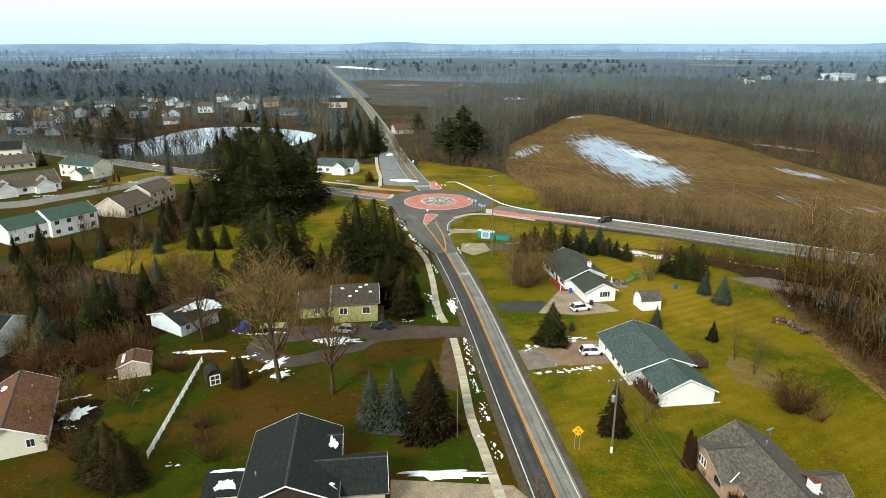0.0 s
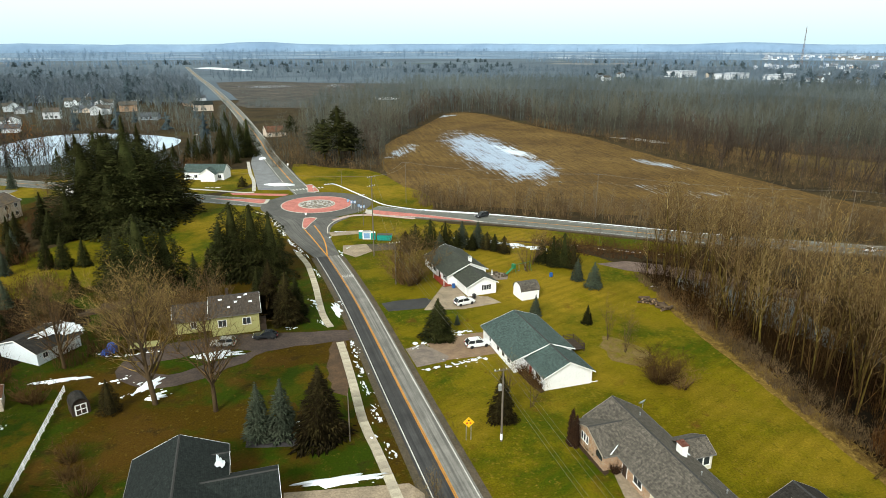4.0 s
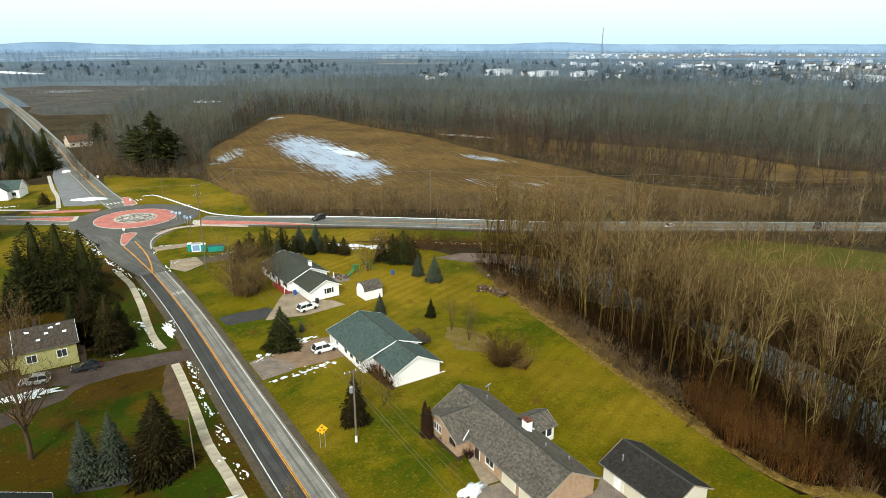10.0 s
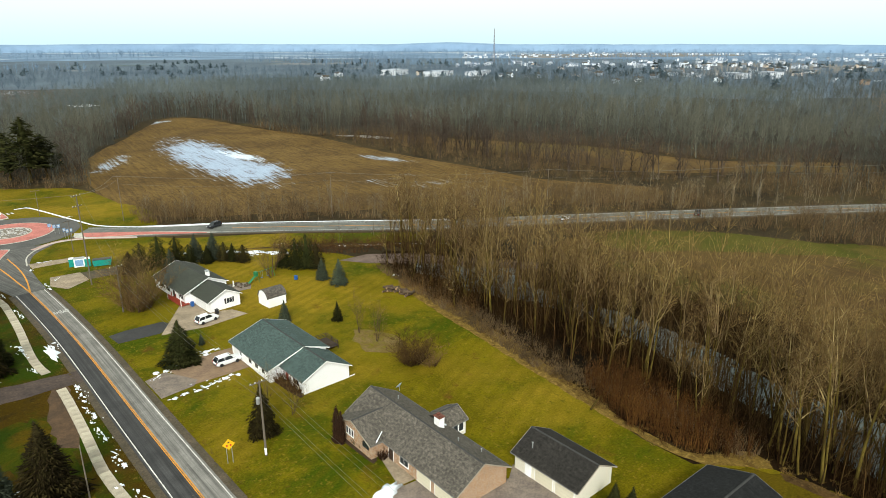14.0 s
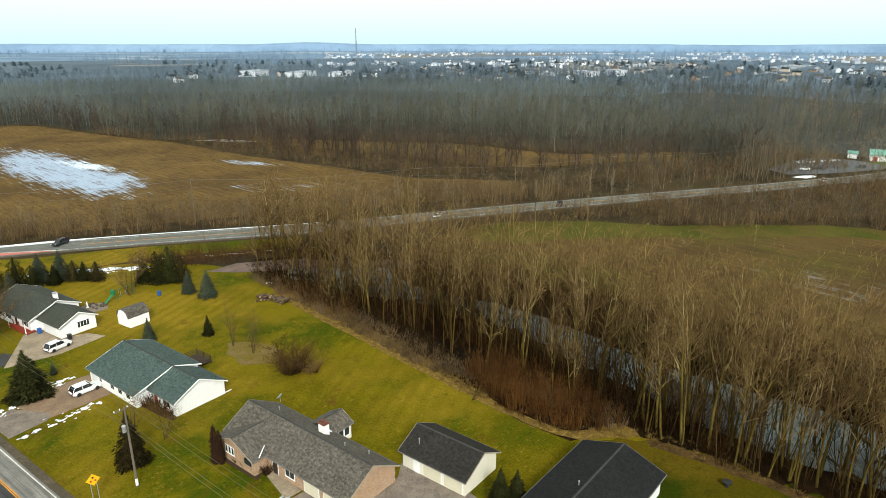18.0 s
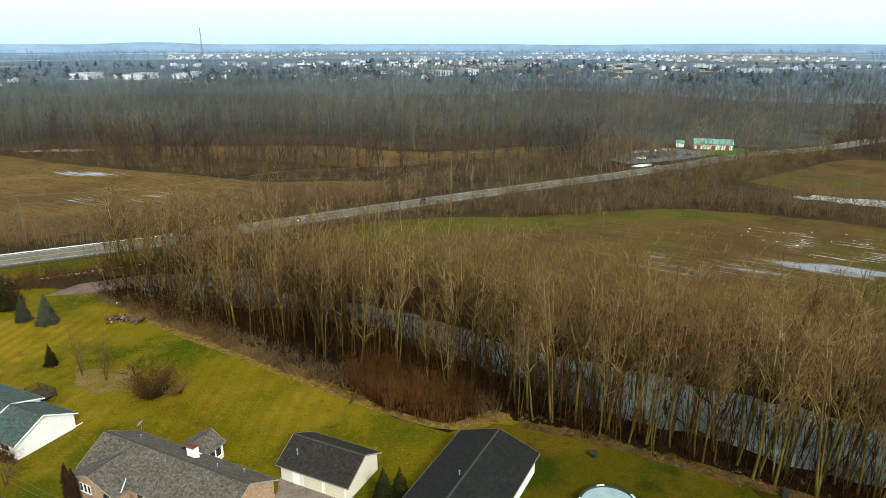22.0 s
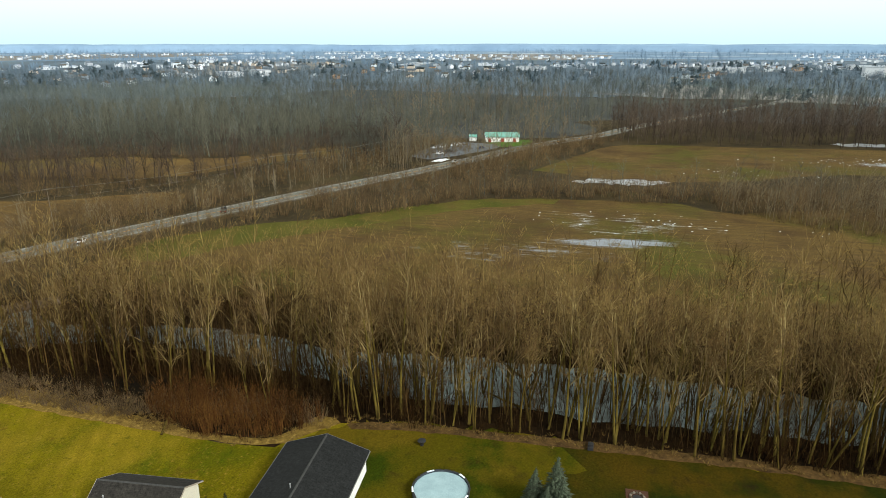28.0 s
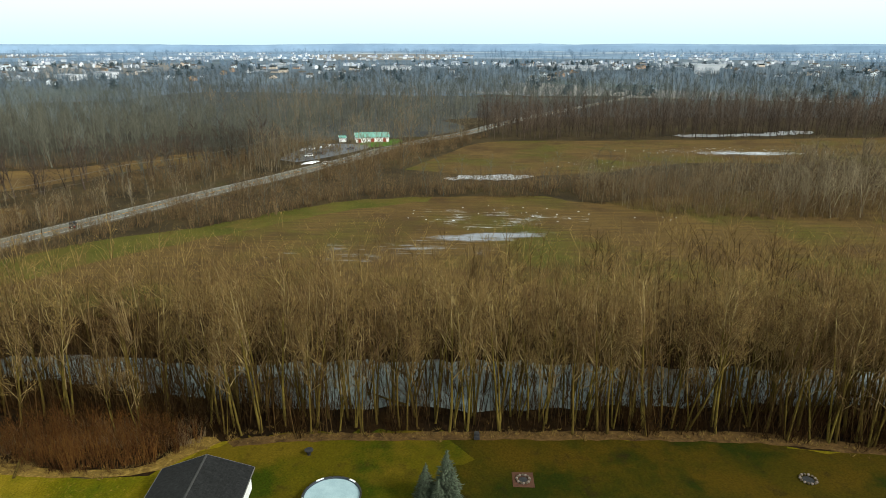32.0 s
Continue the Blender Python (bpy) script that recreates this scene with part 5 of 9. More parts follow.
def snow_on(home, pts, thick=0.08):
    """Melting snow on a roof: the quad's outline, gnawed and uneven."""
    p = [Vector(q) for q in pts]
    c = sum(p, Vector()) / len(p)
    out = []
    for i, a in enumerate(p):
        b = p[(i + 1) % len(p)]
        for j in range(7):
            w = a + (b - a) * (j / 7)
            out.append(w + (c - w) * max(0.0, 0.22 + 0.5 * noise.noise(w * 2.3)))
    q = Geo()
    q.slab(out, -thick)
    part("snow_patch", q, SNOW, home, "melting snow on the roof")


# green-roofed white ranch house
h1 = thing("house", "white ranch house with a green-grey shingle roof", "house", (38.6, 89.9, 0), 6.6)
s = gable(h1, -4.1, 4.6, 0, 7.2, 2.5, 4.75, SIDING_WHITE, SHINGLE_GREEN, rx=0.1, ends=(True, False))
gable(h1, -6.5, 4.6, 7.25, 22.0, 2.5, 4.76, SIDING_WHITE, SHINGLE_GREEN, rx=0.1, ends=(True, True), sides=(True, True))
h3 = thing("house", "tan brick ranch house with a grey-brown shingle roof", "house", (42.9, 53.2, 0), 5.4)
gable(h3, -4.2, 4.5, 0, 24.2, 2.6, 5.1, BRICK, SHINGLE_GREY, rx=0.1, trim=TAN_TRIM)
gable(h3, 15.4, 23.8, -6.3, -0.3, 2.6, 4.3, BRICK, SHINGLE_GREY, axis="x", ends=(True, False), trim=TAN_TRIM)
gable(h3, 11.8, 16.2, 4.0, 8.0, 2.5, 3.7, SIDING_CREAM, SHINGLE_GREY, axis="x", ends=(False, True), over=0.3, trim=TAN_TRIM)
h2 = thing("house", "white house with a dark moss-grey roof and attached garage", "house", (35.1, 134.6, 0), 10.3)
gable(h2, -3.9, 3.1, -1.6, 6.4, 2.6, 4.4, SIDING_WHITE, SHINGLE_MOSS, rx=-0.2, ends=(True, False))
gable(h2, -5.6, 4.2, 6.5, 22.5, 2.6, 5.0, SIDING_WHITE, SHINGLE_MOSS, rx=0.0)
h4 = thing("garage", "cream garage with a charcoal roof", "garage", (55.2, 45.4, 0), 5.8)
gable(h4, -3.8, 3.4, 0, 10.4, 2.6, 4.55, SIDING_CREAM, SHINGLE_DARK, rx=-0.1, trim=TAN_TRIM)
h5 = thing("barn", "white pole barn with a black shingle roof", "barn", (50.0, 31.2, 0), 4.0)
gable(h5, -5.2, 5.6, 0.0, 18.6, 3.0, 4.85, METAL_WHITE, SHINGLE_BLACK, axis="x", rx=0.2, trim=GUTTER)
h6 = thing("house", "large house with a slate-dark shingle roof", "house", (-18.2, 62.6, 0), 6.4)
gable(h6, -5.5, 5.5, 0, 14.6, 3.9, 6.3, SIDING_TAN, SHINGLE_BLUE, ends_wall=DARKWOOD)
gable(h6, 2.0, 9.4, 1.0, 11.4, 3.0, 5.1, SIDING_TAN, SHINGLE_BLUE, axis="x", ends=(False, True))
h7 = thing("house", "cream house with a brown shingle roof", "house", (-60.2, 76.2, 0), 24.8)
gable(h7, -4.6, 4.6, 0, 17.0, 2.6, 5.0, SIDING_CREAM, SHINGLE_BROWN)
h8 = thing("garage", "pale blue garage, its roof half under snow", "garage", (-51.2, 114.9, 0), 57.0)
gable(h8, 0, 9.8, 0, 8.8, 2.6, 4.1, SIDING_BLUE, SHINGLE_DARK, axis="x")
h9 = thing("house", "pale yellow house with a mottled dark roof", "house", (-22.4, 121.6, 0), 7.0)
gable(h9, 0, 8.4, 0, 9.0, 4.3, 6.7, SIDING_YELLOW, SHINGLE_UMBER, axis="x")
gable(h9, 3.0, 9.5, -7.0, -0.1, 2.9, 5.0, SIDING_YELLOW, SHINGLE_UMBER, axis="x")

# ---- the wood beside the lawns ----
BELT = [(77, 142), (75.5, 100), (74, 72), (78, 60), (80, 40), (80.5, 25), (81.5, 0), (82.5, -40), (79, -60), (79, -120), (128, -120), (128, 0), (125, 60), (116, 100), (100, 135), (88, 150)]
SWAMP = [(84, 112), (93, 95), (95, 80), (92, 60), (91, 42), (88, 24), (88.5, 8), (88.6, -7), (90.5, -35), (92, -61), (91, -120), (107, -120), (105, -38), (104, -8), (103, 22), (103, 44), (106, 75), (98, 105)]


def tree_parts(tr, cr):
    """Meshes of a wood tree: the trunk, mossy below and painted paler on its limbs as if lit, and the twigs."""
    low = [s for s in tr if max(s[6], s[7]) > 0.09]
    high = [s for s in tr if max(s[6], s[7]) <= 0.09]
    (v, f), (v2, f2) = limbs(low, 5), limbs(high, 4)
    me = tri_mesh("trunk", np.concatenate([v, v2]), np.concatenate([f, f2 + len(v)]), BARK, True)
    me.materials.append(LIMB)
    me.polygons.foreach_set("material_index", np.repeat(np.array([0, 1], np.int32), [len(f), len(f2)]))
    return me, tri_mesh("crown", *limbs(cr, 3), TWIG)


near_meshes = []
for s in range(8):
    tr, cr = bare_tree(s + 3, 21.0, clear=0.34 + 0.03 * (s % 4), prim=13, sec=6, twig=6, width=0.29, spread=0.8, r=0.21, tw=0.019, k=(8, 6, 3, 1), fork=(0, 1, 0, 1, 1, 0, 2, 0)[s], lean=0.09, lift=0.09, curl=0.24)
    near_meshes.append(tree_parts(tr, cr))
deep_meshes = []
for s in range(5):
    tr, cr = bare_tree(s + 23, 21.0, clear=0.38, prim=12, sec=5, twig=4, width=0.28, spread=0.8, r=0.19, tw=0.021, k=(7, 5, 2, 1), fork=s % 2, lean=0.09, lift=0.10, curl=0.24)
    deep_meshes.append(tree_parts(tr, cr))
rnd = random.Random(5)
front = [p for p in scatter(BELT, 2.5, 11) if not inside(*p, SWAMP) and p[0] < 96]
def rim(y):
    """The lawn's edge along the wood."""
    for (xa, ya), (xb, yb) in zip(BELT[:9], BELT[1:10]):
        if yb <= y <= ya:
            return xb + (xa - xb) * (y - yb) / (ya - yb + 1e-6)
    return 78.0


front = [p for p in front if p[0] - rim(p[1]) > (4.5 if p[1] > 40 else 0.5) or rnd.random() < 0.15]
south = [p for p in front if p[1] < 42 and p[1] > -78]
north = [p for p in front if p[1] >= 42]
rnd.shuffle(north)
rnd.shuffle(south)
wet_ones = [p for p in scatter(SWAMP, 4.6, 12) if -75 < p[1] < 108]
near_pts = south[:160] + north[:105] + wet_ones[:90]
DRY = len(south[:160]) + len(north[:105])
for i, (x, y) in enumerate(near_pts):
    drown = i >= DRY
    t = thing("tree", "slim bare tree standing in the icy swamp" if drown else "tall bare tree with olive-brown bark at the wood's edge", "tree", (x, y, -0.15 if drown else 0.0), rnd.uniform(0, 360), group="trees of the wood")
    s = rnd.uniform(0.74, 1.22) * (0.85 if drown else 1.0)
    if y > 40 and not drown:
        s *= min(1.0, 0.5 + 0.06 * max(0.0, x - rim(y)))
    pieces = near_meshes[rnd.randrange(8)] if x - rim(y) < 9 and not drown else deep_meshes[rnd.randrange(5)]
    z = s * rnd.uniform(0.95, 1.08)
    for nm_, me in zip(("trunk", "crown"), pieces):
        o = part(nm_, me, None, t)
        o.scale = (s, s, z)


def shape(seed, **k):
    tr, cr = bare_tree(seed, **k)
    return limbs(tr + cr, 3)


def broom(seed, height=18.0, n=40, low=0.25, wide=0.22, r=0.16, tw=0.045):
    """A tree seen from afar: a bent trunk and steep limbs that fan out to a fine, uneven top."""
    rnd = random.Random(seed)
    lean = (rnd.gauss(0, 0.05), rnd.gauss(0, 0.05))
    at = lambda f: (lean[0] * f * height, lean[1] * f * height, f * height)
    segs = [(*at(0), *at(0.45), r, r * 0.6), (*at(0.45), *at(0.85), r * 0.6, 0)]
    lobe = [(rnd.uniform(0, 6.28), rnd.uniform(0.7, 1.35)) for _ in range(4)]
    for i in range(n):
        f = low + (0.8 - low) * rnd.random() ** 0.8
        a = rnd.uniform(0, 6.28)
        b, k = min(lobe, key=lambda q: abs((q[0] - a + 3.14) % 6.28 - 3.14))
        x, y, z = at(f)
        out = height * wide * k * rnd.uniform(0.45, 1.1) * (1.15 - 0.7 * f)
        top = z + height * (0.16 + 0.2 * rnd.random()) * (1.2 - 0.6 * f)
        segs.append((x, y, z, x + out * math.cos(a), y + out * math.sin(a), top, tw * (1.6 - f), 0))
    return limbs(segs, 3)


mid_far = [shape(50 + s, height=19.0, clear=0.26, prim=11, sec=3, twig=0, width=0.27, spread=0.85, r=0.13, tw=0.034, k=(2, 1, 1, 1)) for s in range(7)]
mid_shapes = [shape(40 + s, height=19.0, clear=0.28, prim=11, sec=4, twig=1, width=0.27, spread=0.8, r=0.14, tw=0.020, k=(3, 2, 1, 1)) for s in range(7)]
far_shapes = [broom(60 + s, 18.0, 32 + 4 * (s % 4), 0.2, 0.24, 0.11, 0.052) for s in range(10)]
deep_shapes = [broom(160 + s, 18.0, 18, 0.35, 0.27, 0.11, 0.085) for s in range(8)]
haze_shapes = [broom(80 + s, 15.0, 9, 0.08, 0.34, 0.3, 0.30) for s in range(8)]
north_rest = north[105:300:2]
behind = [p for p in scatter(BELT, 3.9, 13) if not inside(*p, SWAMP) and p[0] > 97]
# pale tall trees and dim low ones: lit tops, shaded interior, by colour
joined("woods", mid_shapes, sized(behind[::2], 0.8, 1.15, 3), TWIG, "pale bare trees on the far side of the swamp", "woods")
joined("woods", mid_shapes, [(x, y, k * (1.35 if y < 5 else 1.0)) for x, y, k in sized(behind[1::2], 0.5, 0.85, 3)], BRUSH_DIM, "lower dim trees on the far side of the swamp", "woods")
joined("woods", mid_shapes, sized(north_rest, 0.7, 1.05, 58), BRUSH_DIM, "bare trees crowding the northern wood", "woods")
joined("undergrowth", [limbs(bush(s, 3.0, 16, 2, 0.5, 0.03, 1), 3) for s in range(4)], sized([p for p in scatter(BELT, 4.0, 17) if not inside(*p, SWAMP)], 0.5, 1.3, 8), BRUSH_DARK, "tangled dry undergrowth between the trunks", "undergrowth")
joined("woods", mid_shapes, sized([p for p in scatter(SWAMP, 5.2, 77) if p[0] > 93], 0.45, 0.9, 78), BRUSH_DIM, "crooked bare saplings standing in the ice", "woods")
THICKET = [(75, 66), (78, 68), (82, 63), (83, 54), (81, 43), (79.5, 38.5), (75, 40.6), (71.8, 44.6), (71, 54), (72.6, 62)]
BANK = [(77, 138), (75.5, 112), (77, 100), (83, 74), (83, 56), (80.5, 40), (81, 24), (82.5, 0), (83, -40), (80.5, -60), (80, -118), (88, -118), (92, -61), (90.5, -35), (88.6, -7), (88.4, 19), (91, 42), (93, 60), (95, 80), (92, 95), (84, 112), (84, 130)]
bank_bush = [limbs(bush(70 + s, 4.2, 12, 2, 0.5, 0.035, 2), 3) for s in range(4)]

FAR_BANK = [(104, 110), (107, 76), (104.5, 44), (105.5, 22), (106.5, -8), (105.5, -36), (105.5, -115), (118, -115), (119, 0), (117, 60), (112, 100)]
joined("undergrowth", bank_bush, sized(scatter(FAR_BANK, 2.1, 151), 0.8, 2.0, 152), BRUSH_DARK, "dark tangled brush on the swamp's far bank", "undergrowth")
joined("woods", [shape(240 + s, height=10.0, clear=0.2, prim=7, sec=2, twig=0, width=0.3, spread=0.6, r=0.07, tw=0.018, k=(3, 2, 1, 1), lean=0.16) for s in range(5)], sized([p for p in scatter(BANK, 1.7, 155) if p[1] < 60] + scatter([(87, 26), (86, -8), (88, -34), (92, -60), (103, -60), (104, -8), (103, 24), (96, 28)], 3.1, 156), 0.5, 1.25, 157), BRUSH_DIM, "thin crooked saplings and suckers along the ice", "woods")
REEDS = [(82, 128), (84, 112), (91, 97), (95, 84), (103, 84), (104, 110), (92, 130)]
NORTH_ICE = [(93, 97), (96, 80), (94, 60), (92, 40), (88, 30), (99, 32), (101, 44), (104, 75), (99, 100)]
joined("woods", mid_shapes, sized(scatter(NORTH_ICE, 3.5, 158), 0.35, 0.8, 159), BRUSH_DIM, "crowded dim saplings over the northern ice", "woods")
joined("undergrowth", bank_bush, sized(scatter(NORTH_ICE, 3.6, 160), 0.4, 1.0, 161), BRUSH_DARK, "dark brush growing through the northern ice", "undergrowth")
joined("undergrowth", bank_bush, sized(scatter(REEDS, 2.3, 90), 0.5, 1.15, 91), BRUSH_DIM, "tangled brush over the swamp's northern end", "undergrowth")
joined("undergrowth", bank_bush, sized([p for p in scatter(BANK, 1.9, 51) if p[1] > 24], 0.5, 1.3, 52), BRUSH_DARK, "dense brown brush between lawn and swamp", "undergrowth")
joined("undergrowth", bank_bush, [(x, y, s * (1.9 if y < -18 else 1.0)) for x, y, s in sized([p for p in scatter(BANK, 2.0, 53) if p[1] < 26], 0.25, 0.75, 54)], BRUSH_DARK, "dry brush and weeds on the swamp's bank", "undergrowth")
joined("woods", mid_far, sized([p for p in scatter(BANK, 3.1, 55) if p[1] > 20], 0.35, 0.75, 56), BRUSH_DIM, "crowded saplings along the swamp's bank", "woods")
joined("thicket", [limbs(bush(20 + s, 3.4, 22, 1, 0.18, 0.03, 1), 3) for s in range(4)], sized(scatter(THICKET, 1.35, 18), 0.7, 1.25, 9), BRUSH_RUST, "red-brown thicket of upright stems along the lawn", "thicket")
ROADSIDE = [(58, 172), (75, 165), (100, 151), (112, 138), (98, 136), (86, 148), (74, 152), (62, 160)]
joined("thicket", [limbs(bush(30 + s, 2.6, 16, 2, 0.4, 0.035, 1), 3) for s in range(3)], sized(scatter(ROADSIDE, 2.2, 19), 0.6, 1.3, 10), BRUSH, "low red-brown brush beside the highway", "thicket")

tuft = [limbs(bush(110 + s, 0.75, 9, 0, 0.9, 0.035, 1), 3) for s in range(5)]
rnd2 = random.Random(41)
edge_pts = []
for line, n, a, b in (([(75.5, 128), (75.5, 100), (74, 80), (72, 62), (70.6, 48), (74, 42), (78.5, 36), (80.6, 24), (81.8, 0), (82.6, -40), (80, -60), (79, -110)], 3200, -1.8, 3.2), ([(60, 170), (75, 160), (92, 149), (106, 136)], 420, -3.0, 4.0)):
    q = smooth_line(line, 1.0)
    for _ in range(n):
        p = q[rnd2.randrange(len(q))]
        edge_pts.append((p.x + rnd2.uniform(a, b) * abs(rnd2.gauss(0.5, 0.4)) + rnd2.uniform(-0.3, 0.3), p.y + rnd2.uniform(-0.6, 0.6)))
edge_pts = [p for p in edge_pts if p[1] > 58 or rnd2.random() < 0.25]
weeds = [limbs(bush(130 + s, 1.5, 8, 1, 0.5, 0.03, 1), 3) for s in range(4)]
weed_pts = [(rim(y) - 2.2 + 6.0 * rnd2.random() ** 1.3, y) for y in (rnd2.uniform(38, 138) for _ in range(900))]
joined("weeds", weeds, sized(weed_pts, 0.5, 1.4, 85), BRUSH2, "tan dead weeds between the lawn and the wood", "weeds")
joined("weeds", weeds, sized(scatter([(73.5, 122), (78, 130), (85, 120), (82, 104), (77, 98), (75, 104)], 0.95, 162), 0.6, 1.5, 163), mat("rusty_dead_grass", (0.150, 0.082, 0.028), (0.085, 0.045, 0.016), 0.2, 0.95, island=0.4, spec=0.04), "rusty tall dead grass at the wood's northern end", "weeds")
joined("dry_grass", tuft, sized(edge_pts, 0.4, 1.25, 59), DRYGRASS, "tufts of dry tan grass along the lawn's edge", "grass")

verge_pts = []
for off, n in ((-4.7, 700), (4.6, 800)):
    for _ in range(n):
        i = rnd2.randrange(len(main) - 1)
        d = (main[i + 1] - main[i]).normalized()
        p = main[i] + (main[i + 1] - main[i]) * rnd2.random() + Vector((d.y, -d.x, 0)) * (off + rnd2.gauss(0, 0.35))
        if 20 < p.y < 172:
            verge_pts.append((p.x, p.y))
joined("grass_tufts", tuft, sized(verge_pts, 0.2, 0.55, 74), mat("roadside_grass", (0.085, 0.070, 0.010), (0.110, 0.070, 0.020), 0.1, 0.95, island=0.4, spec=0.04), "ragged grass along the street's edge", "grass")

# ---- brush and trees along the highway ----
tall_bush = [limbs(bush(50 + s, 5.0, 11, 2, 0.35, 0.045, 1), 3) for s in range(4)]
def along(line, lo, hi, a, b, step, seed):
    r2 = random.Random(seed)
    out = []
    for p, q in zip(line, line[1:]):
        d = (q - p).normalized()
        for i in range(max(1, int((q - p).length / step))):
            c = p + (q - p) * r2.random() + r2.uniform(a, b) * Vector((d.y, -d.x, 0))
            if lo < c.x < hi:
                out.append((c.x, c.y))
    return out


joined("hedgerow", tall_bush, sized(along(east, 34, 215, -22, -8, 0.5, 1), 0.7, 1.5, 11), BRUSH2, "brown roadside brush between highway and corn field", "hedgerow")
joined("hedgerow", far_shapes, sized(along(east, 30, 230, -21, -9, 2.2, 2), 0.3, 0.6, 12), BARK_PALE, "slim bare saplings along the highway", "hedgerow")
joined("hedgerow", tall_bush, sized(along(east, 100, 400, 7.5, 22, 0.55, 3), 0.5, 1.2, 13), BRUSH2, "brown brush on the near side of the highway", "hedgerow")
joined("hedgerow", mid_far, sized(along(east, 75, 400, 9, 20, 6.0, 4), 0.4, 0.85, 14), BARK_PALE, "scattered bare trees beside the highway", "hedgerow")
HEDGE = smooth_line([(196, 92), (207, 76), (222, 62), (236, 46), (243, 11), (246, -30), (252, -70), (272, -127), (285, -200)], 5)
joined("hedgerow", tall_bush, sized(along(HEDGE, 0, 400, -11, 9, 0.5, 5), 0.6, 1.4, 15), BRUSH2, "thick brown hedgerow between two fields", "hedgerow")
joined("hedgerow", mid_far, sized(along(HEDGE, 0, 400, -9, 8, 3.6, 6), 0.45, 0.9, 16), BARK_FAR, "bare trees growing out of the hedgerow", "hedgerow")
joined("hedgerow", mid_far, sized(along(HEDGE, 0, 400, -10, 9, 1.7, 179), 0.28, 0.6, 180), BARK_DARK, "dark bare shrubs of the hedgerow", "hedgerow")
joined("hedgerow", mid_far, sized(along(east, 60, 330, -20, -8, 2.6, 104), 0.3, 0.68, 105), BARK_PALE, "pale young trees between highway and corn field", "hedgerow")
joined("hedgerow", mid_shapes, sized(along(east, 85, 330, 8, 18, 4.0, 106), 0.28, 0.6, 107), BARK_PALE, "pale young trees on the near side of the highway", "hedgerow")
SCRUBWOOD = [(230, -40), (216, -60), (206, -88), (210, -130), (262, -130), (258, -80), (250, -44)]
joined("woods", mid_far, sized(scatter(SCRUBWOOD, 4.6, 108), 0.4, 0.8, 109), BARK_PALE, "bare shrubby trees at the hedgerow's end", "woods")
HEDGE_END = [(218, -104), (205, -112), (204, -200), (290, -200), (294, -150), (262, -128)]
joined("undergrowth", tall_bush, sized(scatter(HEDGE_END, 4.0, 203), 0.5, 1.2, 204), BRUSH2, "brown brush under the hedgerow's last trees", "undergrowth")
joined("undergrowth", tall_bush, sized(scatter(SCRUBWOOD, 3.4, 110), 0.5, 1.2, 111), BRUSH2, "brown brush at the hedgerow's end", "undergrowth")
creek_shapes = [shape(260 + s, height=17.0, clear=0.24, prim=14, sec=5, twig=0, width=0.34, spread=0.9, r=0.24, tw=0.045, k=(4, 2, 1, 1), lean=0.1, fork=s % 2) for s in range(6)]
joined("woods", creek_shapes, sized(scatter(HEDGE_END, 7.0, 201), 0.6, 1.1, 202), BARK_PALE, "taller bare trees at the hedgerow's end", "woods")
CREEK = smooth_line([(186, 366), (196, 330), (206, 270), (214, 234), (224, 186), (250, 158), (290, 128), (330, 98)], 6)
joined("hedgerow", creek_shapes, sized(along(CREEK, 0, 400, -10, 12, 2.0, 7), 0.7, 1.25, 17), BARK_DARK, "line of bare trees along a creek", "hedgerow")
joined("hedgerow", tall_bush, sized(along(CREEK, 0, 400, -14, 14, 0.7, 8), 0.4, 1.0, 18), BRUSH2, "dark brush along the creek", "hedgerow")
STREAMSIDE = [(166, 380), (170, 306), (184, 228), (192, 196), (216, 162), (236, 182), (224, 237), (214, 275), (197, 340)]
joined("undergrowth", tall_bush, sized(scatter(STREAMSIDE, 4.2, 80), 0.4, 1.0, 81), BRUSH2, "brown brush on the stream's banks", "undergrowth")
joined("woods", creek_shapes, sized(scatter(STREAMSIDE, 10, 82), 0.5, 1.0, 83), BARK_DARK, "bare trees on the stream's banks", "woods")
ROADWOOD = [(225, 128), (250, 150), (300, 130), (345, 112), (385, 105), (372, 78), (340, 66), (300, 86), (262, 104)]
joined("woods", mid_far, sized(scatter(ROADWOOD, 9.0, 22), 0.55, 0.95, 19), BARK_FAR, "mixed bare trees beyond the highway", "woods")
joined("undergrowth", tall_bush, sized(scatter(ROADWOOD, 3.8, 23), 0.5, 1.1, 20), BRUSH2, "brown brush beneath the roadside trees", "undergrowth")

# ---- the large forest and the woods beyond ----
MARSHLAND = [(-62, 600), (-70, 640), (-96, 790), (-140, 1010), (-80, 1040), (-20, 990), (60, 950), (140, 930), (130, 850), (92, 740), (40, 660), (-8, 590)]
CLEARING = [(-84, 540), (-112, 690), (-164, 930), (-226, 1220), (-290, 1520), (-270, 1640), (-120, 1440), (-120, 1260), (-178, 1220), (-122, 930), (-74, 690), (-46, 540)]
OPENLAND = (MARSHLAND, CLEARING)
FOREST = [(30, 300), (36, 366), (66, 440), (98, 528), (131, 530), (152, 446), (168, 380), (207, 360), (243, 307), (280, 251), (292, 196), (340, 148), (390, 120), (470, 200), (600, 330), (560, 560), (420, 700), (250, 800), (80, 800), (10, 600), (-12, 440), (-2, 330)]
sheet("woodland_floor", FOREST, 0.022, mat_ground("forest_floor", [(0.042, 0.038, 0.027), ((0.026, 0.024, 0.018), 0.03, 0.42, 0.62), ((0.060, 0.045, 0.030), 0.09, 0.56, 0.74)]), "dim leaf-covered floor of the large forest", "woodland floor", wobble=3, step=12, thick=0.012)
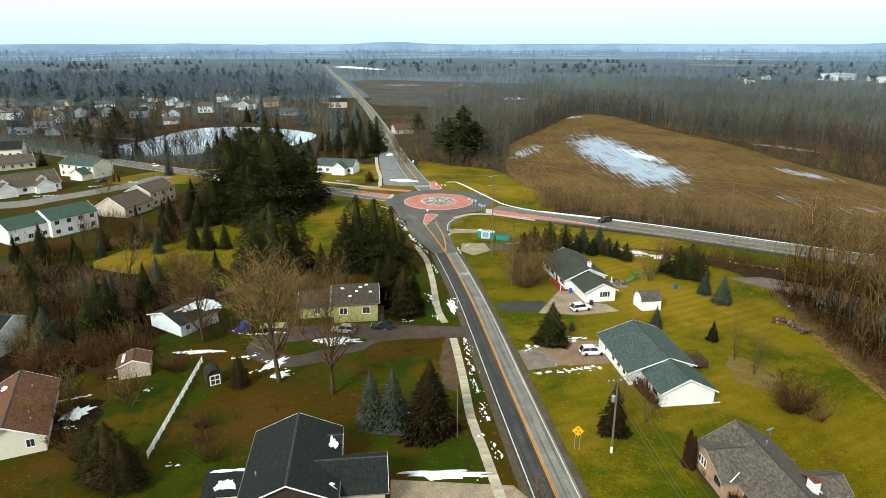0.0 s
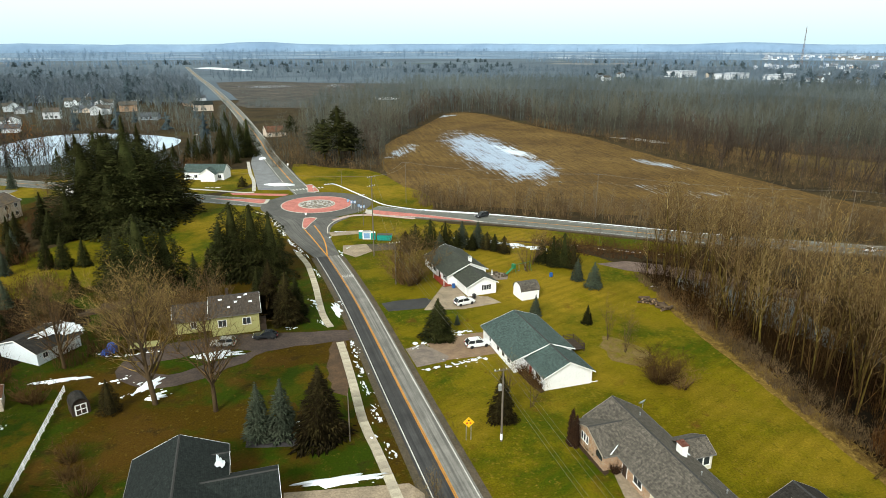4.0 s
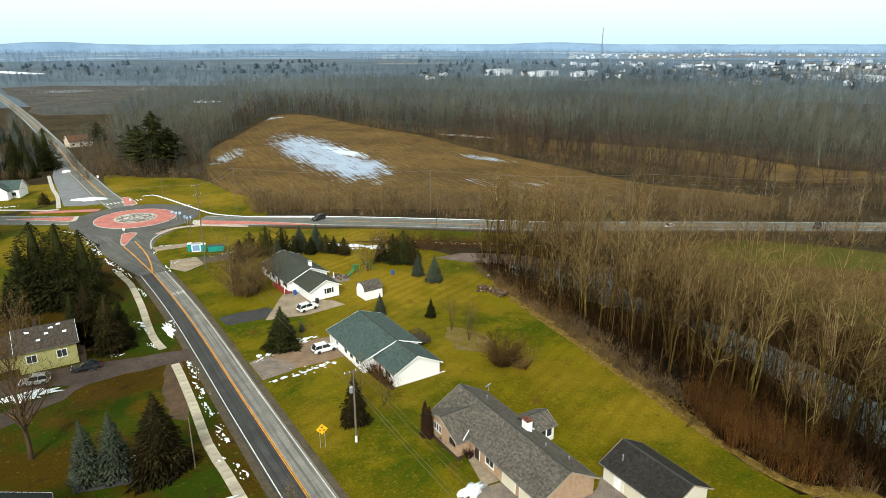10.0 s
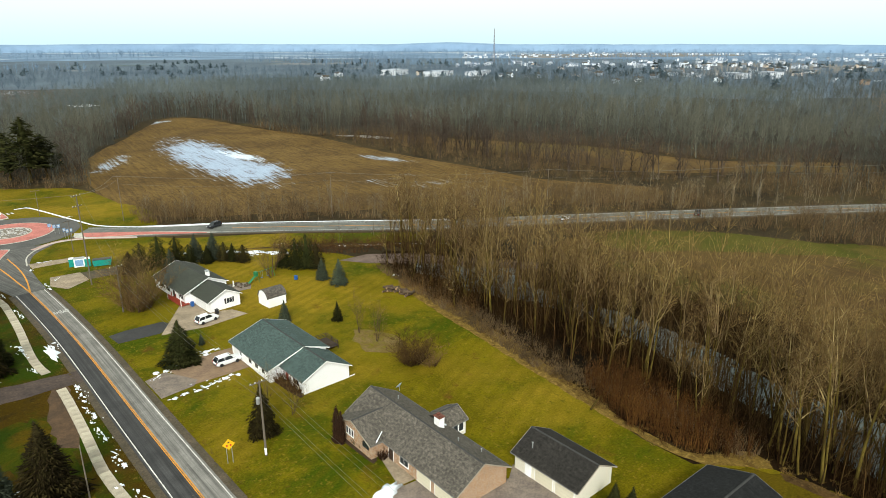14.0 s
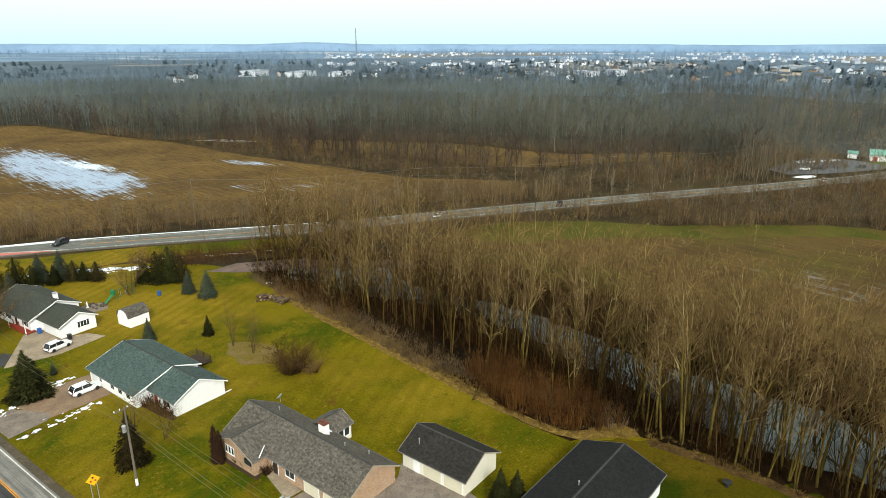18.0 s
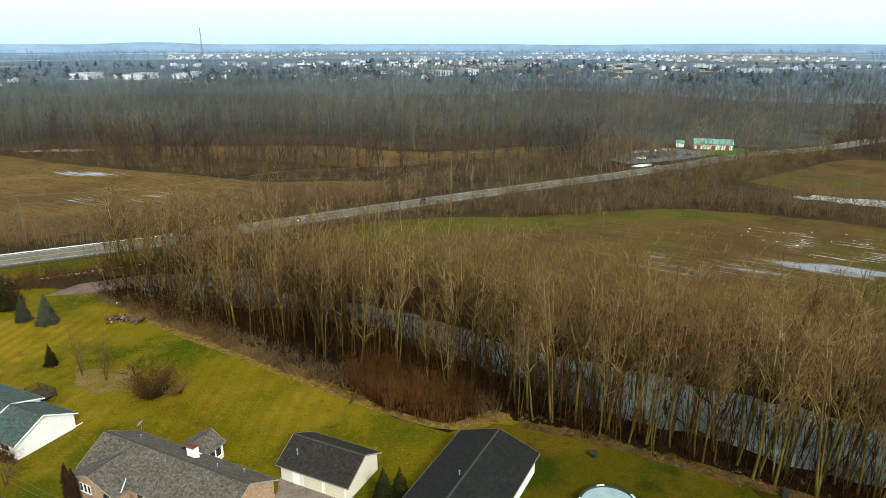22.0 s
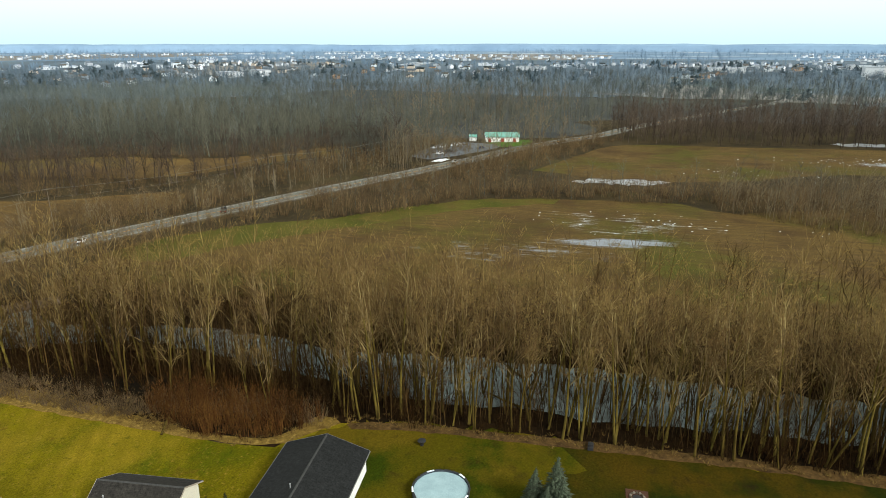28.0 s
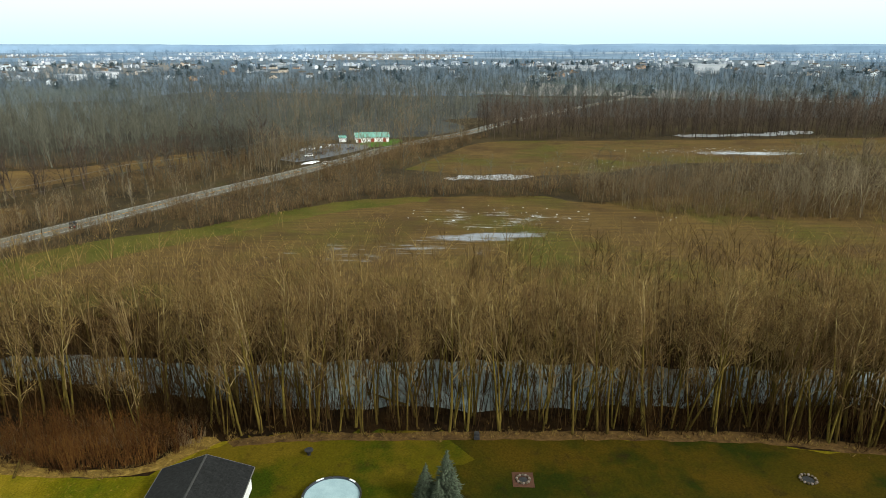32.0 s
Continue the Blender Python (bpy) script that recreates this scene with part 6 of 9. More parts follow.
forest_pts = scatter(FOREST, 7.6, 21, holes=OPENLAND)
# the forest's far trees get a haze-tinted bark colour
deep = {p for p in forest_pts if math.hypot(*p) + rnd2.gauss(0, 80) > 500}
joined("woods", far_shapes, sized([p for p in forest_pts if p not in deep], 0.85, 1.3, 4), BARK_FAR, "wide grey-brown bare forest behind the fields", "woods")
joined("woods", deep_shapes, sized([p for p in forest_pts if p in deep], 0.85, 1.3, 75), BARK_COOL, "deep part of the bare forest, greyed for haze", "woods")
DARKWOOD_AREA = [(386, -14), (392, -80), (398, -150), (412, -330), (520, -330), (500, -20), (470, -4), (430, -4)]
dark_shapes = [broom(140 + s, 18.0, 34, 0.15, 0.28, 0.16, 0.062) for s in range(8)]
joined("woods", dark_shapes, sized(scatter(DARKWOOD_AREA, 8.0, 24), 0.9, 1.3, 5), BARK_DARK, "dark red-brown wood behind the far field", "woods")
joined("woods", dark_shapes, sized(scatter([(383, -14), (389, -80), (395, -150), (409, -330), (432, -330), (418, -150), (412, -60), (405, -8)], 6.5, 61), 0.8, 1.15, 62), BARK_DARK, "dark bare trees along the far field", "woods")
EASTWOOD = [(400, 20), (380, 90), (400, 120), (600, 330), (760, 300), (720, 60), (640, -330), (524, -330), (505, -10), (440, 0)]
# floor and far trees before the town are greyed to carry haze
sheet("woodland_floor", EASTWOOD, 0.024, mat_ground("bare_wood_floor", [(0.058, 0.060, 0.056), ((0.036, 0.038, 0.038), 0.03, 0.42, 0.62), ((0.080, 0.076, 0.068), 0.09, 0.56, 0.74)]), "grey-brown floor of the woods before the town", "woodland floor", wobble=3, step=12, thick=0.012)
east_pts = scatter(EASTWOOD, 8.8, 25)
deep = {p for p in east_pts if math.hypot(*p) + rnd2.gauss(0, 80) > 540}
joined("woods", far_shapes, sized([p for p in east_pts if p not in deep], 0.6, 1.15, 6), BARK_FAR, "open bare woods before the town", "woods")
joined("woods", deep_shapes, sized([p for p in east_pts if p in deep], 0.7, 1.15, 76), TOWN_BARK, "bare woods at the town's edge, greyed for haze", "woods")
joined("woods", mid_far, sized(scatter([(330, 70), (372, 96), (420, 130), (560, 250), (600, 120), (560, 20), (440, 4), (392, 26)], 17, 72, holes=([(330, 84), (338, 96), (392, 90), (388, 52), (350, 56)],)), 0.8, 1.35, 73), BARK_PALE, "large bare trees around the market barn", "woods")
joined("woods", mid_far, sized(scatter([(276, 82), (300, 76), (316, 76), (312, 96), (296, 104), (276, 98)], 5.0, 112), 0.6, 1.15, 113), BARK_PALE, "broad bare trees beside the parking lot", "woods")
joined("hedgerow", creek_shapes, sized(along(east, 285, 420, 8, 20, 5.0, 166) + along(east, 296, 420, -24, -9, 9.0, 170), 0.6, 1.1, 167), BARK_PALE, "large bare trees along the highway by the market", "hedgerow")
joined("woods", creek_shapes, sized(scatter([(296, 98), (320, 100), (350, 98), (380, 96), (392, 70), (420, 110), (370, 140), (320, 130), (290, 116)], 9.0, 168), 0.6, 1.1, 169), BARK_FAR, "bare trees behind the parking lot", "woods")
joined("undergrowth", tall_bush, sized(scatter([(290, 64), (330, 44), (372, 20), (376, -6), (330, 15), (290, 31), (262, 40), (250, 56)], 3.6, 171), 0.4, 1.1, 172), BRUSH2, "brown brush between the highway and the back field", "undergrowth")
FOREST_EDGE = smooth_line([(152, 446), (168, 380), (207, 360), (243, 307), (280, 251), (292, 196), (340, 148)], 6)
joined("undergrowth", tall_bush, sized(along(FOREST_EDGE, 0, 500, -3, 9, 0.9, 175), 0.5, 1.2, 176), BRUSH2, "brown brush along the forest's edge", "undergrowth")
joined("woods", creek_shapes, sized(along(FOREST_EDGE, 0, 500, -6, 7, 3.4, 177), 0.7, 1.15, 178), BARK_FAR, "large bare trees along the forest's edge", "woods")
FIELD_EDGE = smooth_line([(28, 300), (33, 358), (64, 438), (100, 526), (134, 524), (151, 444), (167, 378)], 6)
joined("woods", creek_shapes, sized(along(FIELD_EDGE, 0, 400, -9, 3, 3.4, 173), 0.65, 1.1, 174), BARK_DARK, "dark bare trees along the corn field's far edge", "woods")
NEARWOOD = [(-20, 300), (0, 300), (28, 282), (34, 330), (36, 362), (20, 400), (-12, 440), (-30, 380)]
joined("woods", mid_far, sized(scatter(NEARWOOD, 7.0, 26), 0.55, 0.9, 7), BARK_FAR, "bare trees behind the roundabout's verge", "woods")
joined("undergrowth", tall_bush, sized(scatter(NEARWOOD, 5.0, 27), 0.6, 1.2, 21), BRUSH2, "brown brush under the trees", "undergrowth")
WESTWOOD = [(-46, 300), (-34, 330), (-40, 400), (-70, 540), (-100, 690), (-150, 930), (-700, 930), (-560, 500), (-330, 420), (-240, 372), (-190, 345), (-170, 445), (-90, 452), (-74, 400), (-70, 320)]
POND = [(-182, 340), (-180, 368), (-166, 434), (-134, 446), (-86, 418), (-79, 382), (-94, 344), (-131, 331), (-153, 327)]
west_pts = scatter(WESTWOOD, 8.6, 28, holes=(POND, CLEARING))
joined("woods", far_shapes, sized([p for p in west_pts if p[1] < 640][::2], 0.5, 0.95, 22), BARK_COOL, "bare trees among the houses by the pond", "woods")
joined("woods", haze_shapes, sized([p for p in west_pts if p[1] >= 640], 1.0, 1.5, 65), NW_BARK, "tall forest behind the houses, tinted slate for haze", "woods")
PONDWOOD = [(-188, 343), (-184, 372), (-174, 440), (-200, 462), (-268, 408), (-244, 376), (-216, 358)]
joined("woods", mid_far, sized(scatter(PONDWOOD, 6.5, 86), 0.55, 1.0, 87), BRUSH_DIM, "dense brown trees at the pond's end", "woods")
BACKSHORE = [(-168, 442), (-134, 454), (-82, 426), (-72, 400), (-60, 420), (-80, 470), (-130, 500), (-190, 480)]
joined("woods", mid_far, sized(scatter(BACKSHORE, 9.5, 88), 0.5, 0.95, 89), BARK_COOL, "bare trees behind the pond", "woods")
WESTYARD = [(-60, 300), (-66, 330), (-72, 318), (-190, 336), (-260, 380), (-330, 430), (-330, 400), (-250, 350), (-180, 322), (-120, 300)]
joined("undergrowth", [limbs(bush(50 + s, 5.0, 11, 2, 0.35, 0.045, 1), 3) for s in range(4)], sized(scatter(WESTYARD, 3.6, 66), 0.6, 1.5, 67), BARK_COOL, "brown brush between the road and the pond", "undergrowth")
joined("woods", mid_far, sized(along(west, -420, -60, -26, -9, 3.5, 9), 0.4, 0.8, 23), BARK_FAR, "bare trees between road and pond", "woods")


joined("woods", creek_shapes, sized(scatter([(-150, 318), (-118, 320), (-98, 328), (-86, 340), (-92, 346), (-120, 331), (-150, 325)], 5.0, 164), 0.7, 1.15, 165), BARK_DARK, "tall bare trees standing before the frozen pond", "woods")
SHORE = [(-176, 322), (-150, 318), (-118, 322), (-92, 334), (-78, 350), (-84, 356), (-98, 340), (-131, 329), (-155, 326), (-178, 336)]
joined("woods", creek_shapes, sized(scatter(SHORE, 4.2, 63), 0.6, 1.2, 64), BARK_DARK, "bare trees along the pond's near shore", "woods")


def polar(r0, r1, a0, a1, n, seed, keep=0.5, scale=0.0016):
    """Places in a far ring, more of them where a slow noise is high: rows of woodland with open land between."""
    r2 = random.Random(seed)
    out = []
    while len(out) < n:
        r, a = math.sqrt(r2.uniform(r0 * r0, r1 * r1)), radians(r2.uniform(a0, a1))
        x, y = r * math.sin(a), r * math.cos(a)
        if noise.noise(Vector((x * scale, y * scale, seed))) > keep and not any(inside(x, y, area) for area in (FOREST, EASTWOOD, MARSHLAND, CLEARING)):
            out.append((x, y))
    return out


plain = polar(600, 1500, -44, 130, 7200, 31, -0.45)
joined("woods", haze_shapes, sized([p for p in plain if math.hypot(*p) < 940], 0.65, 1.15, 31), BARK_COOL, "grey-brown trees between the town's houses", "woods")
joined("woods", haze_shapes, sized([p for p in plain if math.hypot(*p) >= 940], 0.7, 1.1, 84), BARK_HAZE, "far woods across the plain, tinted grey for haze", "woods")
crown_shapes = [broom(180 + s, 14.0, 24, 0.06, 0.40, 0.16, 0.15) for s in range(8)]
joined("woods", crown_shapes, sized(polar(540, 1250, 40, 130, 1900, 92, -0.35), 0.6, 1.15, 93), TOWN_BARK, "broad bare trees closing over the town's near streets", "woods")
joined("woods", crown_shapes, sized(polar(760, 1700, 40, 130, 1300, 94, -0.25), 0.7, 1.1, 95), BARK_HAZE, "broad trees among the town's houses, tinted grey for haze", "woods")
joined("woods", haze_shapes, sized(polar(1500, 2500, -46, 132, 2300, 32, 0.02), 0.9, 1.6, 32), HAZE2, "woods beyond the town, tinted blue-grey for haze", "woods")
# outermost woods: the palest haze tint, mixed into the bark colour
HAZE3 = mat("haze_pale_woods", (0.180, 0.265, 0.370), (0.130, 0.200, 0.290), 0.003, 1.0, island=0.15, spec=0.04)
joined("woods", haze_shapes, sized(polar(2500, 4550, -46, 132, 2200, 34, 0.05), 1.0, 1.9, 34), HAZE3, "woods towards the horizon, tinted pale blue for haze", "woods")
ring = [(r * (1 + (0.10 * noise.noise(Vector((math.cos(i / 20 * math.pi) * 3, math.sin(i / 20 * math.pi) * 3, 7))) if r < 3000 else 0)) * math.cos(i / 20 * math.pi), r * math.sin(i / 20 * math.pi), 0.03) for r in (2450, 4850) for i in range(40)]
joined("woods", crown_shapes, sized(polar(1700, 4300, -46, 132, 1100, 196, 0.16, 0.0022), 1.2, 2.4, 197), HAZE3, "groves over the far plain, tinted pale blue for haze", "woods")
# outer ring of ground: its pale blue is painted haze
thing("ground", "plain far off under the horizon, painted pale blue for haze", "ground", kind="structure", geo=Geo().add(ring, [(i, (i + 1) % 40, 40 + (i + 1) % 40, 40 + i) for i in range(40)]), material=mat_ground("haze_blue_plain", [(0.160, 0.232, 0.322), ((0.112, 0.168, 0.246), 0.003, 0.42, 0.6), ((0.330, 0.375, 0.42), 0.0014, 0.56, 0.61)]))
# pines drawn towards blue: distance haze in the needle colour
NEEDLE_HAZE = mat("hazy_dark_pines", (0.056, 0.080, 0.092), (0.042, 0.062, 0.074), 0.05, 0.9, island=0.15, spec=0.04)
PINE = [conifer(s, 12.0, 0.24, tufts=42, size=0.24, slim=0.42, power=0.7) for s in range(4)]
TALL_PINE = [conifer(s + 9, 12.0, 0.34, low=0.28, tufts=46, size=0.24, slim=0.5, power=0.42, ragged=0.55, droop=0.0, layers=3) for s in range(5)]
far_w = [p for p in scatter([(-110, 640), (-60, 900), (-120, 1000), (-700, 1000), (-620, 640), (-400, 600)], 27, 68, holes=OPENLAND) if noise.noise(Vector((p[0] * 0.01, p[1] * 0.01, 3))) > -0.05]
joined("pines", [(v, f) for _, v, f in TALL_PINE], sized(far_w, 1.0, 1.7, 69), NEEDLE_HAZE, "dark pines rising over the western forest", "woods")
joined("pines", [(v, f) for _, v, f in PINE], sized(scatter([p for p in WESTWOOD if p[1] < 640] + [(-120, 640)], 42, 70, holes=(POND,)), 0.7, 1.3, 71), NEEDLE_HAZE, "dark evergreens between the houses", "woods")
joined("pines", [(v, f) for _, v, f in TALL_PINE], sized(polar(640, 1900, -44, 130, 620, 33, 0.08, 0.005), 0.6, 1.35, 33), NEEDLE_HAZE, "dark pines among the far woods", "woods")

# distant wooded rise on the horizon, haze painted into its blue
g = Geo()
n = 360
ring = []
for k, (r, h) in enumerate(((4560, 0), (4600, 36), (4640, 47), (4720, 0))):
    for i in range(n):
        a = 2 * math.pi * i / n
        w = noise.noise(Vector((math.cos(a) * 9, math.sin(a) * 9, 2))) * 7 + noise.noise(Vector((math.cos(a) * 60, math.sin(a) * 60, 5))) * 2.5 + max(0.0, noise.noise(Vector((math.cos(a) * 6, math.sin(a) * 6, 11))) - 0.2) * 24
        ring.append((r * math.cos(a), r * math.sin(a), h + (w if h else -1)))
g.add(ring, [(k * n + i, k * n + (i + 1) % n, (k + 1) * n + (i + 1) % n, (k + 1) * n + i) for k in range(3) for i in range(n)])
thing("backdrop", "low wooded rise along the horizon, painted blue for haze", "backdrop", kind="structure", geo=g, material=mat("haze_blue_rise", (0.200, 0.300, 0.430), (0.145, 0.228, 0.345), 0.002, 1.0, grit=0.15))

# ---- evergreens ----
LABELS = {"spruce": "dark green spruce with drooping boughs", "blue": "blue-green spruce, dense and conical", "juniper": "bronzed evergreen, broad and ragged", "column": "slim rusty columnar arborvitae", "pine": "tall dark pine with an uneven crown", "fine": "dense dark olive-green spruce", "droopy": "olive-brown spruce with drooping sprays", "mass": "huge dark spruce in a dense grove"}
KINDS = {}
for kind, material, args in (("spruce", NEEDLE, dict(width=0.21, tufts=1300, size=0.066, slim=0.22)), ("blue", NEEDLE_BLUE, dict(width=0.22, tufts=1500, size=0.06, slim=0.22, droop=0.1, ragged=0.2)),
                             ("juniper", NEEDLE_BROWN, dict(width=0.36, low=0.0, tufts=2800, droop=-0.25, power=0.5, ragged=0.24, size=0.062, slim=0.16)), ("column", NEEDLE_RUST, dict(width=0.085, low=0.0, tufts=800, droop=-1.6, power=0.3, ragged=0.1, size=0.06, slim=0.3)),
                             ("pine", NEEDLE, dict(width=0.25, low=0.25, tufts=900, droop=0.0, power=0.45, ragged=0.55, size=0.09, layers=4)), ("fine", NEEDLE, dict(width=0.21, tufts=2200, size=0.052, slim=0.22, ragged=0.24)), ("droopy", NEEDLE_BROWN, dict(width=0.24, tufts=3000, size=0.062, slim=0.17, droop=0.7, ragged=0.32, power=0.8)), ("mass", NEEDLE, dict(width=0.30, tufts=4200, power=0.30, size=0.046, slim=0.22, ragged=0.36, layers=4, tip=5.5, droop=0.35))):
    KINDS[kind] = []
    for s in range(3):
        tr, v, f = conifer(s + len(kind), 10.0, **args)
        tv, tf = limbs(tr, 6)
        KINDS[kind].append((tri_mesh("trunk", tv, tf, BARK), tri_mesh("crown", v, f, material)))
rnd = random.Random(9)


def evergreen(kind, x, y, h, wide=1.0):
    t = thing("evergreen_tree", LABELS[kind], "tree", (x, y, 0), rnd.uniform(0, 360), group="evergreens")
    for nm_, me in zip(("trunk", "crown"), rnd.choice(KINDS[kind])):
        o = part(nm_, me, None, t)
        o.scale = (h / 10 * wide * 1.22, h / 10 * wide * 1.22, h / 10)


for kind, x, y, h, *w in (
        ("blue", -10.8, 84.8, 9.4, 1.0), ("blue", -7.4, 84.5, 9.8, 1.05), ("droopy", -1.9, 83.0, 12.0, 1.25), ("fine", 20.9, 112.7, 8.6, 1.65), ("blue", 25.9, 118, 2.5),
        ("mass", -21.9, 157.7, 19.0, 0.95), ("mass", -17.2, 156.0, 18.5, 0.95), ("mass", -12.8, 154.2, 17.0, 0.95), ("fine", -24.5, 155.0, 15, 1.35), ("droopy", -11.7, 131.2, 12.4, 1.05), ("droopy", -8.2, 125.5, 11.4, 1.1), ("fine", -6.4, 129.6, 9.0, 1.2), ("fine", -14.5, 134, 10),
        ("mass", -41.7, 150, 19, 1.1), ("mass", -47, 153.3, 15.4, 1.1), ("mass", -37, 153.3, 14.5, 1.1),
        ("mass", -70, 209, 27, 1.3), ("mass", -65, 213, 29, 1.3), ("mass", -58, 211, 30, 1.3), ("mass", -52.5, 216, 24, 1.3), ("mass", -49.0, 225.6, 19.5, 1.3), ("mass", -73, 200, 14, 1.2), ("spruce", -77, 196, 10, 1.1), ("mass", -62, 203, 20, 1.3), ("mass", -66, 222, 28, 1.3), ("mass", -57, 224, 27, 1.3), ("spruce", -81, 203, 14, 1.1), ("blue", -119.5, 277.5, 8.6), ("spruce", -84, 192, 11), ("spruce", -88, 196, 9), ("blue", -82, 184, 8), ("blue", -88, 182, 7), ("spruce", -80, 178, 9), ("juniper", -94, 170, 7, 0.8), ("spruce", -110, 168, 9), ("spruce", -112, 160, 8), ("blue", -100, 146, 7), ("spruce", -56, 150, 7), ("spruce", -30, 150, 9), ("spruce", -28, 158, 8), ("spruce", -107.4, 316.9, 16.5, 1.2), ("spruce", -112, 320, 14, 1.1), ("spruce", -90.4, 329.5, 23.5, 1.0), ("spruce", -85, 333, 19, 1.0), ("spruce", -155.2, 325.2, 7.8, 1.5), ("pine", -187, 372, 21, 1.1), ("spruce", -201, 368, 16.5, 1.2), ("spruce", -197, 362, 13, 1.2), ("pine", -208, 374, 14, 1.2), ("spruce", -39.4, 347.8, 17, 1.2), ("spruce", -56, 347.8, 12, 1.3), ("spruce", -50, 352, 14, 1.2), ("spruce", -62, 352, 11, 1.3), ("spruce", -141, 470, 13, 1.1), ("spruce", -134, 472, 11, 1.1), ("spruce", -66, 446, 12, 1.2), ("spruce", -59, 448, 13, 1.2), ("blue", -98, 286, 9, 1.2),
        ("spruce", -103.9, 157.7, 9.7, 1.1), ("spruce", -96.4, 159.9, 7.6), ("blue", -92, 164.6, 5.5), ("blue", -68.7, 145.2, 7), ("blue", -74.3, 134.5, 6.6), ("blue", -81.6, 136.2, 6), ("blue", -74.9, 110.5, 7.3, 1.1), ("spruce", -72.1, 114.2, 5.6, 1.2), ("spruce", -69.7, 172, 8.9), ("spruce", -65.7, 172, 9.7), ("spruce", -60.9, 172, 8.1), ("blue", -78, 168, 7), ("spruce", -86, 172, 8), ("spruce", -90, 150, 8),
        ("juniper", -34.2, 96.2, 6.0, 0.75), ("blue", -72.8, 107.5, 10.0, 1.3), ("fine", -67.2, 111.8, 10.5, 1.3), ("fine", -66.3, 118, 12.0, 1.2), ("fine", -70, 121, 11.0, 1.2), ("juniper", -86.4, 125, 11.0, 0.8), ("fine", -62, 125, 12.5, 1.0), ("fine", -78, 114, 11, 1.2), ("spruce", -92, 134, 10, 1.2), ("fine", -59, 138, 8, 1.2), ("spruce", -98, 142, 9, 1.2), ("juniper", -43.6, 71.6, 9.2, 1.0), ("juniper", -41.2, 70.4, 7.5, 1.0),
        ("blue", 43.1, 119.4, 4.9, 1.1), ("fine", 52.2, 113.4, 4.4, 1.1), ("blue", 60, 137.9, 5.7, 1.2), ("blue", 61.8, 132.2, 6.8, 1.25), ("column", 33.1, 74.2, 6.2, 1.15), ("column", 33.5, 73.6, 5.6), ("droopy", 25.2, 82.6, 8.4, 1.0),
        ("mass", 34.0, 171.6, 7.2, 0.95), ("blue", 38.6, 170.4, 7.6, 1.35), ("blue", 42.8, 168.8, 7.8, 1.3), ("fine", 46.6, 164.6, 5.0, 1.5), ("mass", 29.5, 170.5, 8.4, 0.95), ("mass", 25.2, 170, 7.4, 1.0), ("blue", 31.8, 168.2, 5.2, 1.4), ("mass", 36.4, 168.0, 5.6, 1.0), ("fine", 40.6, 166.6, 5.0, 1.5), ("juniper", 44.8, 166.2, 5.2, 1.1), ("juniper", 48.6, 162, 5.0, 1.1), ("fine", 56.2, 152.8, 6.5, 1.4), ("mass", 60.4, 148.0, 9.2, 0.85), ("mass", 58.0, 149.4, 8.2, 0.8), ("juniper", 62.4, 146.4, 7.0, 0.8), ("juniper", 22.2, 168.5, 6.1, 1.1),
        ("blue", 66.3, 4.6, 6.6, 1.1), ("blue", 66.2, 2.0, 8.6, 1.1), ("blue", 64.6, 3.0, 5.5, 1.1), ("fine", 53.4, 40.9, 5.6, 1.2), ("fine", 54.8, 39.4, 5.3, 1.2),
        ("pine", 9.7, 312, 27, 1.1), ("pine", 3, 322, 20, 1.1), ("pine", 16, 318, 19, 1.1), ("pine", -15.5, 404, 14, 1.1), ("pine", 0, 345, 18), ("spruce", -42.9, 338, 18, 1.1), ("spruce", -37.9, 336, 17, 1.1), ("spruce", -46, 330, 15, 1.1), ("spruce", -40, 322, 13, 1.1), ("spruce", -48, 345, 17), ("spruce", -52, 320, 12), ("juniper", -30.5, 264, 4.6, 1.2), ("spruce", -66, 316, 11, 1.2), ("spruce", -60, 322, 13, 1.2), ("fine", -71, 322, 11, 1.3), ("spruce", -55, 315, 10, 1.3), ("fine", -45, 312, 9, 1.2),
        ("mass", -46.5, 73.6, 7.2, 1.15), ("spruce", -99, 322, 17, 1.1), ("spruce", -139, 323, 9, 1.2), ("spruce", -178, 380, 16), ("spruce", -196, 356, 12), ("spruce", -188, 300, 8), ("column", -118, 204, 6), ("column", -101, 205, 5), ("column", -136, 262, 5), ("column", -134, 262, 5), ("spruce", -104, 306, 13, 1.2), ("mass", -101, 321, 17, 1.0), ("spruce", -152, 320, 11, 1.1), ("spruce", -114, 312, 11, 1.2), ("mass", -35, 342, 19, 0.9), ("mass", -166, 322, 16, 1.0)):
    evergreen(kind, x, y, h, *w)

# ---- bare yard trees ----
yard = []
for s in range(4):
    tr, cr = bare_tree(120 + s, 14.0, clear=0.10, prim=26, sec=6, twig=5, width=0.42, spread=1.05, r=0.2, tw=0.018, k=(6, 5, 2, 1), lift=0.12, fork=2 + s % 2, curl=0.22)
    v, f = limbs(tr, 4)
    v2, f2 = limbs(cr, 3)
    yard.append((tri_mesh("trunk", v, f, BARK_YARD, True), tri_mesh("crown", v2, f2, TWIG)))
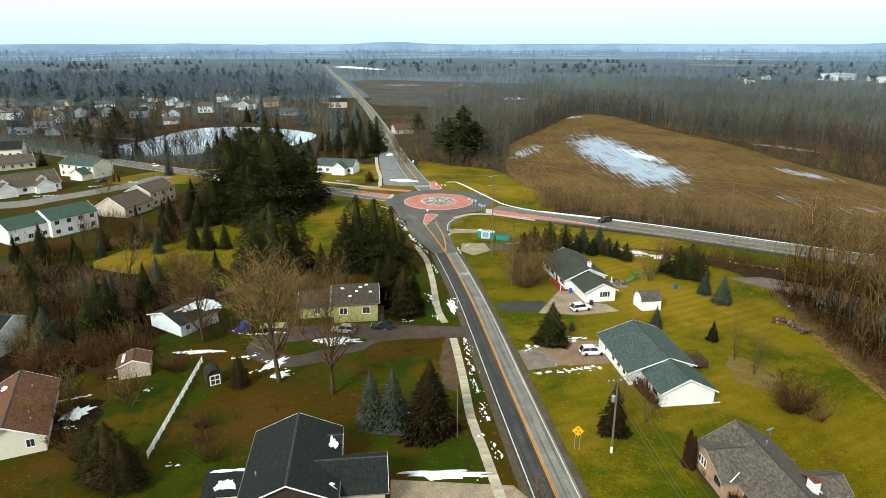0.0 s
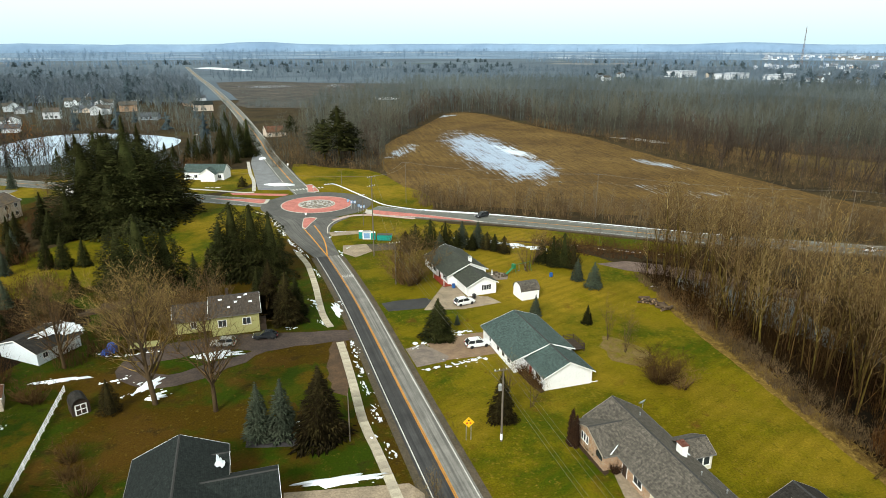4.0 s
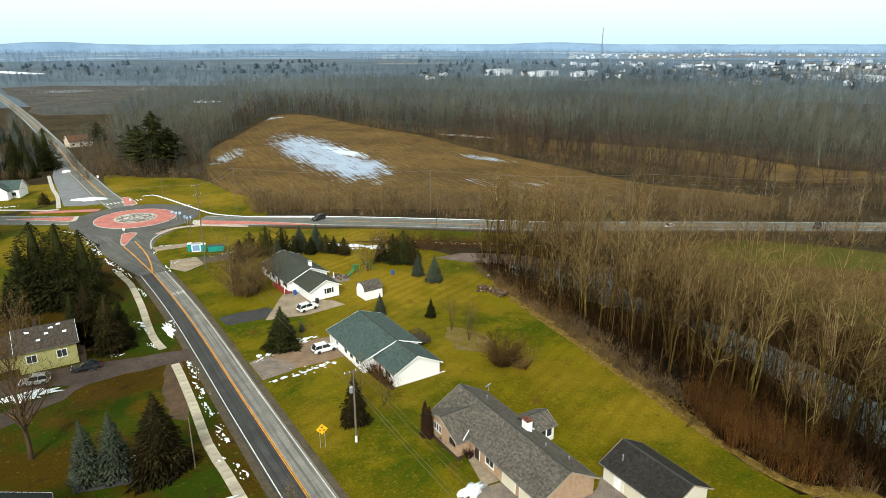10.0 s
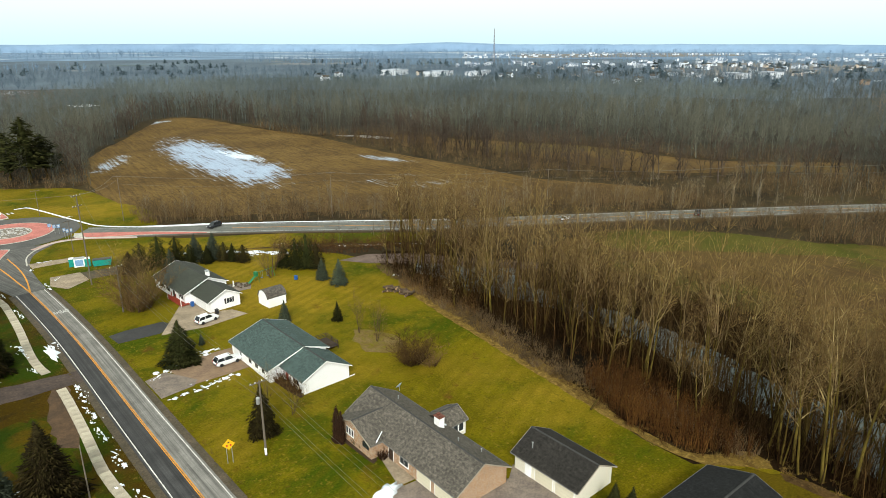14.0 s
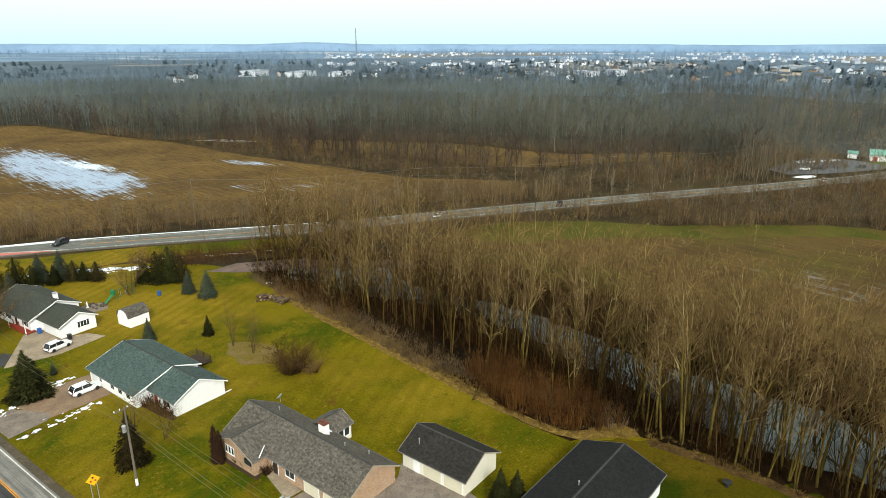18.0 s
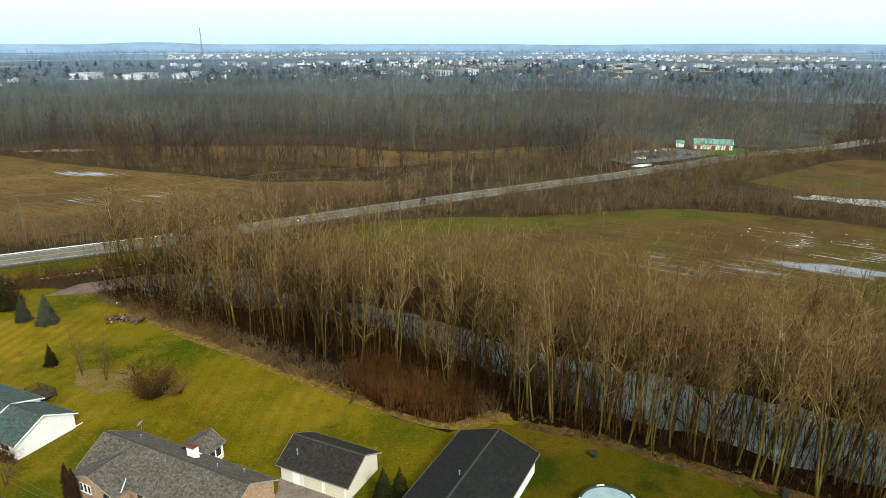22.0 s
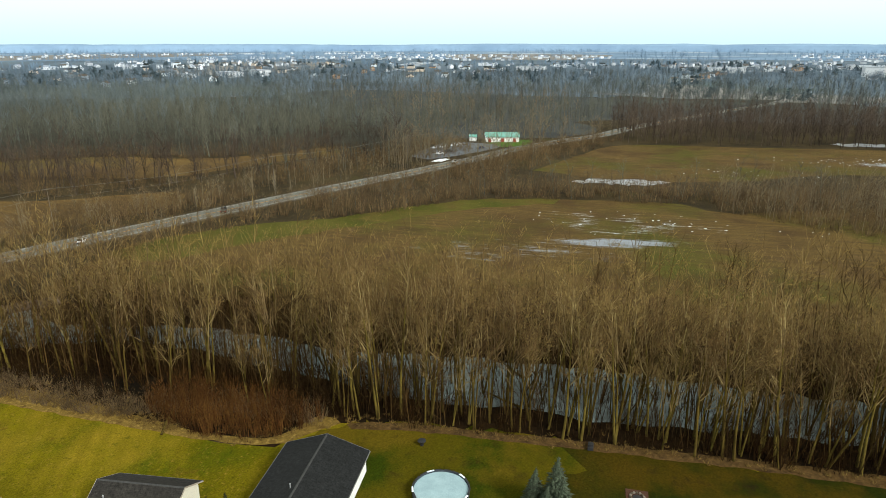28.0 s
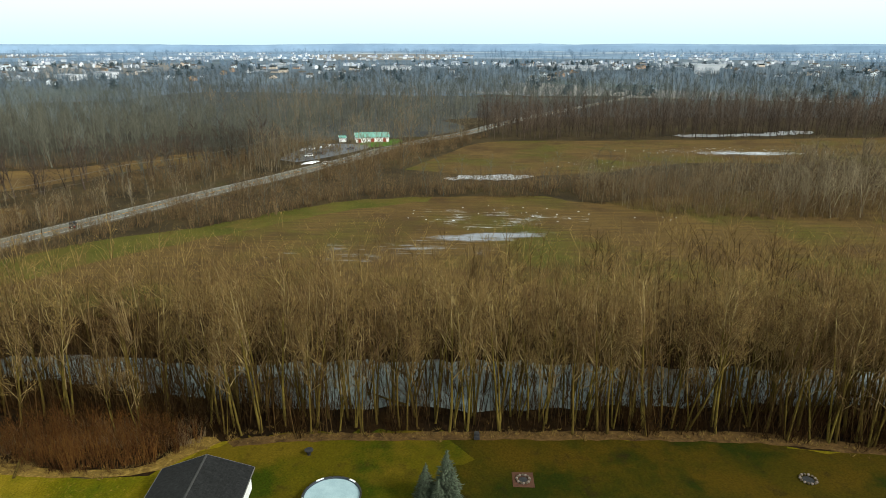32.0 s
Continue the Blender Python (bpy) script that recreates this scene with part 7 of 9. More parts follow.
for s, (x, y, h, w) in enumerate(((-18.1, 93.4, 17, 1.0), (-27.8, 97.4, 21, 0.95), (-46.4, 113.2, 15, 1.0))):
    tr, cr = bare_tree(220 + s, 14.0, clear=0.16, prim=26, sec=7, twig=7, width=0.46, spread=1.0, r=0.34, tw=0.016, k=(6, 5, 3, 1), lift=0.13, lean=0.05, curl=0.22)
    t = thing("yard_tree", "tall spreading leafless maple with reddish-brown twigs", "tree", (x, y, 0), 40 * s, group="yard trees")
    for o in (part("trunk", tri_mesh("trunk", *limbs(tr, 5), BARK_YARD, True), None, t), part("crown", tri_mesh("crown", *limbs(cr, 3), TWIG), None, t)):
        o.scale = (h / 14 * w, h / 14 * w, h / 14)
for i, (x, y, h, w) in enumerate(((-50.8, 121.5, 12, 0.9), (-49.3, 88.8, 7.2, 0.9), (19.4, 141.5, 13.5, 1.0), (21.8, 146, 12, 1.0), (17.8, 146.5, 11, 1.0), (53.9, 100, 8.8, 0.6), (53.0, 105.3, 8.2, 0.55), (49.9, 146.5, 9.5, 1.1), (53, 151, 9, 1.0),
                                   (-36, 118, 12, 1.0), (-33, 126, 13, 1), (-60, 92, 7, 1.0), (-62, 83, 6, 1.2), (-84, 120, 9, 1.1), (-88, 104, 9, 1.1), (-95, 112, 9, 1.1), (-70, 102, 9, 1.1), (-92, 128, 9, 1.1), (-66, 130, 8, 1), (-112, 214, 9, 1), (-122, 222, 8, 1), (-95, 210, 10, 1), (27.5, 88, 7.5, 0.9), (31, 85, 6, 0.8), (12.2, 64, 6, 0.7), (-76, 88, 8, 1), (-25, 142, 9, 1), (-55, 135, 8, 1), (-78, 150, 10, 1), (-100, 120, 10, 1), (-105, 130, 11, 1), (-84, 96, 9, 1.1), (-40, 128, 11, 1), (-88, 236, 11, 1), (-96, 246, 10, 1), (-130, 246, 9, 1), (-104, 178, 9, 1), (-60, 145, 8, 1), (-28, 116, 10, 1.1), (-74, 84, 8, 1))):
    t = thing("yard_tree", "bare spreading yard tree with many fine twigs", "tree", (x, y, 0), rnd.uniform(0, 360), group="yard trees")
    for nm_, me in zip(("trunk", "crown"), yard[i % 4]):
        o = part(nm_, me, None, t)
        o.scale = (h / 14 * w, h / 14 * w, h / 14)
for x, y, h, label, material in ((54.8, 88.5, 5.6, "round leafless shrub on the lawn", BRUSH_DIM), (19.6, 143.5, 9.5, "huge many-stemmed leafless shrub beside the house", TWIG), (57.2, 86.0, 4.0, "small leafless shrub on the lawn", TWIG), (-32, 76, 4.2, "dense leafless shrub in the yard", BRUSH_DIM), (-36, 84, 3.4, "dense leafless shrub in the yard", BRUSH_DIM), (-35, 80, 2.6, "low leafless shrub in the yard", BRUSH_DIM), (-58.5, 85.8, 5.0, "bushy leafless shrub beside the brown-roofed house", BRUSH_DIM), (-53.5, 78.6, 4.4, "bushy leafless shrub beside the brown-roofed house", BRUSH_DIM), (-51.5, 93.0, 4.2, "bare grey-brown shrub on the lawn", BRUSH_DIM), (-69.8, 100.4, 5.4, "bare shrub in the dark thicket", BRUSH), (-79.0, 109.0, 5.0, "bare shrub in the dark thicket", BRUSH), (-62.8, 103.5, 5.2, "rusty bare shrub by the shed", BRUSH), (-56.0, 106.5, 4.6, "rusty bare shrub by the shed", BRUSH), (-50.4, 76.0, 3.4, "low leafless shrub in the yard", BRUSH_DIM), (-46.5, 101.2, 3.6, "bare grey-brown shrub by the shed", BRUSH_DIM), (-48, 102, 4, "red-twigged shrub by the shed", BRUSH), (-58, 99, 4.6, "red-twigged shrub by the shed", BRUSH),
                                 (32.6, 96.4, 2.3, "rusty shrub against the white house", BRUSH), (33.0, 94.4, 2.5, "rusty shrub against the white house", BRUSH), (33.3, 92.4, 2.3, "rusty shrub against the white house", BRUSH), (33.6, 90.6, 2.0, "rusty shrub against the white house", BRUSH), (35.6, 70.6, 1.2, "low dark evergreen shrub by the brick wall", NEEDLE), (35.3, 72.2, 1.2, "low dark evergreen shrub by the brick wall", NEEDLE), (36.6, 67.2, 1.4, "round dark shrub at the porch", NEEDLE_RUST)):
    r2 = random.Random(int(x * 10))
    v, f = limbs(bush(int(x), h, 230 if h > 5 else 70, 6 if h > 5 else 4, 0.75, 0.03, 3), 3)
    thing("shrub", label, "shrub", (x, y, 0), geo=tri_mesh("shrub", v, f, material))
yard_bush = [limbs(bush(90 + s, 4.6, 12, 2, 0.55, 0.035, 2), 3) for s in range(5)]
for i, (x, y, r) in enumerate(((-70, 118, 12), (-84, 108, 12), (-62, 314, 12), (-50, 316, 10), (-74, 318, 9), (-62, 108, 8), (-80, 140, 10), (-66, 152, 8), (-105, 165, 10), (-112, 195, 9), (-88, 88, 10), (-44, 116, 5), (-27, 128, 6), (-92, 228, 8), (-86, 214, 8), (-90, 118, 16), (-95, 100, 14), (-75, 122, 9), (-105, 140, 12), (-58, 128, 7), (-72, 95, 7), (-40, 132, 8), (-85, 180, 9), (-98, 190, 8), (-30, 140, 8))):
    r2 = random.Random(i)
    places = []
    for _ in range(int(r * 4.8)):
        a, q = r2.uniform(0, 6.28), r * math.sqrt(r2.random())
        places.append((x + q * math.cos(a), y + q * math.sin(a), r2.uniform(0.5, 1.3)))
    joined("thicket", yard_bush, places, BRUSH if i % 3 else BRUSH2, "leafless brown thicket between the yards", "thicket")

wt = thing("willow_tree", "bare willow with orange twigs on the pond's shore", "tree", (-130, 325, 0))
tr, cr = bare_tree(301, 19.0, clear=0.12, prim=30, sec=5, twig=4, width=0.40, spread=1.0, r=0.35, tw=0.06, k=(6, 3, 2, 1), fork=2)
part("trunk", tri_mesh("trunk", *limbs(tr, 4), BARK, True), None, wt)
part("crown", tri_mesh("crown", *limbs(cr, 3), TWIG_ORANGE), None, wt)

# ---- houses further off ----
def simple_house(name, label, x, y, turn, w, d, h, top, wall, roof, wing=None, storeys=1, group="", over=0.35):
    """A gabled house with windows on its long sides; the ridge runs along its own x."""
    t = thing(name, label, "house", (x, y, 0), turn, group=group)
    gable(t, 0, d, 0, w, h, top, wall, roof, axis="x", over=over)
    for fl in range(storeys):
        for i in range(max(2, int(w / 3.4))):
            u = (i + 0.5) * w / max(2, int(w / 3.4))
            window(t, "s", u, 1.0 + 2.7 * fl, 1.3, 1.2, 0.0)
    if wing:
        a, b, dep, hh, tt = wing
        gable(t, a, b, -dep, 1.0, hh, tt, wall, roof, ends=(True, False), over=over)
        door(t, "s", (a + b) / 2, min(4.6, b - a - 1), 2.3, -dep, GARAGE_W, "garage_door", "white garage door")
    return t


simple_house("house", "white house with a grey roof by the roundabout", -56, 283, -14, 17, 8, 3.4, 6.0, SIDING_WHITE, SHINGLE_GREEN, wing=(8.5, 14.5, 3.5, 3.2, 5.4))
simple_house("townhouse", "two-storey cream townhouse with a teal roof", -166, 276, -22, 20, 10, 5.4, 7.6, SIDING_CREAM, SHINGLE_TEAL, wing=(12, 19, 5, 2.7, 4.8), storeys=2, group="townhouses")
simple_house("townhouse", "tan townhouse with a taupe roof and stepped gables", -104.2, 204.7, 74, 13, 11.5, 3.4, 6.6, SIDING_TAN, SHINGLE_TAN, storeys=1, group="townhouses")
simple_house("townhouse", "tan two-storey townhouse with a taupe roof", -101.6, 218.4, 74, 13, 10, 5.4, 7.8, SIDING_TAN, SHINGLE_TAN, storeys=2, group="townhouses")
simple_house("townhouse", "white townhouse with a dark green roof", -122.8, 174.4, 57, 11.5, 10, 4.6, 6.8, SIDING_WHITE, SHINGLE_TEAL, storeys=1, group="townhouses")
simple_house("townhouse", "white townhouse with a dark green roof", -115.2, 182.2, 57, 14, 10.5, 5.4, 7.8, SIDING_WHITE, SHINGLE_TEAL, storeys=2, group="townhouses")
row = simple_house("townhouse", "long white townhouse with a brown roof and dormers", -180, 218.0, 47, 43, 13, 3.0, 7.2, SIDING_WHITE, SHINGLE_TAN, group="townhouses")
for u in (10, 24, 37):
    gable(row, u - 3.4, u + 3.4, -3.0, 3.0, 2.9, 5.2, SIDING_WHITE, SHINGLE_TAN, ends=(True, False), over=0.3)
    door(row, "s", u, 4.8, 2.3, -3.0, GARAGE_W, "garage_door", "white garage door")
    gable(row, u - 1.7, u + 1.7, 1.0, 5.5, 4.9, 6.4, SIDING_WHITE, SHINGLE_TAN, ends=(True, False), over=0.2)
    window(row, "s", u, 4.2, 1.5, 1.0, 1.0)
simple_house("townhouse", "tan house with a broad brown roof", -224, 266, 39, 46, 13, 3.0, 5.8, SIDING_TAN, SHINGLE_TAN, group="townhouses")
simple_house("townhouse", "pale house with a blue-grey roof", -242, 312, 22, 32, 12, 4.2, 7.4, SIDING_CREAM, SHINGLE_BLUE, group="townhouses")
simple_house("garage", "small cream garage beside the evergreens", -96, 262, -25, 9, 8, 2.8, 4.6, SIDING_CREAM, SHINGLE_DARK, wing=(4, 8, 3, 2.6, 4.2))
simple_house("house", "house with a rust-red roof under the trees", -30, 408, 20, 12, 9, 3, 6, SIDING_TAN, SHINGLE_BROWN)
simple_house("house", "white house at the western edge", -92, 108, -10, 11, 9, 4.4, 6.6, SIDING_BLUE, SHINGLE_BLUE, storeys=2)
GREENMETAL = mat("green_metal_roof", (0.11, 0.31, 0.25), (0.17, 0.34, 0.30), 0.3, 0.5)
mk = thing("market_barn", "long white market barn with a green metal roof and red doors", "barn", (370.5, 64, 0), -76)
gable(mk, 0, 9, 0, 19, 3.0, 5.2, SIDING_WHITE, GREENMETAL, axis="x")
for u in (2.0, 9.5, 16.5):
    door(mk, "s", u, 2.0, 2.2, 0.0, REDWOOD, "barn_door", "red barn door")
sm = thing("shed", "small white shed with a green roof", "shed", (372, 74, 0), -76)
gable(sm, 0, 4, 0, 4, 2.4, 3.6, SIDING_WHITE, GREENMETAL, axis="x", over=0.2)
# house shapes for the town
# town siding, duller and bluer than that of the near houses
DULL_WHITE = mat_boards("dull_white_siding", (0.58, 0.61, 0.65), 0.15)
GREY_SIDING = mat_boards("blue_grey_siding", (0.24, 0.28, 0.33), 0.15)
WALLS = (DULL_WHITE, GREY_SIDING, DULL_WHITE, SIDING_TAN, GREY_SIDING, SIDING_BLUE, BRICK)
FAR_SHINGLE = mat("far_grey_shingles", (0.085, 0.095, 0.112), (0.055, 0.062, 0.075), 0.3, 0.9, rand=0.3)
ROOFS = (SHINGLE_GREY, FAR_SHINGLE, SHINGLE_TAN, FAR_SHINGLE, SHINGLE_BLUE, FAR_SHINGLE)


def town_mesh(w, d, h, top, wing):
    a, b = Geo(), Geo()
    for x0, x1, y0, y1, hh, tt in ((0, w, 0, d, h, top),) + (((w * 0.55, w * 0.95, -3.5, d * 0.5, h * 0.9, top * 0.9),) if wing else ()):
        if x1 - x0 >= y1 - y0 or not wing or y0 == 0:
            m = (y0 + y1) / 2
            a.add([(x0, y0, 0), (x1, y0, 0), (x1, y1, 0), (x0, y1, 0), (x0, y0, hh), (x1, y0, hh), (x1, y1, hh), (x0, y1, hh), (x0, m, tt), (x1, m, tt)],
                  [(0, 1, 5, 4), (2, 3, 7, 6), (1, 2, 6, 9, 5), (3, 0, 4, 8, 7)])
            b.slab([(x0 - .4, y0 - .5, hh - .1), (x1 + .4, y0 - .5, hh - .1), (x1 + .4, m, tt + .1), (x0 - .4, m, tt + .1)], 0.2)
            b.slab([(x1 + .4, y1 + .5, hh - .1), (x0 - .4, y1 + .5, hh - .1), (x0 - .4, m, tt + .1), (x1 + .4, m, tt + .1)], 0.2)
        else:
            m = (x0 + x1) / 2
            a.add([(x0, y0, 0), (x1, y0, 0), (x1, y1, 0), (x0, y1, 0), (x0, y0, hh), (x1, y0, hh), (x1, y1, hh), (x0, y1, hh), (m, y0, tt), (m, y1, tt)],
                  [(0, 1, 5, 8, 4), (1, 2, 6, 5), (3, 0, 4, 7), (2, 3, 7, 9, 6)])
            b.slab([(x0 - .5, y1, hh - .1), (x0 - .5, y0 - .4, hh - .1), (m, y0 - .4, tt + .1), (m, y1, tt + .1)], 0.2)
            b.slab([(x1 + .5, y0 - .4, hh - .1), (x1 + .5, y1, hh - .1), (m, y1, tt + .1), (m, y0 - .4, tt + .1)], 0.2)
    return a, b


rnd = random.Random(21)
bodies, roofs = [], []
for i in range(14):
    a, b = town_mesh(rnd.uniform(10, 16), rnd.uniform(8, 10), *((2.9, 5.2) if i % 2 else (5.4, 8.0)), i % 3 == 0)
    bodies.append(a.mesh("wall", WALLS[i % 7]))
    roofs.append(b.mesh("roof", ROOFS[i % 6]))
pane = Geo()
pane.box(0, 1.6, -0.05, 0, 0, 1.3)
pane = pane.mesh("window", GLASS)


def town_house(x, y):
    k = rnd.randrange(14)
    t = thing("town_house", "small gabled house among bare trees", "house", (x, y, 0), rnd.choice((0, 20, 90, 110, 200, 290)) + rnd.uniform(-8, 8), group="town houses")
    part("wall", bodies[k], None, t)
    part("roof", roofs[k], None, t)
    for u in (1.5, 5.0, 8.0):
        part("window", pane, None, t).location = (u, -0.01, 1.0)


places = [(-271, 404), (-275, 437), (-239, 404), (-325, 490), (-310, 510), (-288, 518), (-380, 588), (-355, 599), (-257, 616), (-190, 588), (-195, 660), (-230, 588), (-197, 588), (-202, 540), (-280, 646), (-167, 563), (-98, 446), (-250, 560), (-180, 620), (-150, 600), (-300, 600), (-220, 640), (-130, 520), (-120, 640), (-100, 580), (-110, 700), (-330, 560), (-210, 500), (-240, 500), (-270, 520), (-290, 470), (-320, 500), (-250, 440), (-340, 440), (-170, 700), (-140, 760), (-230, 720), (-190, 470), (-300, 420), (-360, 480), (-380, 540), (-310, 690), (-265, 700),
          (757, 50), (752, 199), (801, 129), (812, -174), (562, 33), (640, -60), (600, 90), (660, 140), (700, -30), (760, -120), (700, -260), (780, -300), (850, -60), (880, 60), (900, 160), (860, 240), (930, -400), (880, -240), (820, 300), (940, 20)]
places += [p for p in polar(1000, 1900, 40, 126, 190, 41, -0.3)] + [p for p in polar(620, 1200, 24, 50, 26, 42, -0.6)]
places = [p for p in places if p[0] < -100 + 0.1 * (p[1] - 440) or p[0] > 300 and math.hypot(*p) > 820 + 320 * rnd.random()]
for x, y in places[:240]:
    town_house(x, y)
# the rest of the town, too far to tell apart
vs, fs = {0: [], 1: []}, {0: [], 1: []}
g0, g1 = Geo(), Geo()
cluster = [p for p in polar(1500, 3600, 36, 128, 620, 43, 0.0, 0.0011)]
for x, y in cluster:
    s, a = rnd.uniform(8, 16), rnd.uniform(0, 3.14)
    c, n = math.cos(a), math.sin(a)
    hh = rnd.choice((3.5, 6, 6))
    pts = [(x + c * u * s - n * v * s * 0.7, y + n * u * s + c * v * s * 0.7) for u, v in ((-.5, -.5), (.5, -.5), (.5, .5), (-.5, .5))]
    m = [((pts[0][0] + pts[3][0]) / 2, (pts[0][1] + pts[3][1]) / 2), ((pts[1][0] + pts[2][0]) / 2, (pts[1][1] + pts[2][1]) / 2)]
    g0.add([(*p, 0) for p in pts] + [(*p, hh) for p in pts] + [(*q, hh + 3) for q in m], [(0, 1, 5, 4), (2, 3, 7, 6), (1, 2, 6, 9, 5), (3, 0, 4, 8, 7)])
    g1.add([(*p, hh + 0.1) for p in pts] + [(*q, hh + 3.1) for q in m], [(0, 1, 5, 4), (2, 3, 4, 5)])
# walls and roofs lean blue: distance haze mixed into both colours
thing("town_walls", "pale house walls of the distant town", "town", kind="stuff", geo=g0, material=mat("haze_pale_walls", (0.66, 0.70, 0.76), (0.40, 0.44, 0.50), 0.004, 0.7, island=0.25))
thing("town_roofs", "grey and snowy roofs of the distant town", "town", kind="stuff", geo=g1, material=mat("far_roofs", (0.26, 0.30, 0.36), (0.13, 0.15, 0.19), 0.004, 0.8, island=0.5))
# large flat-roofed buildings
FLATROOF = mat("wet_flat_roof", (0.40, 0.44, 0.50), (0.26, 0.29, 0.34), 0.03, 0.7)
for x, y, w, d, h, turn, label in ((640, 930, 70, 30, 8, 35, "large white commercial building"), (700, 900, 50, 26, 7, 35, "large white commercial building"), (600, 1010, 60, 30, 9, 35, "pale commercial building"), (760, 960, 44, 20, 6, 35, "low pale building"), (1010, 590, 50, 26, 8, 60, "white industrial building"), (1050, 560, 36, 22, 10, 60, "white industrial building"), (980, 660, 70, 14, 5, 60, "long low building"), (1280, -470, 40, 30, 16, 80, "white public building"), (1380, -260, 70, 30, 10, 85, "wide pale building"), (1600, -600, 90, 40, 9, 80, "wide snowy-roofed building"), (1420, 120, 60, 24, 8, 85, "wide pale building")):
    t = thing("large_building", label + " with a flat roof", "building", (x, y, 0), turn)
    q, r, q2 = Geo(), Geo(), Geo()
    q.box(0, w, 0, d, 0, h)
    r.box(-0.5, w + 0.5, -0.5, d + 0.5, h + 0.01, h + 0.6)
    part("wall", q, DULL_WHITE, t)
    part("roof", r, FLATROOF, t, "wet grey flat roof")
    for i in range(int(w / 8)):
        q2 = Geo()
        q2.box(i * 8 + 3, i * 8 + 5, -0.12, -0.01, 1.2, 2.8)
        part("window", q2, GLASS, t)
tw = thing("radio_tower", "slender lattice radio tower far off", "tower", (1270, 1560, 0))
q = Geo()
for a in range(3):
    q.tube([(3 * math.cos(a * 2.09), 3 * math.sin(a * 2.09), 0), (0.5 * math.cos(a * 2.09), 0.5 * math.sin(a * 2.09), 95)], [0.5, 0.35], 4)
for i in range(18):
    z, s = i * 5.2, 3 - 2.5 * i / 18
    q.tube([(s, 0, z), (-s / 2, s * 0.87, z + 5), (-s / 2, -s * 0.87, z + 9)], 0.25, 3)
part("mast", q, mat("dark_steel", (0.10, 0.10, 0.11), (0.15, 0.12, 0.12), 0.1, 0.6), tw)
PALE_LAND = mat_ground("pale_farmland", [(0.185, 0.172, 0.158), ((0.135, 0.130, 0.125), 0.004, 0.4, 0.6), ((0.26, 0.25, 0.24), 0.002, 0.56, 0.64)])
MARSH = mat_ground("marsh_reeds", [(0.082, 0.074, 0.064), ((0.054, 0.051, 0.048), 0.03, 0.42, 0.62), ((0.115, 0.100, 0.082), 0.1, 0.52, 0.7)], streak=((0.030, 0.030, 0.032), 80, 0.5), snow=(((0.42, 0.47, 0.54), 30, 905, 90, 34, 0, 0.10), ((0.36, 0.41, 0.48), -60, 900, 60, 70, 0, 0.07)))
for i, (pts, m, label) in enumerate(((((1000, 700), (1200, 900), (1700, 1100), (1900, 900), (1500, 600)), PALE_LAND, "pale open farmland"), (((1300, 420), (1500, 500), (1950, 560), (1950, 500), (1500, 440)), mat("far_snow_strip", (0.34, 0.39, 0.46), (0.12, 0.12, 0.12), 0.01, 0.8), "snow-streaked bare field"), (MARSHLAND, MARSH, "grey-brown marshy clearing"), (((1700, 1900), (2200, 2500), (3200, 2300), (2800, 1700)), PALE_LAND, "pale distant farmland"), (((2300, 100), (2300, 500), (3300, 700), (3300, 0)), PALE_LAND, "pale distant farmland"))):
    sheet("field", pts, 0.05, m, label, "field", step=40, wobble=4, seed=i)
sheet("snow_field", [(-270, 1600), (-235, 1640), (-180, 1560), (-128, 1450), (-142, 1425), (-200, 1500)], 0.09, SNOW, "snow-covered lot far up the northern road", "snow", step=12, wobble=4)
joined("undergrowth", tall_bush, sized(scatter([(-64, 606), (-8, 592), (40, 660), (92, 740), (130, 850), (112, 850), (70, 760), (20, 690), (-20, 640), (-60, 640)], 6.0, 190), 0.6, 1.3, 191), BARK_COOL, "low grey-brown brush along the marsh", "undergrowth")
joined("undergrowth", tall_bush, sized(scatter([(-66, 650), (-20, 660), (60, 800), (60, 930), (-20, 960), (-110, 960)], 15.0, 192), 0.3, 0.7, 193), BARK_COOL, "scattered scrub on the marsh", "undergrowth")
sheet("snow_field", [(62, 690), (76, 700), (84, 675), (66, 668)], 0.09, SNOW, "snowy clearing in the woods", "snow", step=6, wobble=2)

# ---- details of the near houses ----
for u in (9.5, 12.0, 14.5, 18.5):
    window(h1, "w", u, 1.0, 1.1, 1.2, -6.5)
door(h1, "w", 20.0, 2.6, 2.1, -6.5, GARAGE_W, "garage_door", "white garage door")
door(h1, "w", 5.5, 0.95, 2.05, -4.1, REDWOOD, "door", "dark red front door")
window(h1, "w", 2.5, 1.0, 1.8, 1.2, -4.1)
for x, y in ((2.4, 17.5), (3.4, 9.6), (3.6, 8.2), (3.0, 8.0)):
    vent(h1, x, y, 4.76 - 0.49 * x + 0.3, 0.4)
dk = thing("deck", "dark wooden deck with a railing behind the house", "deck", (44.4, 101.5, 0), 6.6)
q = Geo()
q.box(0, 2.4, 0, 4.4, 0.55, 0.7)
part("platform", q, DARKWOOD, dk)
for x, y in ((0.1, 0.1), (2.3, 0.1), (0.1, 4.3), (2.3, 4.3), (2.3, 2.2)):
    q = Geo()
    q.box(x - 0.06, x + 0.06, y - 0.06, y + 0.06, 0, 1.7)
    part("post", q, DARKWOOD, dk)
for z in (1.0, 1.3, 1.62):
    q = Geo()
    q.box(2.26, 2.34, 0.1, 4.3, z, z + 0.07).box(0.1, 2.26, 0.06, 0.14, z, z + 0.07).box(0.1, 2.26, 4.26, 4.34, z, z + 0.07)
    part("rail", q, DARKWOOD, dk)
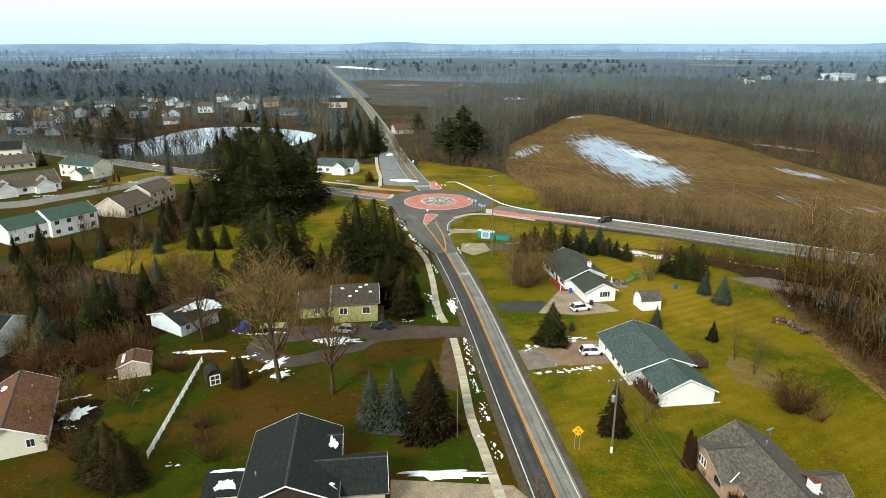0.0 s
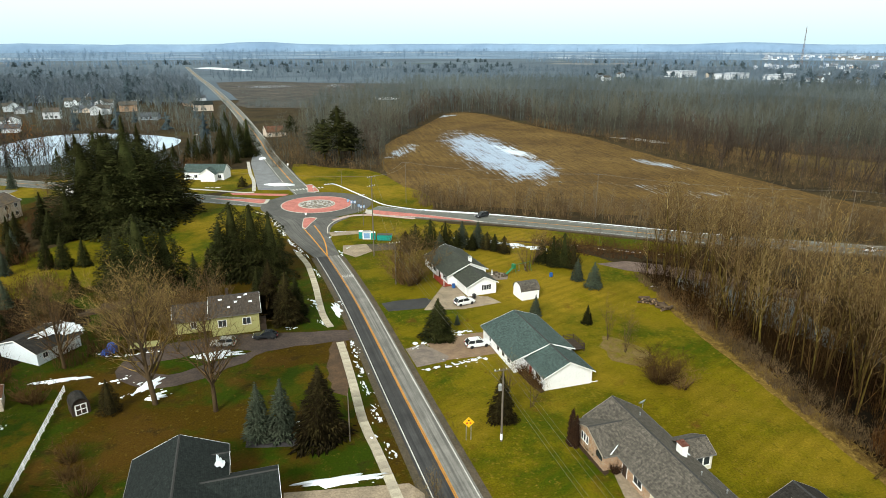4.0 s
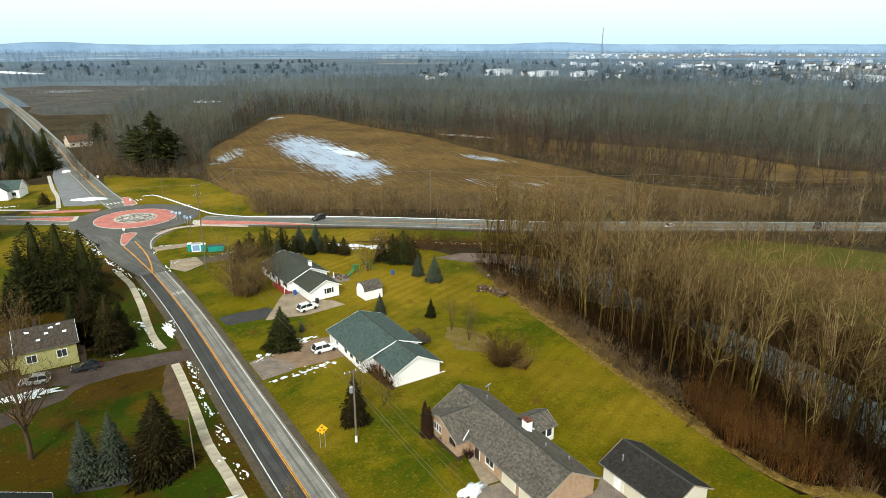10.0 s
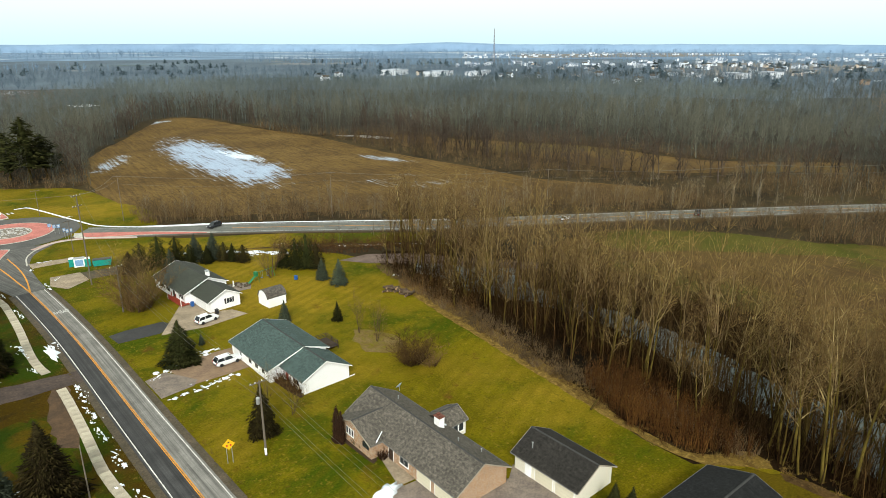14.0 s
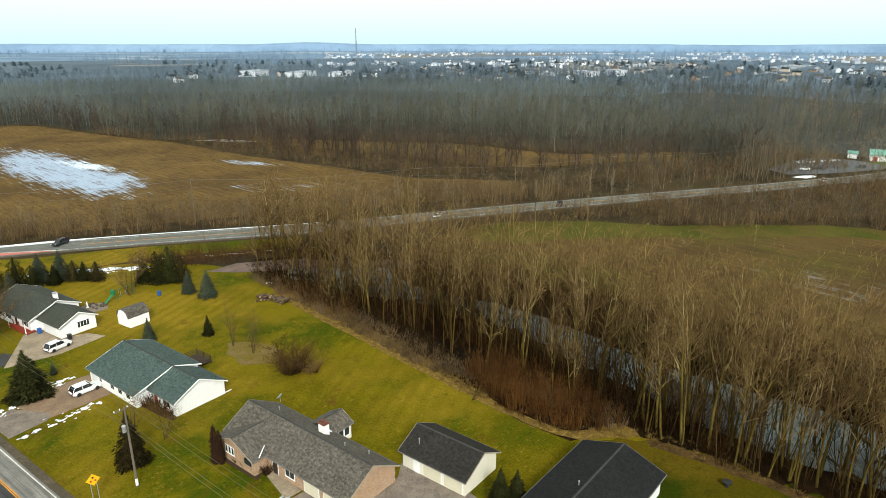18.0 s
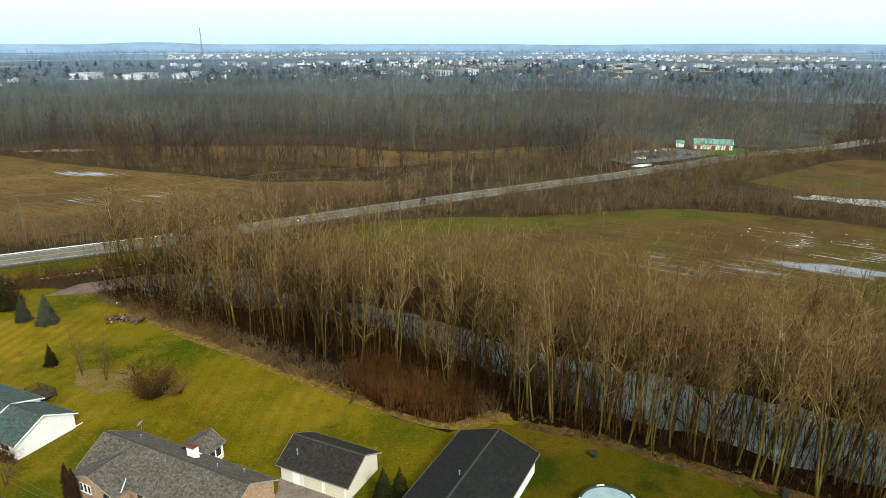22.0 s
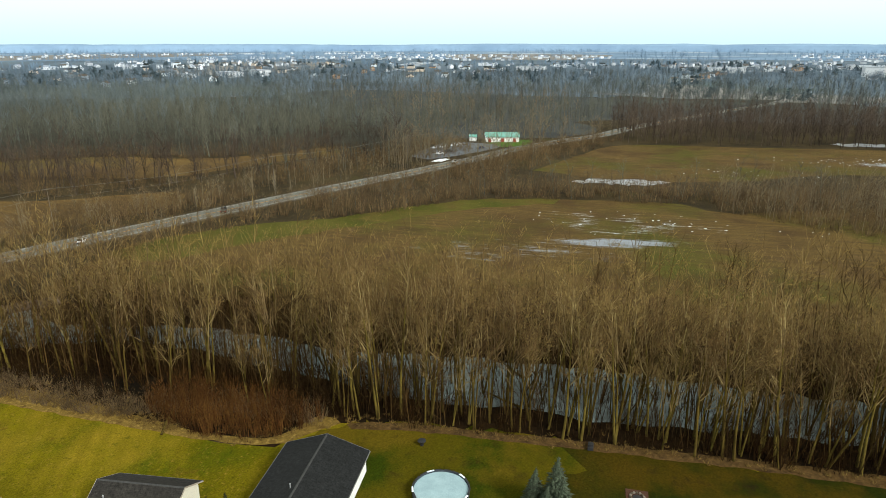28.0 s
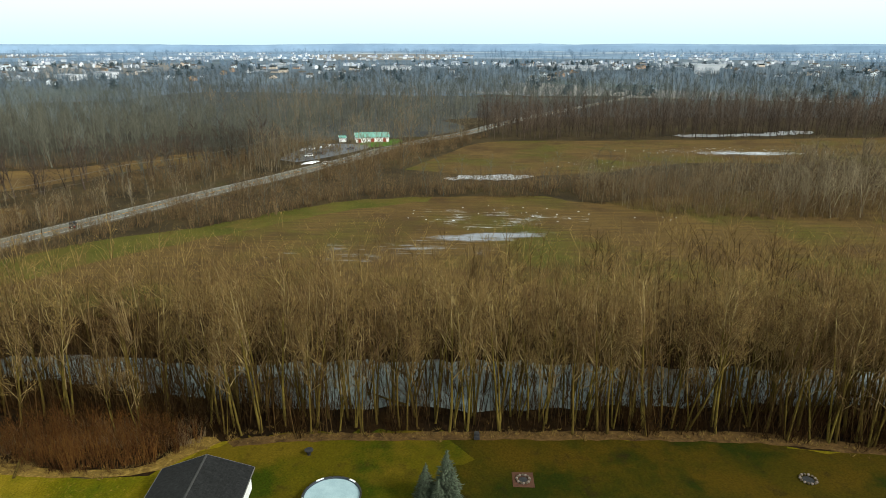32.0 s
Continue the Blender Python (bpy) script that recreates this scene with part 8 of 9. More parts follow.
part("downspout", Geo().box(4.62, 4.72, 0.1, 0.2, 0.1, 2.5).box(4.72, 5.9, 0.1, 0.2, 0.1, 0.2), TRIM, h1)

# white house with porch
for u in (8.6, 15.4, 18.6):
    window(h2, "w", u, 1.0, 1.2, 1.3, -5.6, shutters=BLACK)
window(h2, "s", 0.6, 1.2, 1.2, 1.1, -1.6, shutters=BLACK)
door(h2, "w", 2.4, 4.6, 2.3, -3.9, GARAGE_W, "garage_door", "white garage door")
door(h2, "w", 12.2, 0.95, 2.05, -5.6, DARKWOOD, "door", "dark front door")
por = thing("porch", "red-stained wooden porch with railings", "porch", (27.2, 139.0, 0), 10.3)
q = Geo()
q.box(0, 2.0, 0, 7.0, 0.25, 0.4)
part("platform", q, REDWOOD, por)
for y in (0.1, 2.4, 4.7, 6.9):
    q = Geo()
    q.box(0.02, 0.14, y - 0.06, y + 0.06, 0.0, 2.5)
    part("post", q, TRIM if y in (0.1, 6.9) else REDWOOD, por)
for z in (0.6, 0.95, 1.25):
    q = Geo()
    q.box(0.04, 0.12, 0.1, 6.9, z, z + 0.08)
    part("rail", q, REDWOOD, por)
for i in range(26):
    q = Geo()
    q.box(0.05, 0.1, 0.25 + i * 0.26, 0.31 + i * 0.26, 0.4, 1.25)
    part("baluster", q, REDWOOD, por)
q = Geo()
q.box(0.5, 1.2, 8.0, 8.8, 4.2, 5.9)
part("chimney", q, TRIM, h2, "white chimney")
q = Geo()
q.box(0.42, 1.28, 7.92, 8.88, 5.9, 6.02)
part("chimney_cap", q, GREYMETAL, h2)

# brick house
for i, u in enumerate((20.0, 20.7, 21.4)):
    window(h3, "w", u, 1.4, 0.42, 1.05, -6.3, panes=1)
part("arched_window", Geo().prism([(15.9, 1.3), (17.4, 1.3), (17.4, 2.0), (17.1, 2.35), (16.65, 2.45), (16.2, 2.35), (15.9, 2.0)], -6.38, -6.31, 0), GLASS, h3, "arched window")
door(h3, "w", 2.4, 3.4, 2.2, -4.2, GARAGE, "garage_door", "cream garage door")
door(h3, "w", 6.4, 2.7, 2.2, -4.2, GARAGE, "garage_door", "cream garage door")
door(h3, "w", 13.6, 1.0, 2.1, -4.2, DARKWOOD, "door", "dark wooden front door")
window(h3, "w", 10.6, 0.9, 1.8, 1.3, -4.2)
window(h3, "e", 6.0, 1.0, 1.6, 1.2, 4.5)
window(h3, "e", 20.0, 1.0, 1.6, 1.2, 4.5)
for u in (4.9, 6.0, 7.1):
    window(h3, "s", u, 0.9, 0.9, 1.35, 11.8, panes=1)
q = Geo()
q.box(1.9, 2.8, 10.5, 11.7, 3.6, 5.5)
part("chimney", q, TRIM, h3, "white-painted brick chimney")
q = Geo()
q.box(1.82, 2.88, 10.42, 11.78, 5.5, 5.62).box(2.1, 2.5, 10.5, 10.9, 5.62, 5.85).box(2.2, 2.7, 11.2, 11.6, 5.62, 5.85)
part("chimney_cap", q, mat("rust_red_cap", (0.16, 0.055, 0.035), (0.09, 0.035, 0.025), 3.0, 0.8), h3, "rusty chimney cap")
for x, y in ((3.2, 3.4), (1.6, 6.2), (2.2, 20.5)):
    vent(h3, x, y, 5.1 - 0.56 * x + 0.35, 0.5)
for x, y in ((-3.9, 8.6), (-3.9, 14.6)):
    q = Geo()
    q.box(x - 0.1, x + 0.1, y - 0.1, y + 0.1, 0, 2.55)
    part("porch_post", q, TRIM, h3)
part("flashing", Geo().slab([(-5.6, 15.0, 2.72), (-5.6, 15.14, 2.75), (-4.0, 16.0, 3.39), (-4.0, 15.9, 3.37)], -0.06), SNOW, h3, "strip of snow in the roof valley")
snow_on(h3, [(3.1, 10.6, 3.95), (3.1, 12.3, 3.95), (3.9, 12.6, 3.5), (3.7, 10.8, 3.6)], 0.06)

# cream garage and black-roofed barn
door(h4, "w", 1.9, 2.9, 2.15, -3.8, GARAGE, "garage_door", "cream garage door")
door(h4, "w", 5.3, 2.9, 2.15, -3.8, GARAGE, "garage_door", "cream garage door")
door(h4, "w", 8.0, 0.9, 2.05, -3.8, TRIM)
vent(h4, -2.4, 8.6, 3.7, 0.8)
vent(h5, 8.0, 0.9, 4.8, 0.7)
door(h5, "w", 0.3, 3.4, 2.6, 0.0, GARAGE_W, "garage_door", "white garage door")

# slate-roofed house
q = Geo()
q.slab([(-10.9, 3.6, 2.5), (-5.4, 3.6, 2.5), (-5.4, 7.6, 3.5), (-10.9, 7.6, 3.5)], 0.15)
part("lean_to_roof", q, SHINGLE_BLUE, h6, "low roof of the side porch")
q = Geo()
q.box(-10.7, -5.6, 4.0, 4.15, 0, 2.4).box(-10.7, -10.55, 4.15, 7.4, 0, 2.4)
part("wall", q, SIDING_CREAM, h6)
snow_on(h6, [(-9.8, 4.4, 2.72), (-6.7, 4.4, 2.72), (-6.9, 6.0, 3.12), (-9.3, 6.1, 3.14)], 0.04)
snow_on(h6, [(-10.8, 7.1, 3.4), (-5.6, 7.1, 3.4), (-5.7, 7.6, 3.52), (-10.8, 7.6, 3.52)], 0.06)
snow_on(h6, [(4.2, 9.2, 4.75), (5.5, 8.9, 4.2), (5.6, 10.6, 4.15), (4.4, 12.2, 4.7)], 0.06)
snow_on(h6, [(2.6, 9.5, 4.95), (5.6, 9.5, 3.7), (5.6, 10.0, 3.7), (2.6, 9.9, 4.95)], 0.05)
snow_on(h6, [(4.6, 2.0, 4.5), (5.7, 1.4, 4.0), (6.2, 0.9, 3.4), (5.2, 2.9, 4.2)], 0.05)
gable(h6, 10.4, 13.4, 3.2, 5.9, 3.6, 4.6, SIDING_TAN, SHINGLE_BLUE, axis="x", ends=(False, True), over=0.15)
vent(h6, -4.2, 4.2, 5.0, 0.4)
q = Geo()
q.lathe([(0.9, 0.02), (0.9, 0.1), (0.1, 0.12), (0.1, 0.7), (0.75, 0.72), (0.75, 0.8)], 12, (6.8, 12.6, 0.0))
thing("patio_table", "grey round patio table on the lawn", "table", (-12.0, 73.5, 0.05), geo=q, material=GREYMETAL)

# brown-roofed house
window(h7, "s", 2.8, 1.2, 1.0, 1.1, 0.0)
for y in (4.0, 7.0, 11.0):
    window(h7, "e", y, 1.0, 1.2, 1.2, 4.6)
for x, y in ((2.4, 4.8), (2.8, 3.2), (2.0, 12.8)):
    vent(h7, x, y, 5.0 - 0.52 * x + 0.25, 0.4)
snow_on(h7, [(-2.4, 13.0, 3.97), (-1.2, 12.6, 4.6), (-1.0, 13.3, 4.72), (-2.3, 15.2, 4.02)], 0.06)
# pale blue garage
door(h8, "s", 5.6, 4.0, 2.2, 0.0, GARAGE_W, "garage_door", "white garage door")
window(h8, "s", 1.6, 1.1, 0.9, 0.9, 0.0)
for outline in ([(0.6, 4.2), (10.4, 4.2), (10.4, 1.7), (3.0, 2.2)], [(4.4, 3.2), (10.6, 3.2), (10.6, -0.3), (6.6, 0.2)], [(-0.3, 8.6), (-0.3, 5.4), (10.2, 5.4), (10.2, 8.6)]):
    snow_on(h8, [(x, y, 4.36 - 0.341 * abs(y - 4.4)) for x, y in outline], 0.05)
# yellow house
for u in (2.0, 6.6):
    window(h9, "s", u, 1.9, 1.5, 1.3, 0.0)
window(h9, "e", 3.0, 3.2, 1.0, 1.1, 9.0)
window(h9, "s", -3.5, 1.0, 1.0, 1.2, 3.0)
for x, y in ((1.5, 3.0), (4.4, 2.2), (7.2, 2.0), (5.2, 3.2), (3.0, 1.2), (6.4, 3.6)):
    snow_on(h9, [(x, y, 4.5 + 0.5714 * y), (x + 0.8, y, 4.5 + 0.5714 * y), (x + 0.8, y + 0.4, 4.73 + 0.5714 * y), (x, y + 0.4, 4.73 + 0.5714 * y)], 0.05)
q = Geo()
q.box(3.0, 3.6, 4.4, 5.0, 6.0, 8.0)
part("chimney", q, DARKWOOD, h9, "dark brick chimney")
steps = Geo()
steps.box(9.1, 10.3, 1.0, 2.4, 0, 2.2).box(9.1, 10.3, 0.2, 1.0, 0, 1.2)
part("back_steps", steps, DARKWOOD, h9, "weathered wooden back steps")

# sheds
def shed(x, y, turn, w, d, h, top, wall, roof, label, door_side="w", barn=False):
    t = thing("shed", label, "shed", (x, y, 0), turn)
    if barn:
        prof = [(0, h), (0.0, h), (w * 0.12, h + (top - h) * 0.62), (w * 0.3, h + (top - h) * 0.9), (w * 0.5, top), (w * 0.7, h + (top - h) * 0.9), (w * 0.88, h + (top - h) * 0.62), (w, h)][1:]
        part("wall", Geo().prism([(0, 0), (w, 0)] + prof[::-1], 0.15, d - 0.15, 1), wall, t)
        for a, b in zip(prof, prof[1:]):
            part("roof_panel", Geo().slab([(a[0], -0.1, a[1] + 0.06), (b[0], -0.1, b[1] + 0.06), (b[0], d + 0.1, b[1] + 0.06), (a[0], d + 0.1, a[1] + 0.06)], 0.08), roof, t)
    else:
        gable(t, 0, w, 0, d, h, top, wall, roof, axis="y", over=0.2)
    return t


s12 = shed(41.9, 131.9, -80, 4.3, 4.6, 2.0, 3.7, SIDING_WHITE, SHINGLE_GREY, "white garden shed with a rounded grey roof", barn=True)
door(s12, "s", 2.1, 1.8, 2.0, 0.15, TRIM, "shed_door", "white double shed door")
s10 = shed(-54.9, 98.2, 0, 5, 4.6, 2.3, 3.3, SIDING_TAN, SHINGLE_BROWN, "tan shed with a rusty roof and a line of snow")
s10.matrix_basis = pose(-55.4, 98.0, 0, 0, 0, 20)
part("snow_patch", Geo().slab([(0.6, 0.5, 2.95), (0.6, 3.6, 2.95), (1.1, 3.6, 3.16), (1.1, 0.5, 3.16)], -0.06), SNOW, s10)
s11 = shed(-39.4, 95.6, 30, 2.6, 3.0, 1.6, 2.9, DARKWOOD, SHINGLE_DARK, "small dark barn-shaped shed with white trim", barn=True)
door(s11, "s", 1.3, 1.5, 1.7, 0.15, DARKWOOD, "shed_door", "dark shed door with white cross trim")
for x0, x1 in ((0.5, 0.62), (1.24, 1.36), (1.98, 2.1)):
    part("trim_board", Geo().box(x0, x1, 0.04, 0.09, 0.1, 1.9), TRIM, s11)
for z in (0.1, 0.95, 1.8):
    part("trim_board", Geo().box(0.5, 2.1, 0.03, 0.085, z, z + 0.12), TRIM, s11)

# ---- vehicles ----
TYRE = mat("tyre_rubber", (0.016, 0.016, 0.017), (0.024, 0.024, 0.025), 3.0, 0.85)
RIM = mat("alloy_rim", (0.45, 0.46, 0.48), (0.36, 0.37, 0.39), 3.0, 0.35, metal=0.8)
CARGLASS = mat("car_glass", (0.012, 0.015, 0.018), (0.02, 0.024, 0.028), 1.0, 0.05, grit=0.0, spec=0.6)
HEADLAMP = mat("headlamp_glass", (0.70, 0.72, 0.74), (0.6, 0.62, 0.65), 2.0, 0.15)
TAILLAMP = mat("tail_lamp_red", (0.35, 0.02, 0.02), (0.28, 0.015, 0.015), 2.0, 0.2)
PAINTS = {"white": mat("white_car_paint", (0.78, 0.79, 0.80), (0.72, 0.73, 0.74), 1.0, 0.25, grit=0.05, spec=0.5), "black": mat("black_car_paint", (0.016, 0.018, 0.022), (0.022, 0.024, 0.028), 1.0, 0.2, grit=0.05, spec=0.5),
          "blue": mat("dark_blue_car_paint", (0.012, 0.030, 0.090), (0.010, 0.025, 0.075), 1.0, 0.2, grit=0.05, spec=0.5), "silver": mat("silver_car_paint", (0.42, 0.42, 0.41), (0.36, 0.36, 0.35), 1.0, 0.3, metal=0.5, grit=0.05), "grey": mat("dark_grey_car_paint", (0.05, 0.055, 0.06), (0.04, 0.045, 0.05), 1.0, 0.25, grit=0.05, spec=0.5)}
wheel_tyre = Geo().lathe([(0.22, -0.10), (0.33, -0.11), (0.35, -0.06), (0.35, 0.06), (0.33, 0.11), (0.22, 0.10)], 18).mesh("tyre", TYRE, True)
wheel_rim = Geo().lathe([(0.05, -0.07), (0.21, -0.085), (0.225, -0.1), (0.225, 0.1), (0.21, 0.085), (0.05, 0.07)], 14).mesh("rim", RIM)


def loft(rows):
    """A closed skin through cross sections, each a list of points from one side over to the other."""
    q = Geo()
    n = len(rows[0])
    q.add([p for r in rows for p in r], [(i * n + j, i * n + (j + 1) % n, (i + 1) * n + (j + 1) % n, (i + 1) * n + j) for i in range(len(rows) - 1) for j in range(n)] + [tuple(range(n))[::-1], tuple(range((len(rows) - 1) * n, len(rows) * n))])
    return q


def car(name, label, x, y, turn, paint, kind="suv", length=4.6, group=""):
    """A car that faces along its own y: body, cabin with glass, lamps, bumpers, plates and wheels."""
    t = thing(name, label, "car", (x, y, 0.1), turn, group=group)
    m = PAINTS[paint]
    L, W = length, 0.9
    hood, roof = (0.98, 1.68) if kind == "suv" else ((0.90, 1.46) if kind == "sedan" else (1.05, 1.85))
    body = []
    for f, w, top, low in ((0.0, 0.80, hood * 0.72, 0.38), (0.03, 0.92, hood * 0.86, 0.30), (0.12, 0.99, hood * 0.97, 0.26), (0.3, 1.0, hood, 0.24), (0.7, 1.0, hood + 0.02, 0.24), (0.9, 0.98, hood + 0.03, 0.27), (0.97, 0.93, hood * 0.95, 0.32), (1.0, 0.84, hood * 0.78, 0.40)):
        y0, h = L / 2 - f * L, W * w
        body.append([(-h * 0.93, y0, low), (-h, y0, low + 0.15), (-h, y0, top * 0.78), (-h * 0.94, y0, top), (0, y0, top + 0.03), (h * 0.94, y0, top), (h, y0, top * 0.78), (h, y0, low + 0.15), (h * 0.93, y0, low)])
    part("body", loft(body), m, t, smooth=False)
    f0, f1, f2, f3 = {"suv": (0.26, 0.40, 0.90, 0.985), "sedan": (0.30, 0.44, 0.74, 0.90), "pickup": (0.28, 0.38, 0.56, 0.60)}[kind]
    cab, gl = [], []
    for f, w, z in ((f0, 0.90, hood), (f1, 0.78, roof - 0.06), (f1 + 0.06, 0.76, roof), (f2 - 0.06, 0.75, roof), (f2, 0.76, roof - 0.05), (f3, 0.88, hood)):
        y0, h = L / 2 - f * L, W * w
        cab.append([(-W * 0.92, y0, hood - 0.05), (-h, y0, z), (h, y0, z), (W * 0.92, y0, hood - 0.05)])
    part("cabin_glass", loft(cab), CARGLASS, t, "dark window glass")
    q = Geo()
    y1, y2 = L / 2 - f1 * L - 0.02, L / 2 - f2 * L + 0.05
    q.add([(-W * 0.78, y1, roof - 0.07), (W * 0.78, y1, roof - 0.07), (W * 0.74, y1 - 0.3, roof + 0.02), (-W * 0.74, y1 - 0.3, roof + 0.02), (W * 0.74, y2 + 0.25, roof + 0.02), (-W * 0.74, y2 + 0.25, roof + 0.02), (-W * 0.77, y2, roof - 0.05), (W * 0.77, y2, roof - 0.05)],
          [(0, 1, 2, 3), (3, 2, 4, 5), (5, 4, 7, 6)])
    q.box(-W * 0.79, -W * 0.72, y2, y1 - 0.05, roof - 0.09, roof - 0.01).box(W * 0.72, W * 0.79, y2, y1 - 0.05, roof - 0.09, roof - 0.01)
    part("roof", q, m, t)
    for s in (-1, 1):
        for fa, fb in ((f0, f1), ((f1 + f2) / 2 - 0.008, (f1 + f2) / 2 + 0.008), (f3, f2)):
            ya, yb = L / 2 - fa * L, L / 2 - fb * L
            za = hood if fa in (f0, f3) else hood - 0.02
            part("pillar", Geo().tube([(s * W * 0.915, ya, za), (s * W * 0.80, yb, roof - 0.05)], 0.045, 4), m, t)
        part("headlight", Geo().box(s * 0.72 - 0.17, s * 0.72 + 0.17, L / 2 - 0.10, L / 2 - 0.015, 0.62, 0.76), HEADLAMP, t)
        part("tail_light", Geo().box(s * 0.76 - 0.1, s * 0.76 + 0.1, -L / 2 - 0.012, -L / 2 + 0.06, 0.68, 0.98), TAILLAMP, t)
        part("mirror", Geo().box(s * 0.98 - 0.09, s * 0.98 + 0.09, L / 2 - f1 * L + 0.22, L / 2 - f1 * L + 0.34, hood + 0.02, hood + 0.17), m, t)
        for fy in (0.19, 0.80):
            w = part("wheel", wheel_tyre, None, t, "black tyre on an alloy rim")
            w.matrix_basis = pose(s * 0.82, L / 2 - fy * L, 0.35, 0, 90, 0)
            part("rim", wheel_rim, None, w, "alloy rim")
    part("bumper", Geo().box(-0.74, 0.74, L / 2 - 0.06, L / 2 + 0.03, 0.36, 0.56), BLACK, t)
    part("bumper", Geo().box(-0.74, 0.74, -L / 2 - 0.03, -L / 2 + 0.06, 0.38, 0.60), BLACK, t)
    part("number_plate", Geo().box(-0.26, 0.26, -L / 2 - 0.045, -L / 2 - 0.032, 0.62, 0.75), TRIM, t)
    if kind == "pickup":
        part("cargo_bed", Geo().box(-0.78, 0.78, -L / 2 + 0.15, L / 2 - 0.62 * L, hood - 0.02, hood + 0.05), BLACK, t, "open dark cargo bed")
    return t


car("car", "white sport utility car with roof bars on the brown drive", 27.6, 107.6, -83, "white", "suv", 4.75)
car("car", "white estate car before the garage", 29.7, 128.2, -72, "white", "suv", 4.7)
car("car", "dark blue-black saloon on the gravel drive", -12.2, 119.0, 88, "black", "sedan", 4.7)
car("car", "old silver van under the bare tree", -19.8, 117.0, 84, "silver", "suv", 4.6)
car("car", "black sport utility car on the highway", 52.0, 200.0, 118, "black", "suv", 4.9)
car("car", "white car on the highway", 148.0, 143.2, -64, "white", "sedan", 4.6)
car("pickup_truck", "dark pickup truck on the highway", 189.0, 122.6, -64, "black", "pickup", 5.6)
car("car", "dark car on the western road", -62, 254.5, 60, "grey", "sedan", 4.6)
car("car", "white car on the western road", -134, 297, -120, "white", "sedan", 4.6)
car("car", "blue car before the townhouse garage", -141, 262, 150, "blue", "suv", 4.6)
car("car", "white car in the distance on the highway", 300, 67, -64, "white", "sedan", 4.6)
for x, y, c in ((322, 80, "white"), (330, 77, "grey"), (346, 63, "blue")):
    car("car", c + " car in the parking lot", x, y, 30, c, "sedan", 4.6, group="parked cars")

# ---- poles, wires, signs ----
WOODPOLE = mat("weathered_pole_wood", (0.15, 0.125, 0.095), (0.095, 0.078, 0.06), 1.0, 0.9, stretch=(1, 1, 0.1))
WIRE = mat("aluminium_wire", (0.15, 0.14, 0.12), (0.11, 0.10, 0.09), 1.0, 0.7)
POLES = {}


def utility_pole(key, x, y, h, turn=0.0, arms=1, can=False, thin=False):
    t = thing("utility_pole", "weathered wooden utility pole" + (" with a grey transformer" if can else ""), "utility pole", (x, y, 0), turn, group="utility poles")
    r = 0.09 if thin else 0.15
    part("post", Geo().tube([(0, 0, 0), (0, 0, h * 0.5), (0, 0, h)], [r * 1.15, r, r * 0.7], 8), WOODPOLE, t)
    for k in range(arms):
        z = h - 0.35 - 2.4 * k
        part("crossarm", Geo().box(-1.3, 1.3, 0.14, 0.26, z - 0.07, z + 0.07), WOODPOLE, t)
        for u in (-1.2, -0.5, 0.5, 1.2):
            part("insulator", Geo().lathe([(0.05, 0), (0.07, 0.06), (0.04, 0.12), (0.05, 0.2)], 7, (u, 0.2, z + 0.07)), BLACK if thin else TRIM, t)
    if can:
        part("transformer", Geo().lathe([(0.10, 0), (0.26, 0.05), (0.27, 0.9), (0.22, 0.98), (0.06, 1.02)], 12, (-0.42, 0, h - 3.4)), GREYMETAL, t, "grey transformer can")
        part("marker_band", Geo().lathe([(r * 1.2, 0.3), (r * 1.2, 1.3)], 8), TRIM, t)
    POLES[key] = (x, y, h, turn)
    return t


utility_pole("near", 23.6, 77.2, 11.8, 8, can=True)
utility_pole("mid", 16.4, 143.5, 10.6, 8)
utility_pole("tall", 13.2, 165.8, 22.0, 40, arms=2)
utility_pole("south", 31, 8, 11.8, 4)
utility_pole("stub", 2.1, 81.3, 7.9, 0, arms=0, thin=True)
utility_pole("verge", 8.2, 247, 8.9, 0, arms=1, thin=True)
utility_pole("sign_pole", 12.7, 197, 9, 30, arms=1, thin=True)
for i, (x, y) in enumerate(((30, 224), (88, 191), (150, 154), (217, 118), (282, 85), (345, 54))):
    utility_pole("h%d" % i, x, y, 15.0, -30, arms=1, thin=True)
for i, (x, y) in enumerate(((-62, 262), (-104, 288), (-150, 312), (-200, 342))):
    utility_pole("w%d" % i, x, y, 11, 30)
utility_pole("nw", -60, 345, 11, 60)


def wires(a, b, offs, drop=0.9, r=0.022, low=0.0):
    xa, ya, ha, ta = POLES[a]
    xb, yb, hb, tb = POLES[b]
    for o in offs:
        p = Vector((xa + o * math.cos(radians(ta)), ya + o * math.sin(radians(ta)), ha - 0.1 - low))
        q = Vector((xb + o * math.cos(radians(tb)), yb + o * math.sin(radians(tb)), hb - 0.1 - low))
        path = [p + (q - p) * (i / 10) - Vector((0, 0, drop * 4 * (i / 10) * (1 - i / 10))) for i in range(11)]
        thing("power_line", "slack overhead wire between two poles", "wire", group="overhead wires", geo=Geo().tube(path, r, 3), material=WIRE)


wires("south", "near", (-1.2, 0.5, 1.2), 1.1, 0.013)
wires("south", "near", (0.0,), 1.2, 0.018, 2.6)
wires("near", "mid", (-1.2, 0.5, 1.2), 1.1, 0.013)
wires("near", "mid", (0.0,), 1.2, 0.018, 2.6)
wires("mid", "tall", (-1.0, 1.0), 0.6)
wires("tall", "h0", (-1.2, 1.2), 1.2, 0.03)
for i in range(5):
    wires("h%d" % i, "h%d" % (i + 1), (-1.2, 1.2), 1.4, 0.02)
    wires("h%d" % i, "h%d" % (i + 1), (0.0,), 1.4, 0.02, 2.6)
